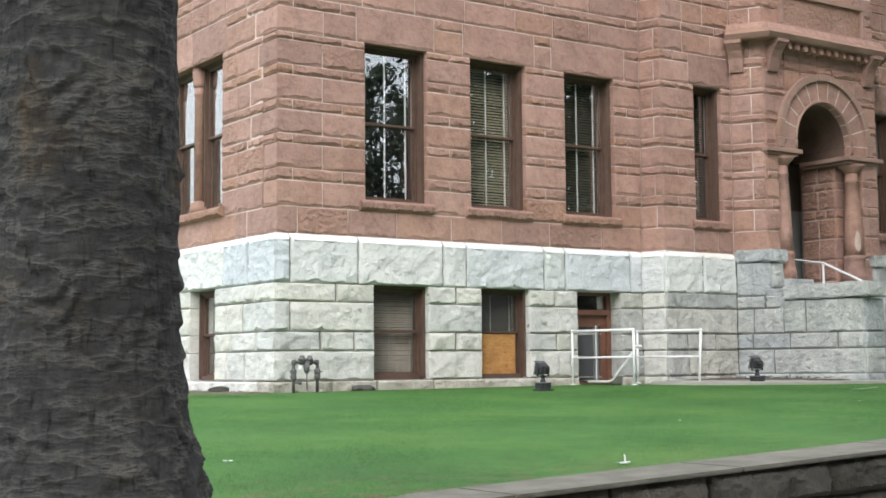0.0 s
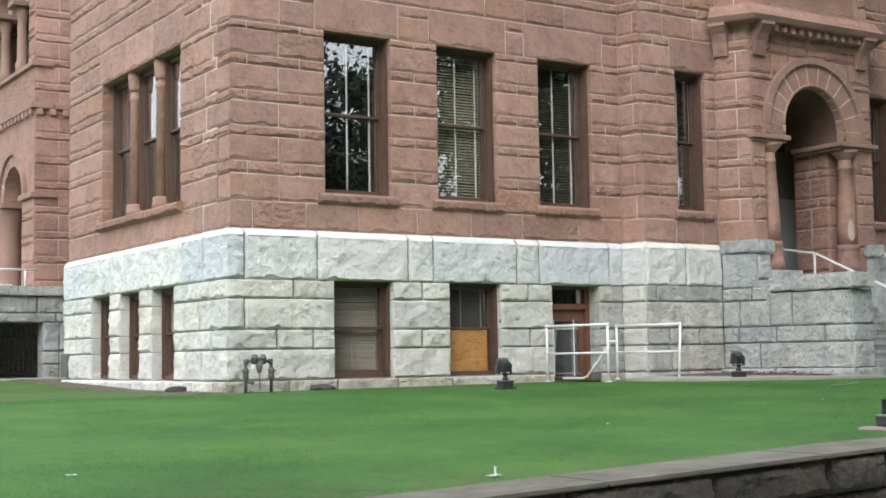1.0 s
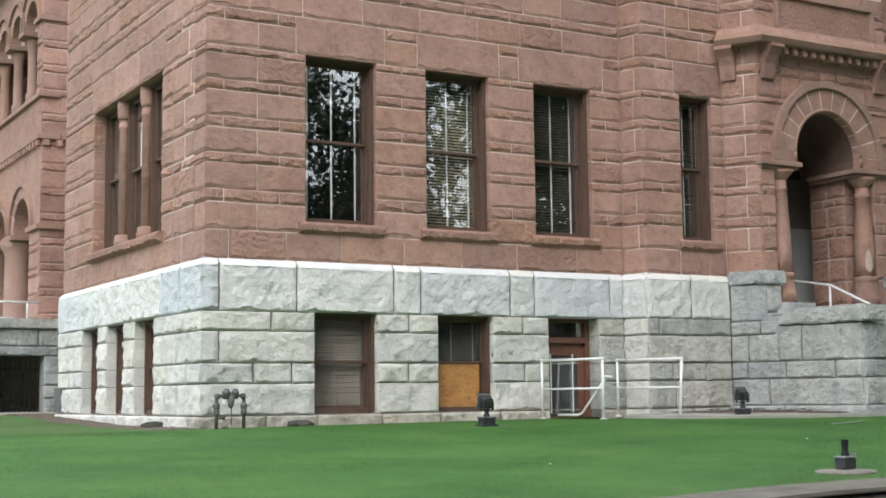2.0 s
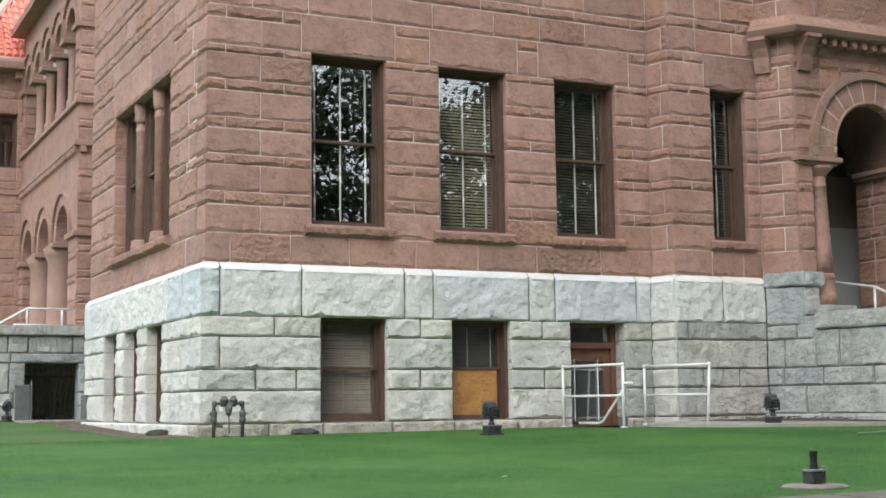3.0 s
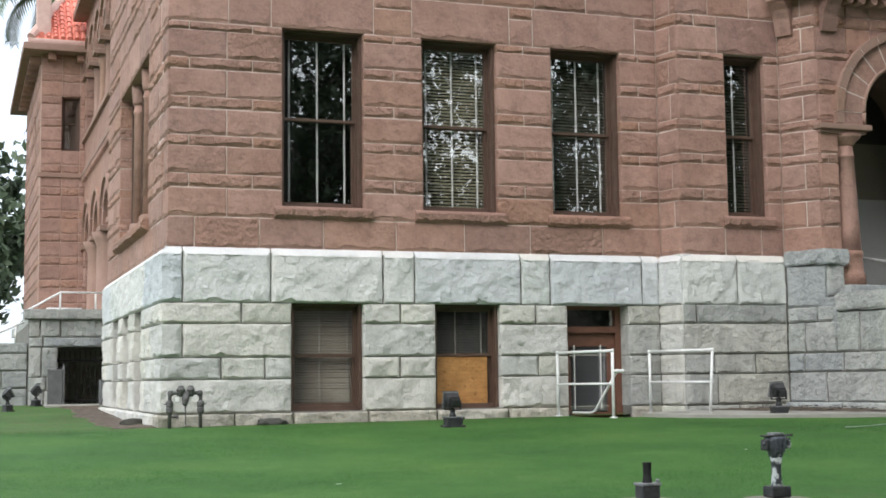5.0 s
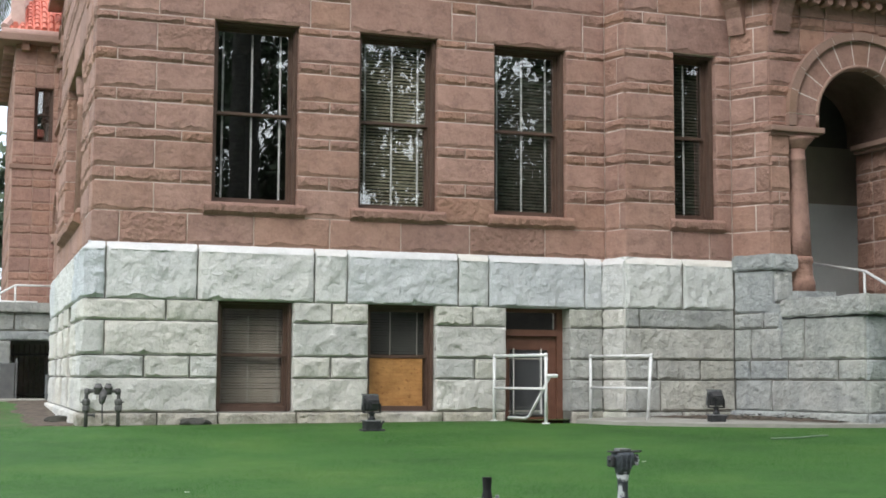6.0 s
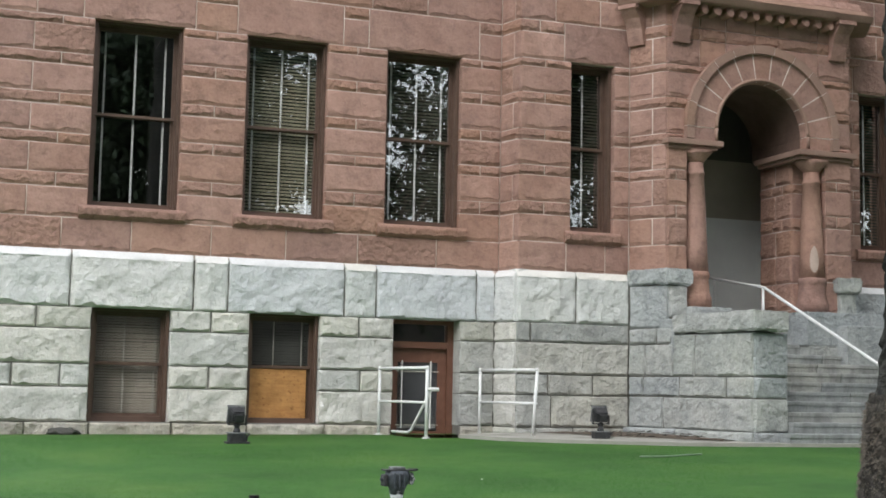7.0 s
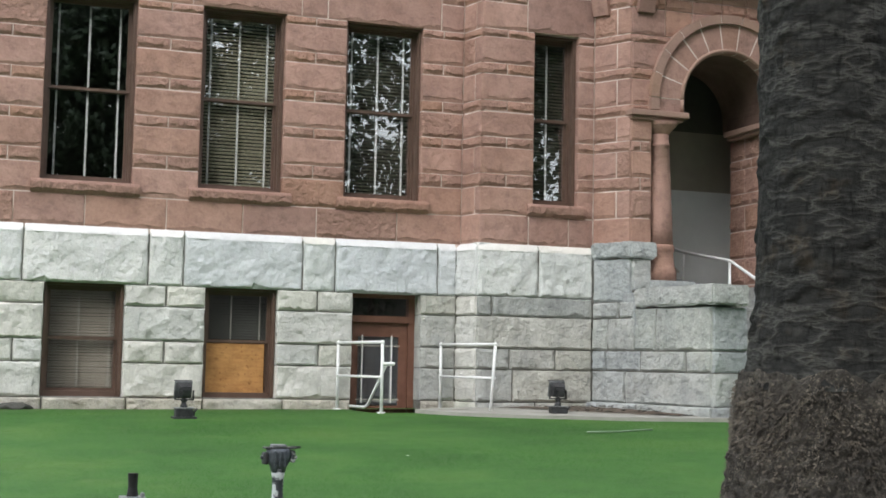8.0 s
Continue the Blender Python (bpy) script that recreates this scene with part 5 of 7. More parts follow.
    for z0, z1, what in GRAN:
        tail = end - quoin(z0)
        if what == "plinth":
            for a, b in zip([0, 1.3, 2.6, 3.9, 5.2, 6.4], [1.3, 2.6, 3.9, 5.2, 6.4, end - 0.45]):
                ob = lay(wall, a, b, z0, z1, "granite", 0.4)
                ob.location.y = -0.05
        elif what == "table":
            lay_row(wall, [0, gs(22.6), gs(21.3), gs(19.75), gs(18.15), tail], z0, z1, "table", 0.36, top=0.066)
        else:
            e = cut + ([cut[-1] + 0.6, tail] if what == "small" else [cut[-1] + 0.45, tail])
            if what == "big":
                e = sorted(e + [0.55])
            else:
                e = sorted(e + [0.8])
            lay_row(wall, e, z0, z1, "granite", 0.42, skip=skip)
    for j, (a, b, c, d) in enumerate(ops):
        window(11 + j, mg, a, b, c, d, recess=0.20, casing=False, label="low narrow brown basement window in a deep reveal")
    hatch = part("access_panel", boxed(gs(24.0), gs(23.62), -0.075, 0.02, 0.30, 0.74, 0.01), PANELGREY)
    hatch.matrix_world = mg
    tagged(hatch, "flat grey metal access panel on the granite wall", "panel")
    # the north end of the block
    tagged(part("wall_north_end", boxed(8.95, 12.0, 23.6, 23.93, -0.5, ROOF_Z), SAND_ROUGH), "plain red sandstone end wall", "wall", kind="structure")


# ---- the side entrance wing with its arcades ----
WX, WY0, WY1 = 9.5, 28.3, 36.0


def build_wing():
    # south face of the wing's corner pier
    wall, m = core_wall("wall_wing_south", (WX, WY0), (12.0, WY0), 1.5, 10.5, [], 0.5, MORTAR, label="red sandstone pier of the side entrance wing")
    z, k = 2.2, 0
    while z < 9.6:
        h = 0.38 if k % 2 else 0.17
        lay_row(wall, [0, 0.55, 1.3, 2.5] if k % 2 else [0, 0.8, 1.6, 2.5], z, z + h, "smooth" if k % 2 else "rough")
        z, k = z + h, k + 1
    # west face: three arches below, five above
    def arcade(name, z0, z1, spring, r, n, y_first, pitch, col_z0):
        bm = bmesh.new()
        x0, x1 = 0.0, WY1 - WY0
        cs = [y_first + pitch * j for j in range(n)]
        wall = new(name)
        fm = Matrix(((0, 1, 0, WX), (-1, 0, 0, WY1), (0, 0, 1, 0), (0, 0, 0, 1)))
        wall.matrix_world = fm
        tagged(wall, "red sandstone arcade of round arches on columns", "arcade", kind="structure")
        for j, c in enumerate(cs):
            a, b = (0 if j == 0 else (cs[j - 1] + c) / 2), ((c + cs[j + 1]) / 2 if j < n - 1 else x1)
            w = arch_wall("arch_bay", c, spring, r, r, a, b, spring - 0.01, z1, 0.0, 0.5, SAND)
            w.parent = wall
            ring_arch(w, c, spring, 0.0, r, r + 0.26, r + 0.34, 7, depth=0.3)
        edges = [cs[0] - pitch / 2] + [(cs[j] + cs[j + 1]) / 2 for j in range(n - 1)] + [cs[-1] + pitch / 2]
        for j, e in enumerate(edges):
            last = j in (0, n)
            if last:
                a, b = (0, cs[0] - r) if j == 0 else (cs[-1] + r, x1)
                zz, k = z0, 0
                while zz < spring - 0.15:
                    h = min(0.38 if k % 2 else 0.17, spring - 0.13 - zz)
                    o = new("stone", block_mesh(b - a, h, 0.45, "smooth" if k % 2 else "rough", k % 3))
                    o.parent, o.location = wall, (a, 0, zz)
                    zz, k = zz + h, k + 1
                part("impost", boxed(a - 0.05, b + 0.08, -0.09, 0.5, spring - 0.13, spring - 0.012, 0.015), SAND_CREAM, wall)
            else:
                part("impost", boxed(e - pitch / 2 + r - 0.08, e + pitch / 2 - r + 0.08, -0.09, 0.5, spring - 0.13, spring - 0.012, 0.015), SAND_CREAM, wall)
                rad = (pitch - 2 * r) / 2 * 0.75
                part("column_shaft", lathe([(rad * 1.3, z0), (rad * 1.3, z0 + 0.3), (rad, z0 + 0.34), (rad * 0.95, spring - 0.45), (rad * 1.15, spring - 0.3), (rad * 1.35, spring - 0.135)], 16, e, 0.2), SAND_CREAM, wall, smooth=True)
        return wall

    arcade("wall_wing_arcade_lower", 2.1, 6.2, 4.35, 0.75, 3, 1.35, 2.35, 2.1)
    arcade("wall_wing_arcade_upper", 7.25, 10.5, 9.0, 0.55, 5, 1.0, 1.42, 7.25)
    # band between the storeys with corbels
    t = thing("band_course", (0, 0, 0), "corbelled sandstone string course between two arcades", "string course", kind="structure")
    part("band", boxed(WX - 0.1, WX + 0.4, WY0 - 0.1, WY1, 6.2, 6.32, 0.02), SAND_CREAM, t)
    part("band", boxed(WX, WX + 0.45, WY0 + 0.01, WY1, 6.32, 7.15), SAND_ROUGH, t)
    part("band", boxed(WX - 0.08, WX + 0.4, WY0 - 0.08, WY1, 7.15, 7.25, 0.02), SAND_CREAM, t)
    part("band", boxed(WX + 0.42, 11.5, WY0 - 0.09, WY0 + 0.2, 6.2, 6.32, 0.02), SAND_CREAM, t)
    me = mesh_of("corbel", boxed(-0.09, 0.0, -0.07, 0.07, -0.14, 0.0, 0.015), SAND)
    for k in range(26):
        o = new("corbel", me)
        o.parent, o.location = t, (WX, WY0 + 0.1 + k * 0.29, 6.2)
    for k in range(6):
        o = new("corbel", me)
        o.parent, o.location, o.rotation_euler = t, (WX + 0.1 + k * 0.29, WY0, 6.2), (0, 0, radians(90))
    # loggia behind the arches
    tagged(part("wall_loggia_back", boxed(11.3, 11.5, WY0 + 0.5, WY1, 1.5, 10.5), SAND_ROUGH), "shaded red sandstone wall behind the arcade", "wall", kind="structure")
    tagged(part("floor_loggia", boxed(WX, 11.3, WY0 + 0.5, WY1, 1.8, 2.1), GRANITE_DARK), "granite floor behind the arcade", "floor", kind="structure")
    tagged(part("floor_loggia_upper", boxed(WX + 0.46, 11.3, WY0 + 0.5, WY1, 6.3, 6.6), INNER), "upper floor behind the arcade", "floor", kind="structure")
    tagged(part("roof_wing", boxed(WX - 0.35, 14.0, WY0 - 0.35, WY1, 10.5, 10.7), SAND_ROUGH), "projecting eave of the side wing", "roof", kind="structure")
    # link wall between block and wing
    tagged(part("wall_link", boxed(12.0, 12.3, 23.93, WY0 + 0.5, -0.5, ROOF_Z), SAND_ROUGH), "plain red sandstone wall in the recess", "wall", kind="structure")
    # terrace in front of the side entrance
    ty, tx = 26.95, 7.70
    ops = [(8.27 - tx, 9.32 - tx, 0.0, 1.42)]
    wall, m = core_wall("wall_terrace", (tx, ty), (11.0, ty), -0.5, 2.1, ops, 0.4, MORTAR_DARK, label="weathered granite terrace wall with a dark gated opening")
    o = ops[0]
    for z0, z1, js in ((0.12, 0.55, (0.3,)), (0.55, 0.82, (0.35,)), (0.82, 1.42, (0.25,))):
        lay_row(wall, [0, *[j for j in js], o[0], o[1], o[1] + 0.35, o[1] + 1.1, 3.3], z0, z1, "dark", 0.34, skip=[(o[0], o[1])])
    lay_row(wall, [0, 0.28, 1.9, 3.3], 1.42, 1.62, "dark", 0.34)
    lay_row(wall, [0, 0.22, 0.62, 1.5, 2.4, 3.3], 1.62, 1.98, "dark", 0.34)
    bm = bmesh.new()
    box(bm, tx - 0.1, 11.0, ty - 0.12, ty + 0.4, 1.98, 2.18)
    bmesh.ops.bevel(bm, geom=bm.edges, offset=0.02, segments=2, affect="EDGES")
    tagged(part("coping_slab", bm, GRANITE_DARK), "rough granite coping slab on the terrace wall", "coping slab", "granite slabs", "structure")
    tagged(part("terrace_floor", boxed(tx, WX, ty + 0.3, WY1, 1.9, 2.1), GRANITE_DARK), "granite terrace floor before the side entrance", "floor", kind="structure")
    w2, m2 = core_wall("wall_terrace_west", (tx, 34.0), (tx, ty), -0.5, 1.9, [], 0.35, MORTAR_DARK, label="weathered granite terrace side wall")
    # cheek wall of the side steps
    w3, m3 = core_wall("wall_side_cheek", (5.2, ty + 0.25), (tx, ty + 0.25), -0.5, 1.42, [], 0.5, MORTAR_DARK, label="weathered granite cheek wall of the side steps")
    lay_row(w3, [0, 0.9, 1.7, 2.5], 0.12, 0.6, "dark")
    lay_row(w3, [0, 0.6, 1.4, 2.0, 2.5], 0.6, 0.95, "dark")
    lay_row(w3, [0, 1.1, 2.5], 0.95, 1.30, "dark")
    lay_row(w3, [0, 1.3, 2.5], 1.30, 1.52, "dark")
    # gate in the opening
    g = thing("gate", (8.29, ty + 0.42, 0.27), "black iron bar gate in the terrace opening", "gate")
    for z in (0.04, 0.86):
        part("gate_frame", boxed(0, 1.01, 0, 0.03, z, z + 0.05), IRON, g)
    for k in range(10):
        part("gate_bar", tube(bmesh.new(), [(0.04 + k * 0.103, 0.015, 0), (0.04 + k * 0.103, 0.015, 1.08)], 0.009, 6), IRON, g)
    c = thing("metal_panel", (8.07, ty - 0.14, 0.25), "flat grey metal panel with a post against the terrace wall", "panel")
    part("panel", boxed(0, 0.28, 0.0, 0.09, -0.1, 0.70, 0.008), PANELGREY, c)
    part("panel_rim", boxed(-0.01, 0.29, -0.006, 0.096, 0.70, 0.725, 0.004), LAMPGREY, c)
    part("post", tube(bmesh.new(), [(0.31, 0.04, -0.1), (0.31, 0.04, 0.76), (0.31, 0.04, 0.82)], [0.022, 0.022, 0.008], 8), LAMPGREY, c)
    tagged(part("wall_undercroft_back", boxed(8.0, 11.0, 29.3, 29.5, -0.5, 1.9), GRANITE_DARK), "dark wall inside the undercroft", "wall", kind="structure")
    # rails on the terrace
    r = thing("terrace_rail", (7.9, ty + 0.25, 2.18), "white painted pipe rail on the granite terrace", "railing")
    part("rail", tube(bmesh.new(), [(-0.35, 0, -0.08), (0.42, 0, 0.36), (1.4, 0, 0.36)], 0.022), WHITE, r, smooth=True)
    part("rail", tube(bmesh.new(), [(0.15, 0, 0.03), (0.85, 0, 0.03)], 0.018), WHITE, r, smooth=True)
    for x, zt in ((0.42, 0.36), (1.12, 0.36)):
        part("post", tube(bmesh.new(), [(x, 0, 0), (x, 0, zt)], 0.02), WHITE, r, smooth=True)
    r = thing("side_step_rail", (7.5, ty + 0.1, 1.5), "white painted pipe rail beside the side steps", "railing")
    part("rail", tube(bmesh.new(), [(-1.5, 0, -0.3), (0.1, 0, 0.42)], 0.022), WHITE, r, smooth=True)
    part("post", tube(bmesh.new(), [(-0.05, 0, 0.0), (-0.05, 0, 0.35)], 0.02), WHITE, r, smooth=True)


# ---- the far corner pavilion ----
def build_tower():
    tx, ty = 8.35, 36.0
    ops = [(0.55, 1.02, 6.95, 8.45)]
    wall, m = core_wall("wall_pavilion_south", (tx, ty), (13.0, ty), 0.0, 9.75, ops, 0.5, MORTAR_DULL, label="red sandstone wall of the far corner pavilion")
    wall2, m2 = core_wall("wall_pavilion_west", (tx, 44.0), (tx, ty), 0.0, 9.75, [(4.9, 5.5, 6.95, 8.45)], 0.5, MORTAR_DULL, label="red sandstone wall of the far corner pavilion")
    z, k = 2.2, 0
    while z < 9.6:
        h = 0.40 if k % 2 == 0 else 0.22
        e = [0, 0.55, 1.02, 1.5, 2.2] if k % 2 else [0, 0.55, 1.02, 1.9, 2.2]
        sk = [(0.55, 1.02)] if z + h > 6.95 and z < 8.4 else []
        lay_row(wall, e, z, z + h, "smooth" if k % 2 == 0 else "rough", skip=sk)
        e = [0, 1.0, 2.2, 3.3, 4.5, 4.9, 5.5, 6.4, 7.2, 8.0 - 0.3] if k % 2 else [0, 1.5, 2.6, 3.7, 4.9, 5.5, 6.8, 8.0 - 0.3]
        lay_row(wall2, e, z, z + h, "smooth" if k % 2 == 0 else "rough", skip=[(4.9, 5.5)] if sk else [])
        z, k = z + h, k + 1
    window(14, m, 0.55, 1.02, 6.95, 8.45, label="narrow brown window high in the far pavilion")
    tagged(part("trim", boxed(tx - 0.06, 13.0, ty - 0.06, ty + 0.1, 6.2, 6.32, 0.015), SAND_CREAM), "sandstone string course on the far pavilion", "string course", kind="structure")
    e = thing("eave", (0, 0, 0), "pink moulded eave with blocks under a red tile roof", "eave", kind="structure")
    part("moulding", boxed(tx - 0.5, 14.0, ty - 0.5, 45.0, 9.55, 9.75, 0.03), SAND_CREAM, e)
    part("moulding", boxed(tx - 0.38, 14.0, ty - 0.38, 45.0, 9.75, 9.90, 0.05), ROOFTRIM, e)
    me = mesh_of("eave_block", boxed(-0.1, 0.1, -0.3, 0.0, -0.2, 0.0, 0.02), SAND)
    for k in range(5):
        o = new("eave_block", me)
        o.parent, o.location = e, (tx + 0.25 + k * 0.75, ty, 9.55)
    for k in range(10):
        o = new("eave_block", me)
        o.parent, o.location, o.rotation_euler = e, (tx, ty + 0.4 + k * 0.75, 9.55), (0, 0, radians(-90))
    # hipped roof of pan tiles
    roof = thing("roof_pavilion", (0, 0, 0), "steep hipped roof of orange-red pan tiles", "roof", kind="structure")
    bm = bmesh.new()
    b = [bm.verts.new(p) for p in ((tx - 0.3, ty - 0.3, 9.9), (14.3, ty - 0.3, 9.9), (14.3, 45.3, 9.9), (tx - 0.3, 45.3, 9.9))]
    ap = [bm.verts.new((11.2, 40.5, 15.2))]
    for k in range(4):
        bm.faces.new((b[k], b[(k + 1) % 4], ap[0]))
    part("roof_deck", bm, ROOFTILE, roof)
    bm = bmesh.new()
    A, B, T = Vector((tx - 0.3, ty - 0.3, 9.92)), Vector((14.3, ty - 0.3, 9.92)), Vector((11.2, 40.5, 15.22))
    for k in range(34):
        u = (k + 0.5) / 34
        p = A.lerp(B, u)
        top = 1.0 - abs((p.x - 11.2) / (3.2 if p.x > 11.2 else 3.15))
        q = p + (T - Vector((11.2, ty - 0.3, 9.92))) * max(0.05, top)
        for j in range(9):
            a0, a1 = p.lerp(q, j / 9), p.lerp(q, (j + 1) / 9 + 0.015)
            tube(bm, [a0 + Vector((0, 0, 0.02)), a1 + Vector((0, 0, -0.01))], [0.075, 0.06], 6)
    tagged(part("roof_tiles", bm, ROOFTILE, roof), kind="stuff")
    bm = bmesh.new()
    tube(bm, [A, T], 0.12, 8)
    part("hip_tiles", bm, ROOFTRIM, roof)
    fin = part("parapet_block", boxed(tx - 0.15, tx + 0.22, ty - 0.2, ty + 0.5, 9.9, 11.3, 0.05), ROOFTRIM, roof, "pale pink corner block on the roof edge")
    part("parapet_cap", boxed(-0.05, 0.50, -0.12, 0.82, 0, 0.18, 0.03), ROOFTRIM, fin).location = (tx - 0.2, ty - 0.25, 11.3)


def tower_back():
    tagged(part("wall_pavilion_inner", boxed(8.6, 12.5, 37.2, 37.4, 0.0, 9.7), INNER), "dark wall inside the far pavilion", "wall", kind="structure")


def build_shell():
    """Rooms behind the windows, floors and the flat roof, to close the block."""
    # all in the near-black colour that imitates unlit interiors
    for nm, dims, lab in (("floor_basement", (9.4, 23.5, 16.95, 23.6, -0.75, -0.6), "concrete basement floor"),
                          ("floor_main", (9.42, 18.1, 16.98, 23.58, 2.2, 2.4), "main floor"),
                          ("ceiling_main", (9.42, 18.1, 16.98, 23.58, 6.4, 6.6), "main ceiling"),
                          ("wall_room_back", (9.4, 18.1, 22.0, 22.2, -0.6, 6.4), "wall at the back of the rooms, coloured near black for gloom"),
                          ("wall_room_divide", (11.95, 12.1, 17.0, 22.0, -0.6, 6.4), "partition wall, coloured near black for gloom"),
                          ("wall_room_divide_east", (16.2, 16.35, 17.0, 22.0, -0.6, 6.4), "partition wall, coloured near black for gloom"),
                          ("wall_room_end", (17.98, 18.1, 16.6, 22.0, -0.6, 6.4), "end wall, coloured near black for gloom")):
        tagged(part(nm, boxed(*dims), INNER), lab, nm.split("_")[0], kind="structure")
    tagged(part("roof", boxed(8.6, 31.2, 15.3, 24.2, ROOF_Z, ROOF_Z + 0.25), ROOFTILE), "red roof over the front block", "roof", kind="structure")
    tagged(part("wall_east_end", boxed(30.7, 31.0, 17.0, 24.0, -0.6, ROOF_Z), SAND_ROUGH), "plain red sandstone end wall", "wall", kind="structure")
    tagged(part("wall_rear", boxed(12.3, 31.0, 23.6, 23.9, -0.6, ROOF_Z), SAND_ROUGH), "plain red sandstone rear wall", "wall", kind="structure")


# ---- ground, lawn, path, street wall ----
def lawn_z(x, y):
    front = -0.275 + 0.0145 * (min(max(x, -20), 40) - 3.5)
    back = 0.095 + 0.006 * (min(max(x, -20), 40) - 9)
    f = min(max((y - 5.0) / 10.0, 0.0), 1.0)
    return front + (back - front) * f + 0.17 * min(max((y - 19.5) / 6.5, 0.0), 1.0)


def walk_z(x):
    return -0.93 + 0.018 * x


PIT = (14.62, 15.98, 15.25, 16.44)


def build_ground():
    def sheet(name, xs, ys, zf, material, label, cat, hole=None, smooth=True):
        bm = bmesh.new()
        vs = [[bm.verts.new((x, y, zf(x, y))) for x in xs] for y in ys]
        for j in range(len(ys) - 1):
            for i in range(len(xs) - 1):
                cx, cy = (xs[i] + xs[i + 1]) / 2, (ys[j] + ys[j + 1]) / 2
                if hole and any(h[0] < cx < h[1] and h[2] < cy < h[3] for h in hole):
                    continue
                bm.faces.new((vs[j][i], vs[j][i + 1], vs[j + 1][i + 1], vs[j + 1][i]))
        return tagged(part(name, bm, material, smooth=smooth), label, cat, kind="structure")

    xs = sorted({*[float(v) for v in np.arange(-30, 61, 1.0)], PIT[0], PIT[1]})
    ys = sorted({5.08, *[float(v) for v in np.arange(5.5, 46, 0.75)], PIT[2], PIT[3]})
    sheet("lawn", xs, ys, lambda x, y: lawn_z(x, y) + 0.012 * noise.noise(Vector((x * 0.6, y * 0.6, 0))), TURF, "mown green lawn sloping down from the building", "lawn", [PIT])
    far = [-2500, -400, -120, -60, -30.02, 60.02, 120, 400, 2500]
    sheet("ground", far, [-2500, -400, -80, -12.5, 4.9, 60, 120, 400, 2500], lambda x, y: -1.35, ASPHALT, "asphalt street and ground running to the horizon", "ground")
    # sidewalk slabs along the wall
    sw = sheet("pavement", [-30, 0, 30, 60], [-4.2, 4.6], lambda x, y: walk_z(max(-20, min(40, x))), CONCRETE, "grey concrete sidewalk along the street wall", "pavement")
    tagged(part("kerb", boxed(-30, 60, -4.4, -4.2, -1.35, -1.0, 0.02), CONCRETE), "concrete street kerb", "kerb", kind="structure")
    # concrete walk by the entrance
    bm = bmesh.new()
    poly = [(PIT[1], 15.25), (15.2, 15.2), (15.55, 14.55), (16.3, 14.0), (17.4, 13.55), (19.3, 13.1), (24.0, 12.8), (30, 12.6), (30, 13.7), (19.5, 13.75), (18.55, 13.62), (17.95, 14.05), (17.3, 14.75), (17.0, 15.45), (16.62, 15.98), (PIT[1], 15.98)]
    f = bm.faces.new([bm.verts.new((x, y, lawn_z(x, y) + 0.045)) for x, y in poly])
    bmesh.ops.triangulate(bm, faces=[f])
    ex = bmesh.ops.extrude_face_region(bm, geom=bm.faces[:])
    for v in ex["geom"]:
        if isinstance(v, bmesh.types.BMVert):
            v.co.z -= 0.12
    bmesh.ops.recalc_face_normals(bm, faces=bm.faces)
    tagged(part("path", bm, CONCRETE), "pale concrete walk curving from the steps to the basement door", "path", kind="structure")
    bm = bmesh.new()
    vs = []
    for y in np.linspace(13.75, 16.0, 20):
        xl, xr = float(np.interp(y, (13.75, 14.1, 14.8, 15.5, 16.0), (18.25, 17.9, 17.26, 16.96, 16.6))) + 0.04 * noise.noise(Vector((0, y * 3, 2))), 18.15 + (16.0 - y) * 0.27
        row = []
        for i in range(14):
            x = xl + (xr - xl) * i / 13
            row.append(bm.verts.new((x, y, lawn_z(x, y) + (0.05 if i == 0 else 0.06) + 0.018 * noise.noise(Vector((x * 5, y * 5, 1))))))
        vs.append(row)
    for j in range(19):
        for i in range(13):
            bm.faces.new((vs[j][i], vs[j][i + 1], vs[j + 1][i + 1], vs[j + 1][i]))
    tagged(part("planting_bed", bm, SOIL), "bare brown soil bed at the foot of the granite", "soil bed", kind="structure")
    bm = bmesh.new()
    xs2, ys2 = np.linspace(8.18, 8.9, 8), np.linspace(16.4, 25.3, 140)
    vs = [[bm.verts.new((x + 0.22 * (1 - i / 7) * noise.noise(Vector((0, y * 0.9, 5))), y, lawn_z(x, y) + (-0.03 if i == 0 or y < 16.45 else 0.012) + 0.015 * noise.noise(Vector((x * 4, y * 4, 1))))) for i, x in enumerate(xs2)] for y in ys2]
    for j in range(139):
        for i in range(7):
            bm.faces.new((vs[j][i], vs[j][i + 1], vs[j + 1][i + 1], vs[j + 1][i]))
    tagged(part("planting_bed", bm, SOIL), "bare brown soil strip along the side wall", "soil bed", kind="structure")
    tagged(part("path", boxed(7.95, 9.45, 25.3, 26.93, 0.12, 0.275, 0.01), CONCRETE), "pale concrete slab before the gated opening", "path", kind="structure")
    # the well before the basement door
    x0, x1, y0, y1 = PIT
    bm = bmesh.new()
    box(bm, x0, x1, y0, y1, -0.65, -0.55)
    box(bm, x0 - 0.12, x0, y0 - 0.1, y1, -0.65, 0.125)
    box(bm, x1, x1 + 0.12, y0 - 0.1, y1, -0.65, 0.125)
    box(bm, x0, x1, y0 - 0.1, y0, -0.65, 0.1)
    for k in range(3):
        box(bm, x0, x1, y0, y0 + 0.26 * (3 - k), -0.55 + 0.165 * k, -0.55 + 0.165 * (k + 1))
    tagged(part("door_well", bm, CONCRETE), "sunken concrete well with steps before the basement door", "steps", kind="structure")


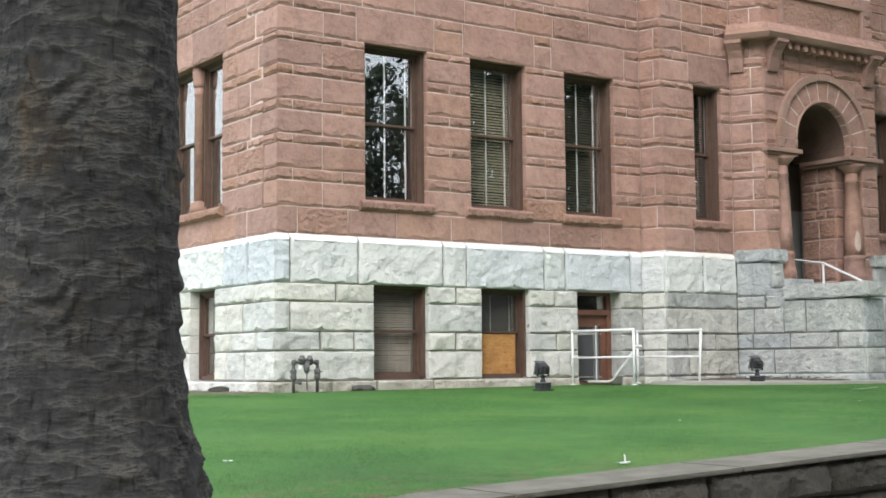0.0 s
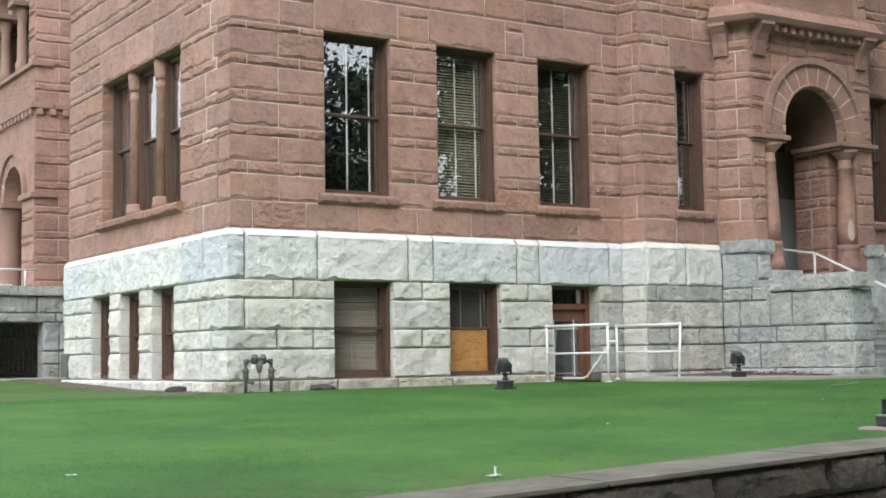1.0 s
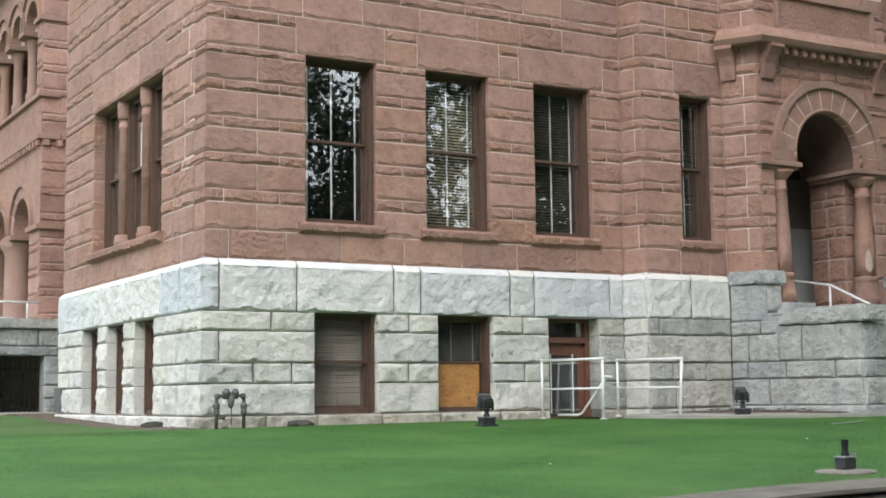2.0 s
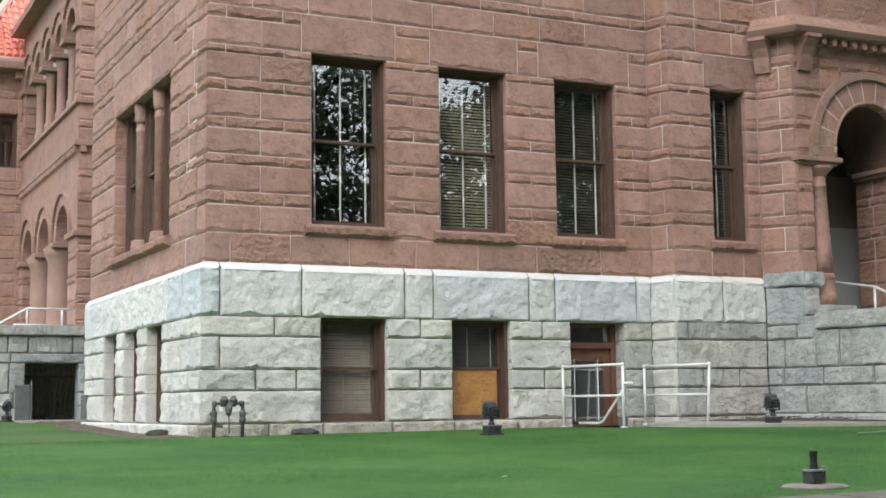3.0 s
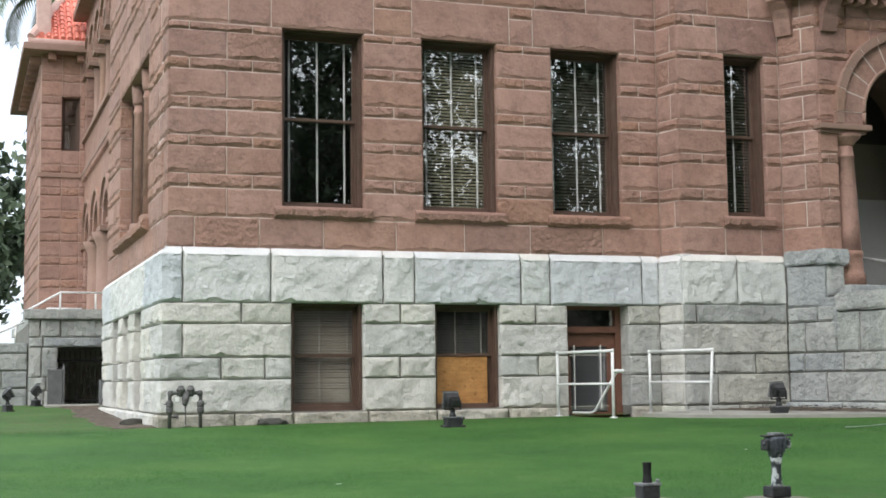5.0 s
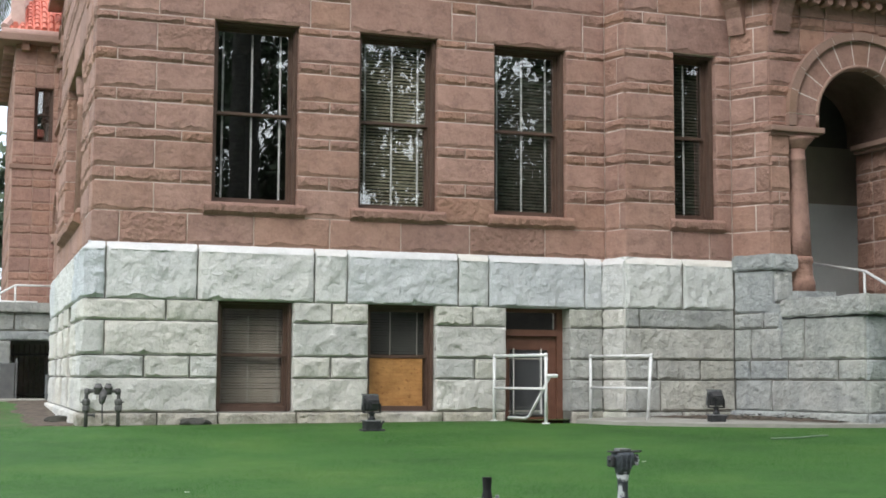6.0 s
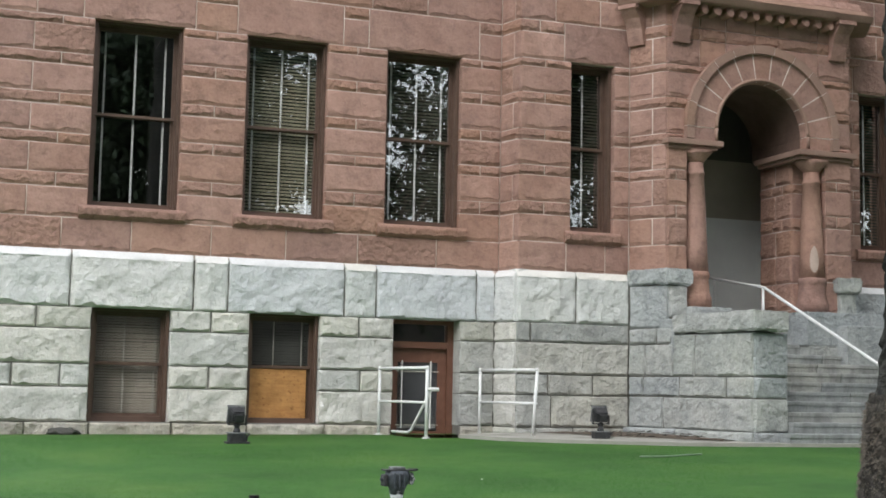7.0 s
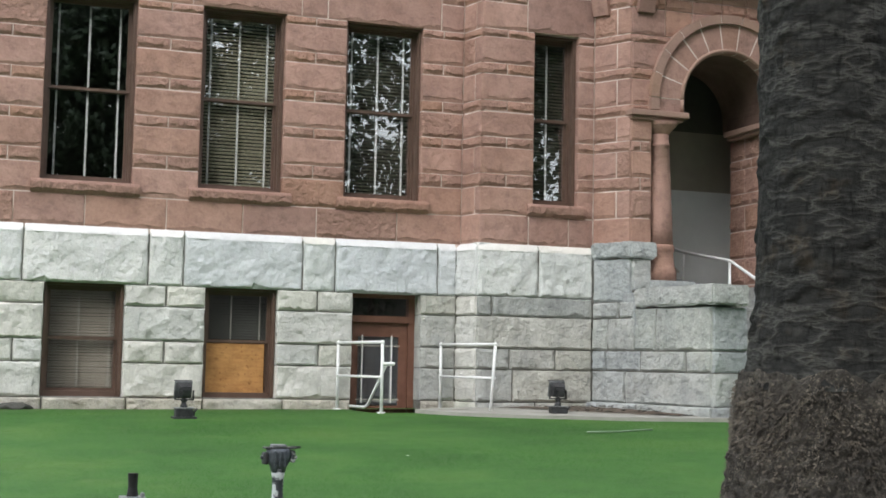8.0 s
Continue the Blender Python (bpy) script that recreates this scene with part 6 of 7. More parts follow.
def build_street_wall():
    z = lambda x: -0.25 + 0.036 * (min(x, 8.5) - 4.3) + 0.012 * (max(x, 8.5) - 8.5) if x > 0 else -0.25 + 0.036 * -4.3 + 0.012 * x
    x0, x1 = -12.0, 30.0
    t = thing("street_wall", (0, 0, 0), "low dark rock-faced retaining wall with a smooth concrete coping", "retaining wall", kind="structure")
    bm = bmesh.new()
    box(bm, x0, x1, 4.68, 5.05, -1.3, -0.3)
    bmesh.ops.subdivide_edges(bm, edges=[e for e in bm.edges if abs(e.verts[0].co.x - e.verts[1].co.x) > 1], cuts=40)
    for v in bm.verts:
        if v.co.z > -0.5:
            v.co.z = z(v.co.x) - 0.031
    part("wall_core", bm, MORTAR_DARK, t)
    x = x0
    k = 0
    while x < x1 - 0.01:
        w = 1.8
        bm = bmesh.new()
        box(bm, x + 0.004, x + w - 0.004, 4.55, 5.14, 0, 0.03)
        bmesh.ops.subdivide_edges(bm, edges=[e for e in bm.edges if abs(e.verts[0].co.x - e.verts[1].co.x) > 1], cuts=8)
        for v in bm.verts:
            v.co.z += z(v.co.x) - 0.03
            v.co.y += 0.008 * noise.noise(v.co * 2.0)
        bmesh.ops.bevel(bm, geom=[e for e in bm.edges if e.is_manifold and e.calc_face_angle() > 1.0], offset=0.009, segments=2, affect="EDGES")
        part("coping", bm, COPING, t, "smooth worn concrete coping")
        x += w
    rn = random.Random(9)
    for row in range(3):
        xx = -2.0
        while xx < 16.0:
            w = rn.uniform(0.55, 1.15)
            o = new("stone", block_mesh(w, (0.24, 0.26, 0.22)[row], 0.25, "wallstone", rn.randrange(4)))
            o.parent = t
            o.location = (xx, 4.62 + rn.uniform(-0.03, 0.02), z(xx) - 0.032 - (0.24, 0.50, 0.72)[row])
            o.rotation_euler = (0, -math.atan2(z(xx + w) - z(xx), w), 0)
            xx += w


def build_grass():
    """Blades of the mown lawn, thickest where the camera passes nearest."""
    rng = np.random.default_rng(5)
    n = 220000
    y = 5.05 + (rng.random(n) ** 1.5) * 11.4
    x = -1.0 + rng.random(n) * 24.0
    keep = ~((y > 16.33) & (x > 8.8))
    keep &= ~((x > 15.2) & (y > np.interp(x, (15.2, 15.55, 16.3, 17.4, 19.3, 24.0), (15.2, 14.55, 14.0, 13.55, 13.1, 12.8)))) & ~((x > 14.48) & (y > 15.12))
    x, y = x[keep], y[keep]
    n = len(x)
    z = np.array([lawn_z(a, b) for a, b in zip(x, y)]) - 0.004
    ang = (rng.random(n) - 0.5) * 2.6
    h = 0.008 + 0.008 * rng.random(n)
    w = 0.002 + 0.002 * rng.random(n)
    lean = 0.02 * (rng.random((n, 2)) - 0.5)
    v = np.empty((n, 3, 3))
    v[:, 0] = np.stack([x - w * np.cos(ang), y - w * np.sin(ang), z], 1)
    v[:, 1] = np.stack([x + w * np.cos(ang), y + w * np.sin(ang), z], 1)
    v[:, 2] = np.stack([x + lean[:, 0], y + lean[:, 1], z + h], 1)
    me = bpy.data.meshes.new("grass")
    me.from_pydata(v.reshape(-1, 3), [], np.arange(n * 3).reshape(n, 3))
    me.materials.append(BLADES)
    # the blades take the light as the whole sward does
    me.polygons.foreach_set("use_smooth", [True] * n)
    up = np.zeros((n * 3, 3))
    up[:, 2] = 1.0
    up[:, :2] = 0.25 * (rng.random((n * 3, 2)) - 0.5)
    me.normals_split_custom_set_from_vertices(up / np.linalg.norm(up, axis=1)[:, None])
    tagged(new("grass", me), "short green mown grass blades", "grass", kind="stuff")


# ---- palms and trees ----
def palm(x, y, z0, radii, label, top, root_z=None, bark=PALMBARK):
    """A palm: ringed trunk, root mass, crown of fronds. radii: (height above the foot, radius)."""
    t = thing("palm_tree", (x, y, z0), label, "palm tree", "palms by the street")
    hs = [r[0] for r in radii]

    def rad(h):
        return float(np.interp(h, hs, [r[1] for r in radii]))

    def trunk(h0, h1, dz, seg, amp_ring, amp_rough, scale, seed):
        bm = bmesh.new()
        n = int((h1 - h0) / dz)
        rings = []
        for j in range(n + 1):
            h = h0 + (h1 - h0) * j / n
            row = []
            for k in range(seg):
                a = k * math.tau / seg
                p = Vector((math.cos(a), math.sin(a), 0))
                # crescent leaf scars in slanting, overlapping rows
                wob = noise.noise(Vector((p.x * 2.1 + seed, p.y * 2.1, h * 2.6)))
                fine = noise.noise(Vector((p.x * 6 + seed, p.y * 6, h * 7)))
                ph = h / 0.135 + 0.55 * abs(math.sin(2.5 * a + 3.0 * wob)) + 1.1 * wob + 0.22 * fine + 0.16 * a
                if k > seg * 0.5:
                    ph = h / 0.135 + 0.55 * abs(math.sin(2.5 * a + 3.0 * wob)) + 1.1 * wob + 0.22 * fine + 0.16 * (math.tau - a)
                saw = ph - math.floor(ph)
                cell = noise.noise(Vector((p.x * 2.5 + seed, p.y * 2.5, h * 4.0)))
                lip = min(1.0, saw / 0.16) * (1 - saw) ** 1.4
                d = amp_ring * 1.7 * lip * max(0.0, 0.45 + 2.0 * cell) + amp_rough * (1.0 if amp_ring else min(1.0, 0.25 + (h1 - h) / 0.35)) * (noise.fractal(Vector((p.x * scale, p.y * scale, h * scale * (0.9 if amp_ring else 1.9) + seed)), 1.0, 2.0, 5))
                zz = h
                if not amp_ring:
                    # the root mass ends in an uneven upper edge
                    up = max(0.0, 1 - (h1 - h) / 0.3)
                    d += 0.045 * up - 0.025
                    zz += up * (0.04 * noise.noise(Vector((p.x * 2.2, p.y * 2.2, 4))) + 0.045 * noise.noise(Vector((p.x * 8, p.y * 8, 2))))
                r = rad(h) + d
                row.append(bm.verts.new((r * p.x, r * p.y, zz)))
            rings.append(row)
        for a, b in zip(rings, rings[1:]):
            for k in range(seg):
                bm.faces.new((a[k], a[(k + 1) % seg], b[(k + 1) % seg], b[k]))
        bm.faces.new(rings[-1])
        return bm

    low = root_z if root_z else 0.0
    if root_z:
        part("root_mass", trunk(-0.1, root_z + 0.04, 0.015, 230, 0.0, 0.032, 13.0, 3.0), PALMROOT, t, "knobbly grey-brown root mass at the foot", smooth=True)
        # short dead rootlets bristle all over it
        rn = random.Random(12)
        bm = bmesh.new()
        for k in range(15000):
            a, h = rn.uniform(0, math.tau), rn.triangular(0.0, root_z + 0.02, root_z - 0.1)
            if noise.noise(Vector((math.cos(a) * 2.6, math.sin(a) * 2.6, h * 3.4))) + 0.35 * h / root_z < rn.uniform(-0.05, 0.6):
                continue
            r = rad(h) - 0.022 + 0.045 * max(0.0, 1 - (root_z - h) / 0.3)
            n = Vector((math.cos(a), math.sin(a), 0))
            side = Vector((-n.y, n.x, 0))
            d = (n + side * rn.uniform(-0.9, 0.9) + Vector((0, 0, rn.uniform(-1.3, 0.5)))).normalized()
            p, ln, q = n * r + Vector((0, 0, h)), rn.uniform(0.014, 0.032), rn.uniform(0.002, 0.0042)
            t3 = [bm.verts.new(p + side * q), bm.verts.new(p - side * q), bm.verts.new(p + Vector((0, 0, 2 * q))), bm.verts.new(p + d * ln)]
            for f in ((0, 1, 3), (1, 2, 3), (2, 0, 3)):
                bm.faces.new([t3[i] for i in f])
        tagged(part("root_fringe", bm, ROOTLET, t, "pale dry rootlets on the root mass"), kind="stuff")
    part("trunk", trunk(low - 0.03 if root_z else 0.0, 3.9, 0.013, 210, 0.013, 0.010, 8.0, 7.0 + x), bark, t, smooth=True)
    part("trunk_upper", trunk(3.88, top, 0.06, 48, 0.03, 0.02, 4.0, 2.0), bark, t, smooth=True)
    rn = random.Random(int(x * 10))
    bm = bmesh.new()
    for k in range(110):
        az, el, ln = rn.uniform(0, math.tau), rn.uniform(-0.7, 1.2), rn.uniform(2.6, 3.9)
        pts = []
        for j in range(9):
            u = j / 8
            e = el - 1.3 * u * u
            prev = pts[-1] if pts else Vector((0.2 * math.cos(az), 0.2 * math.sin(az), top))
            pts.append(prev + Vector((math.cos(az) * math.cos(e), math.sin(az) * math.cos(e), math.sin(e))) * ln / 8 if pts else prev)
        side = Vector((-math.sin(az), math.cos(az), 0))
        for j in range(1, 9):
            for sgn in (-1, 1):
                for q in range(3):
                    p = pts[j - 1].lerp(pts[j], q / 3)
                    d = (pts[j] - pts[j - 1]).normalized()
                    tip = p + (side * sgn * 0.45 + d * 0.35 + Vector((0, 0, -0.18))) * (1.15 - 0.6 * j / 8)
                    bm.faces.new([bm.verts.new(v) for v in (p, p + d * 0.05, tip)])
    part("crown", bm, FROND, t)
    return t


def leaf_crown(rn, centre, size, n_clump, n_leaf, leaf):
    """Leaf quads in uneven clumps with gaps between them."""
    vs, fs = [], []
    for c in range(n_clump):
        while True:
            p = np.array([rn.uniform(-1, 1) for _ in range(3)])
            if 0.25 < (p ** 2).sum() < 1:
                break
        cc = np.array(centre) + p * np.array(size)
        s = rn.uniform(0.45, 1.15)
        for k in range(n_leaf):
            o = cc + np.array([rn.gauss(0, 0.45) for _ in range(3)]) * s
            a, b = np.array([rn.gauss(0, 1) for _ in range(3)]), np.array([rn.gauss(0, 1) for _ in range(3)])
            a /= np.linalg.norm(a)
            b -= a * (a @ b)
            b /= np.linalg.norm(b)
            l = leaf * rn.uniform(0.7, 1.3)
            i = len(vs)
            vs += [tuple(o - a * l), tuple(o + b * l * 0.5), tuple(o + a * l), tuple(o - b * l * 0.5)]
            fs.append((i, i + 1, i + 2, i + 3))
    me = bpy.data.meshes.new("crown")
    me.from_pydata(vs, [], fs)
    return me


def tree(x, y, z0, h, spread, seed, label, material=LEAF, leaf=0.16, clumps=120, per=70, group="street trees"):
    rn = random.Random(seed)
    t = thing("tree", (x, y, z0), label, "tree", group)
    fork = h * 0.32
    bm = bmesh.new()
    tube(bm, [(0, 0, -0.1), (0.05, 0, 0.3), (0.05, 0.05, fork * 0.6), (0.1, 0.0, fork)], [0.36, 0.27, 0.22, 0.2], 12)
    part("trunk", bm, BARK, t, smooth=True)
    for k in range(8):
        az = k * math.tau / 8 + rn.uniform(-0.3, 0.3)
        out, up = spread * rn.uniform(0.45, 0.85), h * rn.uniform(0.5, 0.9)
        pts = [(0.1, 0, fork * rn.uniform(0.8, 1.0)), (out * 0.35 * math.cos(az), out * 0.35 * math.sin(az), fork + (up - fork) * 0.45), (out * math.cos(az), out * math.sin(az), up)]
        part("limb", tube(bmesh.new(), pts, [0.13, 0.08, 0.025], 7), BARK, t, smooth=True)
    me = leaf_crown(rn, (0, 0, h * 0.66), (spread, spread, h * 0.36), clumps, per, leaf)
    me.materials.append(material)
    o = new("crown", me)
    o.parent = t
    return t


def build_trees():
    palm(1.325, 3.42, -0.93, [(0, 0.60), (0.7, 0.49), (0.95, 0.43), (1.2, 0.37), (1.5, 0.332), (2.6, 0.316), (5, 0.308), (12, 0.27)], "thick ringed palm trunk, dark grey-brown, beside the sidewalk", 12.0)
    # this trunk's shade is in its bark colour
    palm(13.42, 3.72, -0.70, [(-0.1, 0.66), (0.3, 0.62), (0.75, 0.57), (1.15, 0.505), (1.36, 0.46), (1.5, 0.42), (1.8, 0.375), (2.3, 0.36), (4.0, 0.35), (12, 0.29)], "thick palm trunk, shade put into its dark bark, with a knobbly flared root mass", 12.5, root_z=1.42, bark=PALMBARK_SHADED)
    first = tree(-4, -13.5, -1.3, 18.0, 5.6, 30, "broad leafy tree across the road, with unseen copies added for shade", clumps=430, per=66, leaf=0.16)
    for k, (x, y) in enumerate(((3.5, -14.5), (10.5, -13.2), (16.5, -14.6), (-12, -14.5))):
        copy_thing(first, pose(x, y, -1.3, 0, 0, 67 * (k + 1)))
    thin = tree(24.0, -13.4, -1.3, 14.5, 5.0, 34, "lighter street tree with open gaps in its crown", clumps=240, per=58, leaf=0.15)
    for k, (x, y) in enumerate(((31.5, -14.8), (39, -13.5), (47, -15), (56, -14))):
        copy_thing(thin, pose(x, y, -1.3, 0, 0, 71 * (k + 1)))
    tree(6.7, 52.0, 0.0, 9.7, 2.3, 71, "dark leafy tree far behind the building", LEAF_FAR, 0.22, 105, 60, "distant trees")
    tree(2.5, 60.0, 0.0, 9.5, 3.5, 72, "dark leafy tree far behind the building", LEAF_FAR, 0.3, 120, 60, "distant trees")
    # two unseen copies on the near side, added to shade the entrance end
    for k, (x, y) in enumerate(((24.5, 7.0), (33.5, 6.0))):
        copy_thing(first, pose(x, y, -0.4, 0, 0, 140 + 80 * k))
    # unseen plain wall closing the street's far side, added to darken low window reflections
    tagged(part("wall_across_street", boxed(-40, 90, -31, -30, -1.5, 6.5), WALLSTONE), "plain dull wall closing the far side of the street", "wall", kind="structure")
    # far palms seen over the roof
    far_palm(9.4, 50.0, 15.6, 8)
    far_palm(12.4, 60.0, 19.2, 9)


def far_palm(x, y, h, seed):
    t = thing("palm_tree", (x, y, 0.0), "distant palm with drooping green fronds above the roof", "palm tree", "distant trees")
    part("trunk", tube(bmesh.new(), [(0, 0, -0.1), (0.1, 0, h / 2), (0, 0, h)], [0.35, 0.28, 0.25], 10), BARK, t)
    rn = random.Random(seed)
    bm = bmesh.new()
    for k in range(60):
        az, el = rn.uniform(0, math.tau), rn.uniform(-0.3, 1.2)
        p = Vector((0, 0, h - 0.1))
        for j in range(8):
            e = el - j * 0.22
            d = Vector((math.cos(az) * math.cos(e), math.sin(az) * math.cos(e), math.sin(e)))
            q = p + d * 0.38
            side = Vector((-math.sin(az), math.cos(az), 0))
            for sgn in (-1, 1):
                for w in (0.0, 0.33, 0.67):
                    b = p.lerp(q, w)
                    bm.faces.new([bm.verts.new(v) for v in (b, b + d * 0.10, b + side * sgn * 0.4 + d * 0.25 + Vector((0, 0, -0.25)))])
            p = q
    part("crown", bm, FROND, t)


# ---- small things on the lawn and by the walls ----
def barrier_rail(ax, ay, bx, by, label, brace):
    d = Vector((bx - ax, by - ay, 0))
    z = lawn_z(ax, ay) + 0.03
    t = thing("guard_rail", (ax, ay, z), label, "railing", "guard rails by the basement door")
    top, mid = 0.875, 0.43
    part("top_rail", tube(bmesh.new(), [(0, 0, top), tuple(d + Vector((0, 0, top)))], 0.021), WHITE, t, smooth=True)
    part("middle_rail", tube(bmesh.new(), [(0, 0, mid), tuple(d + Vector((0, 0, mid)))], 0.018), WHITE, t, smooth=True)
    for p in (Vector((0, 0, 0)), d):
        foot = p + Vector((0 if brace or p.length < 0.1 else -0.06, 0, -0.03))
        part("post", tube(bmesh.new(), [tuple(foot), tuple(p + Vector((0, 0, top)))], 0.021), WHITE, t, smooth=True)
        part("elbow", lathe([(0.01, -0.029), (0.023, -0.018), (0.027, 0.0), (0.023, 0.018), (0.01, 0.029)], 12, p.x, p.y), WHITE, t, smooth=True).location = (0, 0, top)
        part("base_flange", lathe([(0.055, -0.032), (0.055, -0.015), (0.03, -0.01)], 12, p.x, p.y), WHITE, t)
    if brace:
        e = d.normalized()
        part("sloping_handrail", tube(bmesh.new(), [tuple(d + Vector((0.05, 0, 0.58))), tuple(d * 0.62 + Vector((0.05, 0, 0.06))), tuple(d * 0.55 + Vector((0.05, 0, 0.03))), tuple(d * 0.22 + Vector((0.05, 0, 0.03)))], 0.019), WHITE, t, smooth=True)
        part("latch", tube(bmesh.new(), [tuple(d + Vector((0, 0, 0.6))), tuple(d + Vector((0.16, 0, 0.6)))], 0.026), WHITE, t, "short white pipe stub")
    return t


def flood_light(x, y, rz, tilt, label, s=1.0):
    t = thing("flood_light", pose(x, y, lawn_z(x, y), 0, 0, rz), label, "flood light", "lawn flood lights")
    part("base_plate", boxed(-0.16 * s, 0.17 * s, -0.10 * s, 0.10 * s, -0.02, 0.035 * s, 0.008), DARKMETAL, t)
    part("junction_box", boxed(-0.12 * s, 0.12 * s, -0.085 * s, 0.085 * s, 0.03 * s, 0.145 * s, 0.014), DARKMETAL, t)
    part("cover_plate", boxed(-0.135 * s, 0.135 * s, -0.095 * s, 0.095 * s, 0.143 * s, 0.16 * s, 0.005), LAMPGREY, t, "pale weathered cover plate")
    part("conduit", tube(bmesh.new(), [(0.13 * s, 0, -0.02), (0.15 * s, 0, 0.10 * s), (0.19 * s, 0, 0.145 * s)], 0.016 * s, 8), DARKMETAL, t, smooth=True)
    part("knuckle", lathe([(0.05, 0.155), (0.055, 0.17), (0.045, 0.20), (0.036, 0.21), (0.036, 0.24), (0.05, 0.25), (0.05, 0.275), (0.02, 0.29)], 14), DARKMETAL, t, smooth=True).scale = (s, s, s)
    bm = bmesh.new()
    for sx in (-1, 1):
        box(bm, sx * 0.128 * s - 0.008, sx * 0.128 * s + 0.008, -0.016, 0.016, 0.262 * s, 0.40 * s)
    box(bm, -0.128 * s, 0.128 * s, -0.016, 0.016, 0.258 * s, 0.276 * s)
    part("yoke", bm, DARKMETAL, t)
    head = part("lamp_head", bmesh.new(), DARKMETAL, t)
    bm = bmesh.new()
    a = [bm.verts.new(p) for p in ((-0.085, -0.085, -0.07), (0.085, -0.085, -0.07), (0.085, -0.085, 0.075), (-0.085, -0.085, 0.075))]
    b = [bm.verts.new(p) for p in ((-0.118, 0.08, -0.112), (0.118, 0.08, -0.112), (0.118, 0.08, 0.112), (-0.118, 0.08, 0.112))]
    bm.faces.new(a)
    bm.faces.new(b[::-1])
    for k in range(4):
        bm.faces.new((a[k], b[k], b[(k + 1) % 4], a[(k + 1) % 4]))
    bmesh.ops.recalc_face_normals(bm, faces=bm.faces)
    bmesh.ops.bevel(bm, geom=bm.edges, offset=0.016, segments=2, affect="EDGES")
    bm.to_mesh(head.data)
    bm.free()
    head.matrix_local = Matrix.Translation((0, 0, 0.385 * s)) @ pose(0, 0, 0, tilt) @ Matrix.Diagonal((s, s, s, 1))
    part("rim", boxed(-0.126, 0.126, 0.076, 0.098, -0.12, 0.12, 0.008), LAMPGREY, head)
    part("lens", boxed(-0.105, 0.105, 0.096, 0.103, -0.098, 0.098), GLASS, head)
    part("visor", boxed(-0.126, 0.126, 0.09, 0.15, 0.112, 0.12, 0.003), DARKMETAL, head)
    part("ballast_box", boxed(-0.055, 0.055, -0.125, -0.08, -0.05, 0.05, 0.01), DARKMETAL, head)
    for k in range(5):
        part("cooling_fin", boxed(-0.078, 0.078, -0.102, -0.08, -0.06 + k * 0.029, -0.053 + k * 0.029), DARKMETAL, head)
    return t


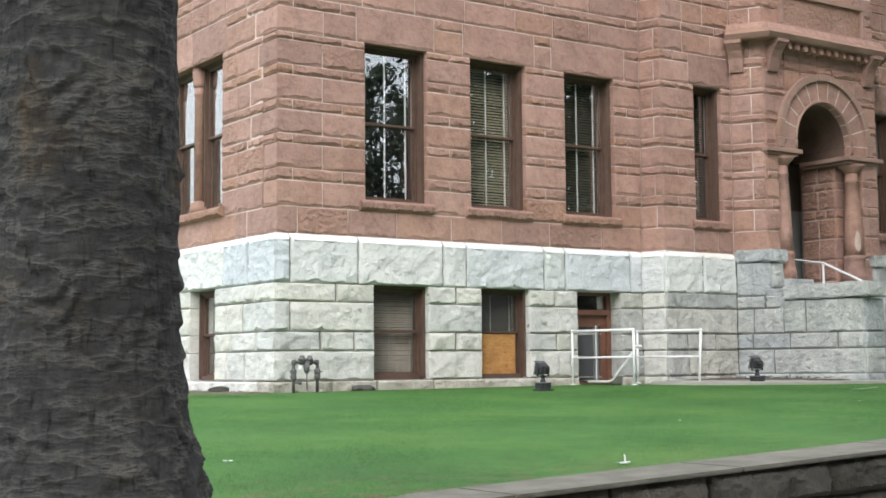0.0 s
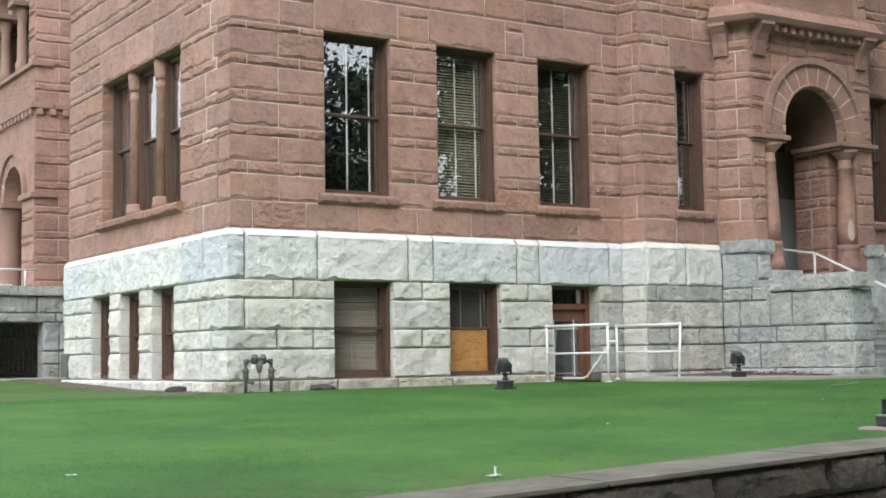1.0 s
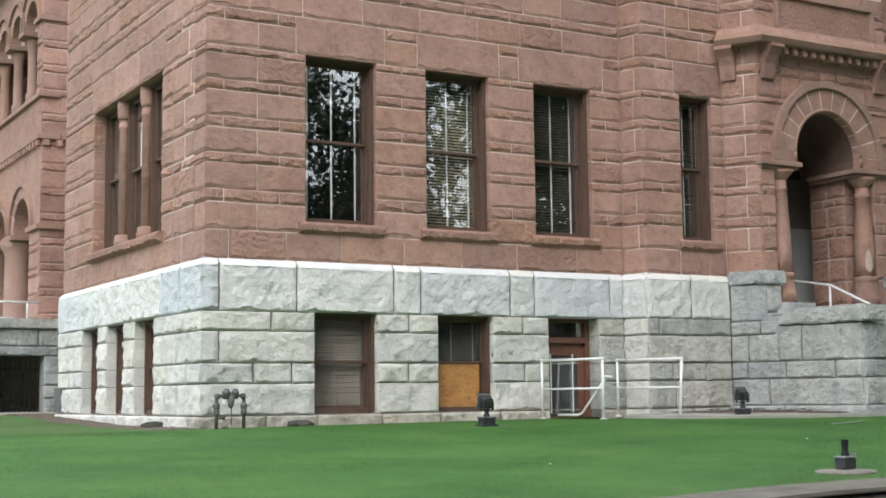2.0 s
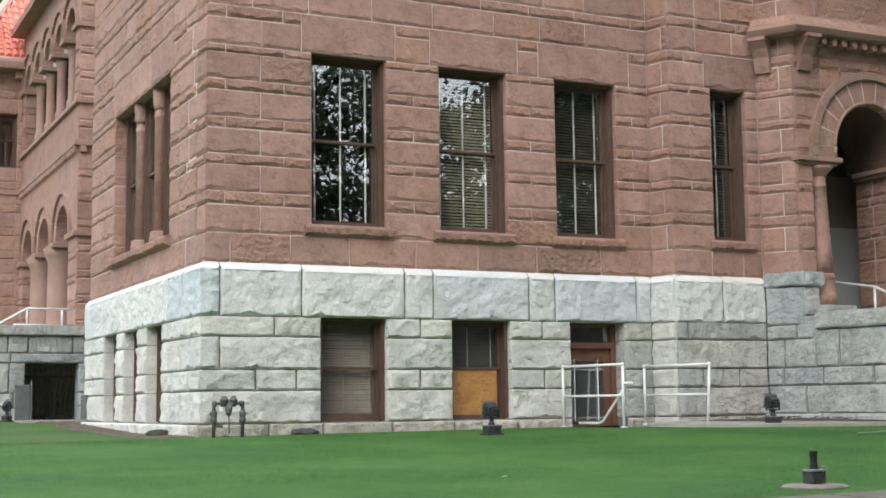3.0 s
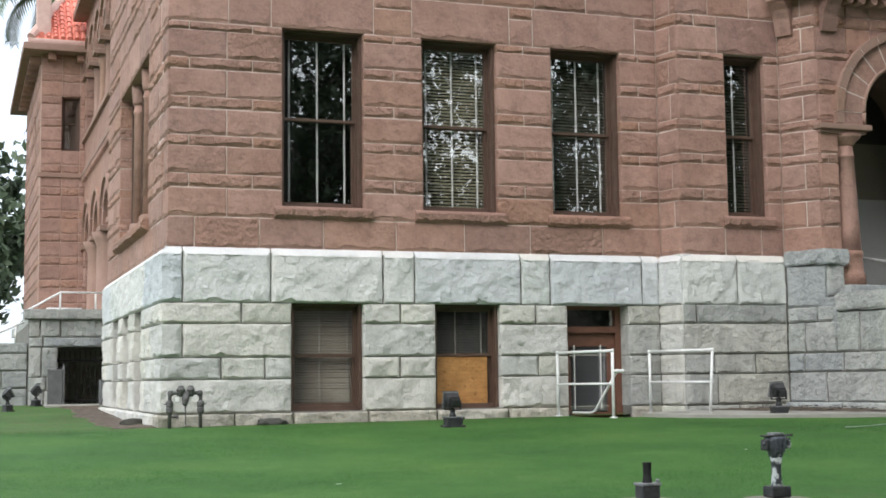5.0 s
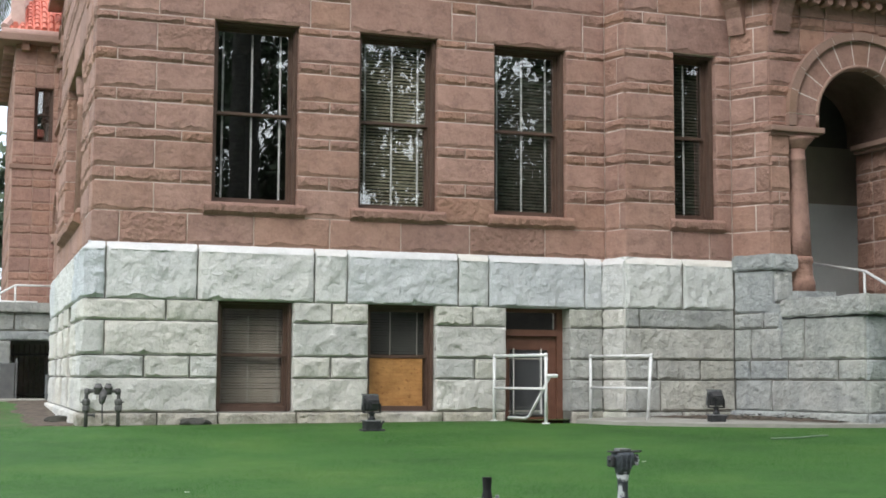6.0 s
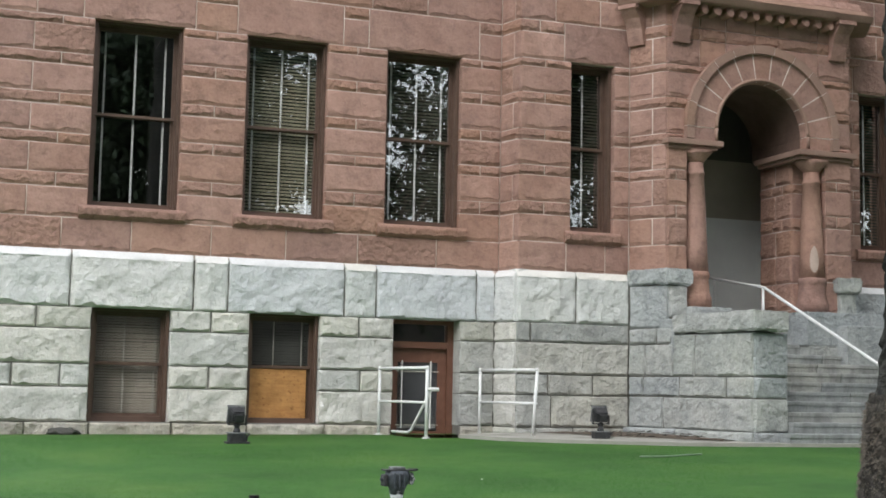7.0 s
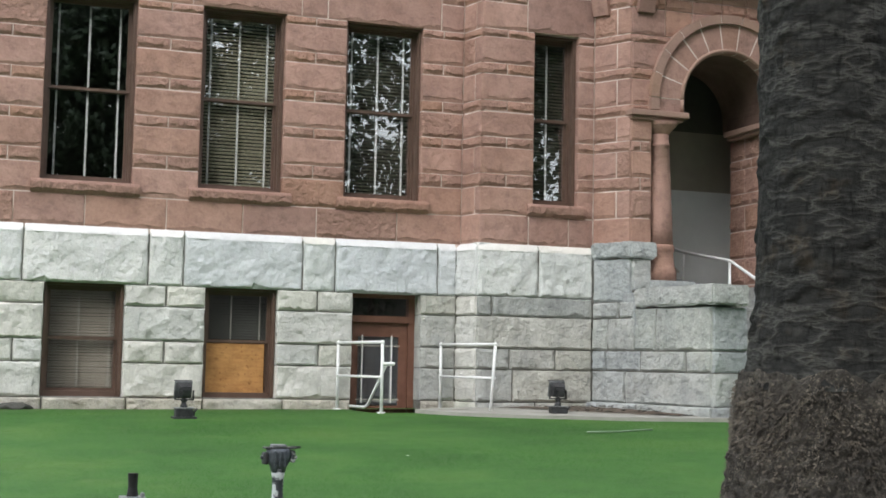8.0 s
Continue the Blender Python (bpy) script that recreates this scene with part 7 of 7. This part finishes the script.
def build_small_things():
    barrier_rail(14.46, 16.32, 14.70, 15.06, "white painted pipe guard rail and sloping handrail beside the basement door", True)
    barrier_rail(15.94, 16.32, 16.27, 15.10, "white painted pipe guard rail leaning slightly beside the basement door", False)
    flood_light(12.05, 14.12, 4, 14, "dark metal flood light on a box, aimed up at the wall", 0.82)
    flood_light(16.86, 14.40, -6, 18, "dark metal flood light on a box, in the soil bed", 0.85)
    flood_light(7.82, 26.2, -70, 30, "dark metal flood light on the side lawn", 0.78)
    flood_light(7.22, 24.0, -70, 30, "dark metal flood light on the side lawn", 0.78)
    # broken stub and tall fitting on round pads near the street wall
    for x, y in ((10.54, 6.32), (11.31, 6.02)):
        bm = lathe([(0.23, -0.1), (0.24, 0.006), (0.22, 0.02), (0.0001, 0.026)], 28)
        for v in bm.verts:
            v.co.x += 0.02 * noise.noise(v.co * 6)
            v.co.y += 0.02 * noise.noise(v.co * 6 + Vector((3, 1, 0)))
        p = part("concrete_pad", bm, PADSTONE)
        p.location = (x, y, lawn_z(x, y))
        tagged(p, "round rough concrete pad set in the lawn", "concrete pad", "round pads")
    z = lawn_z(10.54, 6.32) + 0.03
    t = thing("lamp_stub", (10.54, 6.32, z), "black cut-off lamp stub on a dark metal box", "lamp base")
    part("junction_box", boxed(-0.062, 0.062, -0.058, 0.058, 0, 0.085, 0.012), DARKMETAL, t)
    part("cover_plate", boxed(-0.07, 0.07, -0.065, 0.065, 0.083, 0.10, 0.006), LAMPGREY, t)
    part("stub", tube(bmesh.new(), [(0, 0, 0.1), (0, 0, 0.15), (0, 0, 0.23)], [0.034, 0.026, 0.03], 14), IRON, t)
    part("knob", lathe([(0.012, 0.1), (0.014, 0.12), (0.002, 0.126)], 8, 0.05, -0.045), LAMPGREY, t)
    z = lawn_z(11.31, 6.02) + 0.03
    t = thing("lamp_post", (11.31, 6.02, z), "short grey lawn lamp with a flaking post and a clamped head", "lawn lamp")
    part("junction_box", boxed(-0.07, 0.07, -0.06, 0.06, 0, 0.07, 0.012), DARKMETAL, t)
    part("post", lathe([(0.04, 0.06), (0.034, 0.10), (0.031, 0.15), (0.034, 0.22), (0.042, 0.27)], 14), FLAKING, t, smooth=True)
    bm = bmesh.new()
    rings = []
    for wx, wy, z in ((0.038, 0.036, 0.25), (0.045, 0.042, 0.28), (0.062, 0.052, 0.31), (0.068, 0.055, 0.36), (0.064, 0.052, 0.385)):
        rings.append([bm.verts.new((wx * math.copysign(abs(math.cos(a)) ** 0.6, math.cos(a)), wy * math.copysign(abs(math.sin(a)) ** 0.6, math.sin(a)), z)) for a in [k * math.tau / 20 + 0.05 for k in range(20)]])
    for a, b in zip(rings, rings[1:]):
        for k in range(20):
            bm.faces.new((a[k], a[(k + 1) % 20], b[(k + 1) % 20], b[k]))
    bm.faces.new(rings[0][::-1])
    bm.faces.new(rings[-1])
    part("clamp_body", bm, LAMPBLUE, t, "blue-grey cast clamp body", smooth=True)
    for k in range(3):
        part("rib", boxed(-0.034 + k * 0.028, -0.024 + k * 0.028, -0.062, -0.04, 0.285, 0.375, 0.003), LAMPBLUE, t)
    for s, up, mt in ((-1, 0.0, DARKMETAL), (1, 0.01, FLAKING)):
        part("ear", boxed(s * 0.078 - 0.014, s * 0.078 + 0.014, -0.04, 0.035, 0.295 + up, 0.365 + up, 0.012), mt, t)
        part("bolt", tube(bmesh.new(), [(s * 0.06, -0.01, 0.335), (s * 0.104, -0.01, 0.335)], 0.011, 8), FLAKING, t)
    part("cover_plate", boxed(-0.085, 0.098, -0.045, 0.045, 0.383, 0.393, 0.004), DARKMETAL, t)
    part("cap", boxed(-0.045, 0.035, -0.05, 0.03, 0.391, 0.408, 0.005), LAMPGREY, t, "pale weathered cap plate")
    part("lug", boxed(0.07, 0.125, -0.012, 0.012, 0.385, 0.397, 0.003), DARKMETAL, t)
    # backflow pipe at the corner
    t = thing("standpipe", (9.08, 15.88, lawn_z(9.08, 15.88)), "weathered grey backflow pipe loop with valves", "standpipe")
    part("pipe_loop", tube(bmesh.new(), [(-0.19, 0, -0.1), (-0.19, 0, 0.40), (-0.182, 0, 0.432), (-0.155, 0, 0.445), (0.0, 0, 0.45), (0.16, 0, 0.445), (0.19, 0, 0.432), (0.2, 0, 0.40), (0.2, 0, -0.1)], 0.024, 10), PIPEMETAL, t, smooth=True)
    for x in (-0.19, 0.2):
        part("union_nut", lathe([(0.034, 0.19), (0.046, 0.21), (0.046, 0.25), (0.038, 0.27), (0.048, 0.285), (0.048, 0.33), (0.034, 0.35)], 8, x, 0), PIPEMETAL, t)
        part("elbow", lathe([(0.02, 0.40), (0.036, 0.415), (0.038, 0.45), (0.03, 0.475), (0.008, 0.48)], 12, x * 0.95, 0), PIPEMETAL, t, smooth=True)
        part("bleed_screw", tube(bmesh.new(), [(x, 0, 0.30), (x - 0.07 if x < 0 else x + 0.07, -0.02, 0.31)], 0.009, 6), PIPEMETAL, t)
    for x, r in ((-0.05, 0.05), (0.075, 0.045)):
        part("check_valve", lathe([(0.7 * r, 0.40), (1.0 * r, 0.42), (1.05 * r, 0.47), (1.15 * r, 0.475), (1.15 * r, 0.50), (0.9 * r, 0.505), (0.75 * r, 0.535), (0.25 * r, 0.54)], 16, x, 0), PIPEMETAL, t, smooth=True)
    part("relief_valve", tube(bmesh.new(), [(0.02, 0, 0.44), (0.0, -0.04, 0.37), (-0.005, -0.05, 0.31), (-0.005, -0.05, 0.28)], [0.05, 0.048, 0.038, 0.016], 12), PIPEMETAL, t, smooth=True)
    part("drip_pipe", tube(bmesh.new(), [(0.0, -0.05, 0.29), (0.005, -0.05, 0.05)], 0.009, 8), PIPEMETAL, t)
    part("tag", boxed(-0.125, -0.075, -0.032, -0.028, 0.34, 0.40, 0.002), PAPER, t, "small white inspection tag")
    part("tap", tube(bmesh.new(), [(-0.19, 0, 0.15), (-0.12, -0.02, 0.15), (-0.09, -0.02, 0.15)], 0.016, 8), PIPEMETAL, t)
    part("tap_handle", boxed(-0.098, -0.085, -0.06, 0.02, 0.12, 0.18, 0.004), PIPEMETAL, t)
    # stones by the foot of the wall
    for x, y, s in ((8.72, 17.9, 0.22), (10.3, 16.28, 0.2)):
        bm = bmesh.new()
        bmesh.ops.create_icosphere(bm, subdivisions=3, radius=1)
        for v in bm.verts:
            v.co = Vector((v.co.x * s, v.co.y * s * 0.6, v.co.z * s * 0.36)) * (1 + 0.3 * noise.noise(v.co * 1.8 + Vector((x, y, 0))))
        o = part("rock", bm, ROCKS, smooth=True)
        o.location = (x, y, lawn_z(x, y) + 0.02)
        tagged(o, "low dark rock half sunk by the wall foot", "rock", "rocks by the wall")
    # scraps of paper
    for x, y, s, up in ((5.88, 5.54, 0.05, True), (3.71, 7.20, 0.035, False), (9.0, 8.2, 0.018, False), (13.2, 9.4, 0.016, False)):
        bm = bmesh.new()
        n = 5
        top = [[bm.verts.new(((i / n - 0.5) * 2 * s, (j / n - 0.5) * s, 0.02 + s * 0.25 * noise.noise(Vector((i * 0.7, j * 0.7, x))))) for i in range(n + 1)] for j in range(n + 1)]
        for j in range(n):
            for i in range(n):
                bm.faces.new((top[j][i], top[j][i + 1], top[j + 1][i + 1], top[j + 1][i]))
        if up:
            q = [bm.verts.new(p) for p in ((0.0, 0, 0.02), (0.025, 0.01, 0.02), (0.03, 0.02, 0.07), (0.012, 0.02, 0.075))]
            bm.faces.new(q)
        bmesh.ops.solidify(bm, geom=bm.faces[:], thickness=0.003)
        o = part("paper_scrap", bm, PAPER)
        o.location = (x, y, lawn_z(x, y))
        tagged(o, "crumpled white scrap of paper on the grass", "litter", "paper scraps")
    t = thing("garden_hose", (16.0, 11.75, lawn_z(16.0, 11.75)), "short length of dull green hose lying in the grass", "hose")
    pts = [(0.0, 0.0), (0.15, 0.01), (0.32, 0.03), (0.5, 0.10), (0.72, 0.22), (0.95, 0.30)]
    part("hose", tube(bmesh.new(), [(x, y, 0.009 + lawn_z(16.0 + x, 11.75 + y) - lawn_z(16.0, 11.75)) for x, y in pts], 0.008, 8), HOSE, t, smooth=True)
    # fallen leaves on the bed
    rn = random.Random(3)
    bm = bmesh.new()
    for k in range(90):
        x, y = rn.uniform(17.0, 18.3), rn.uniform(13.9, 15.4)
        if x > 18.05 + (16 - y) * 0.2:
            continue
        z = lawn_z(x, y) + 0.085
        a, l = rn.uniform(0, 6.3), rn.uniform(0.02, 0.05)
        c, s2 = math.cos(a) * l, math.sin(a) * l
        bm.faces.new([bm.verts.new(p) for p in ((x - c, y - s2, z), (x + s2 * 0.5, y - c * 0.5, z + 0.01), (x + c, y + s2, z + 0.015), (x - s2 * 0.5, y + c * 0.5, z))])
    tagged(part("fallen_leaves", bm, ROCKS), "dry brown fallen leaves on the soil bed", "leaves", kind="stuff")


build_ground()
build_shell()
build_facade()
build_bays()
build_porch()
build_stairs()
build_west()
build_wing()
build_tower()
tower_back()
build_street_wall()
build_small_things()
build_trees()
build_grass()
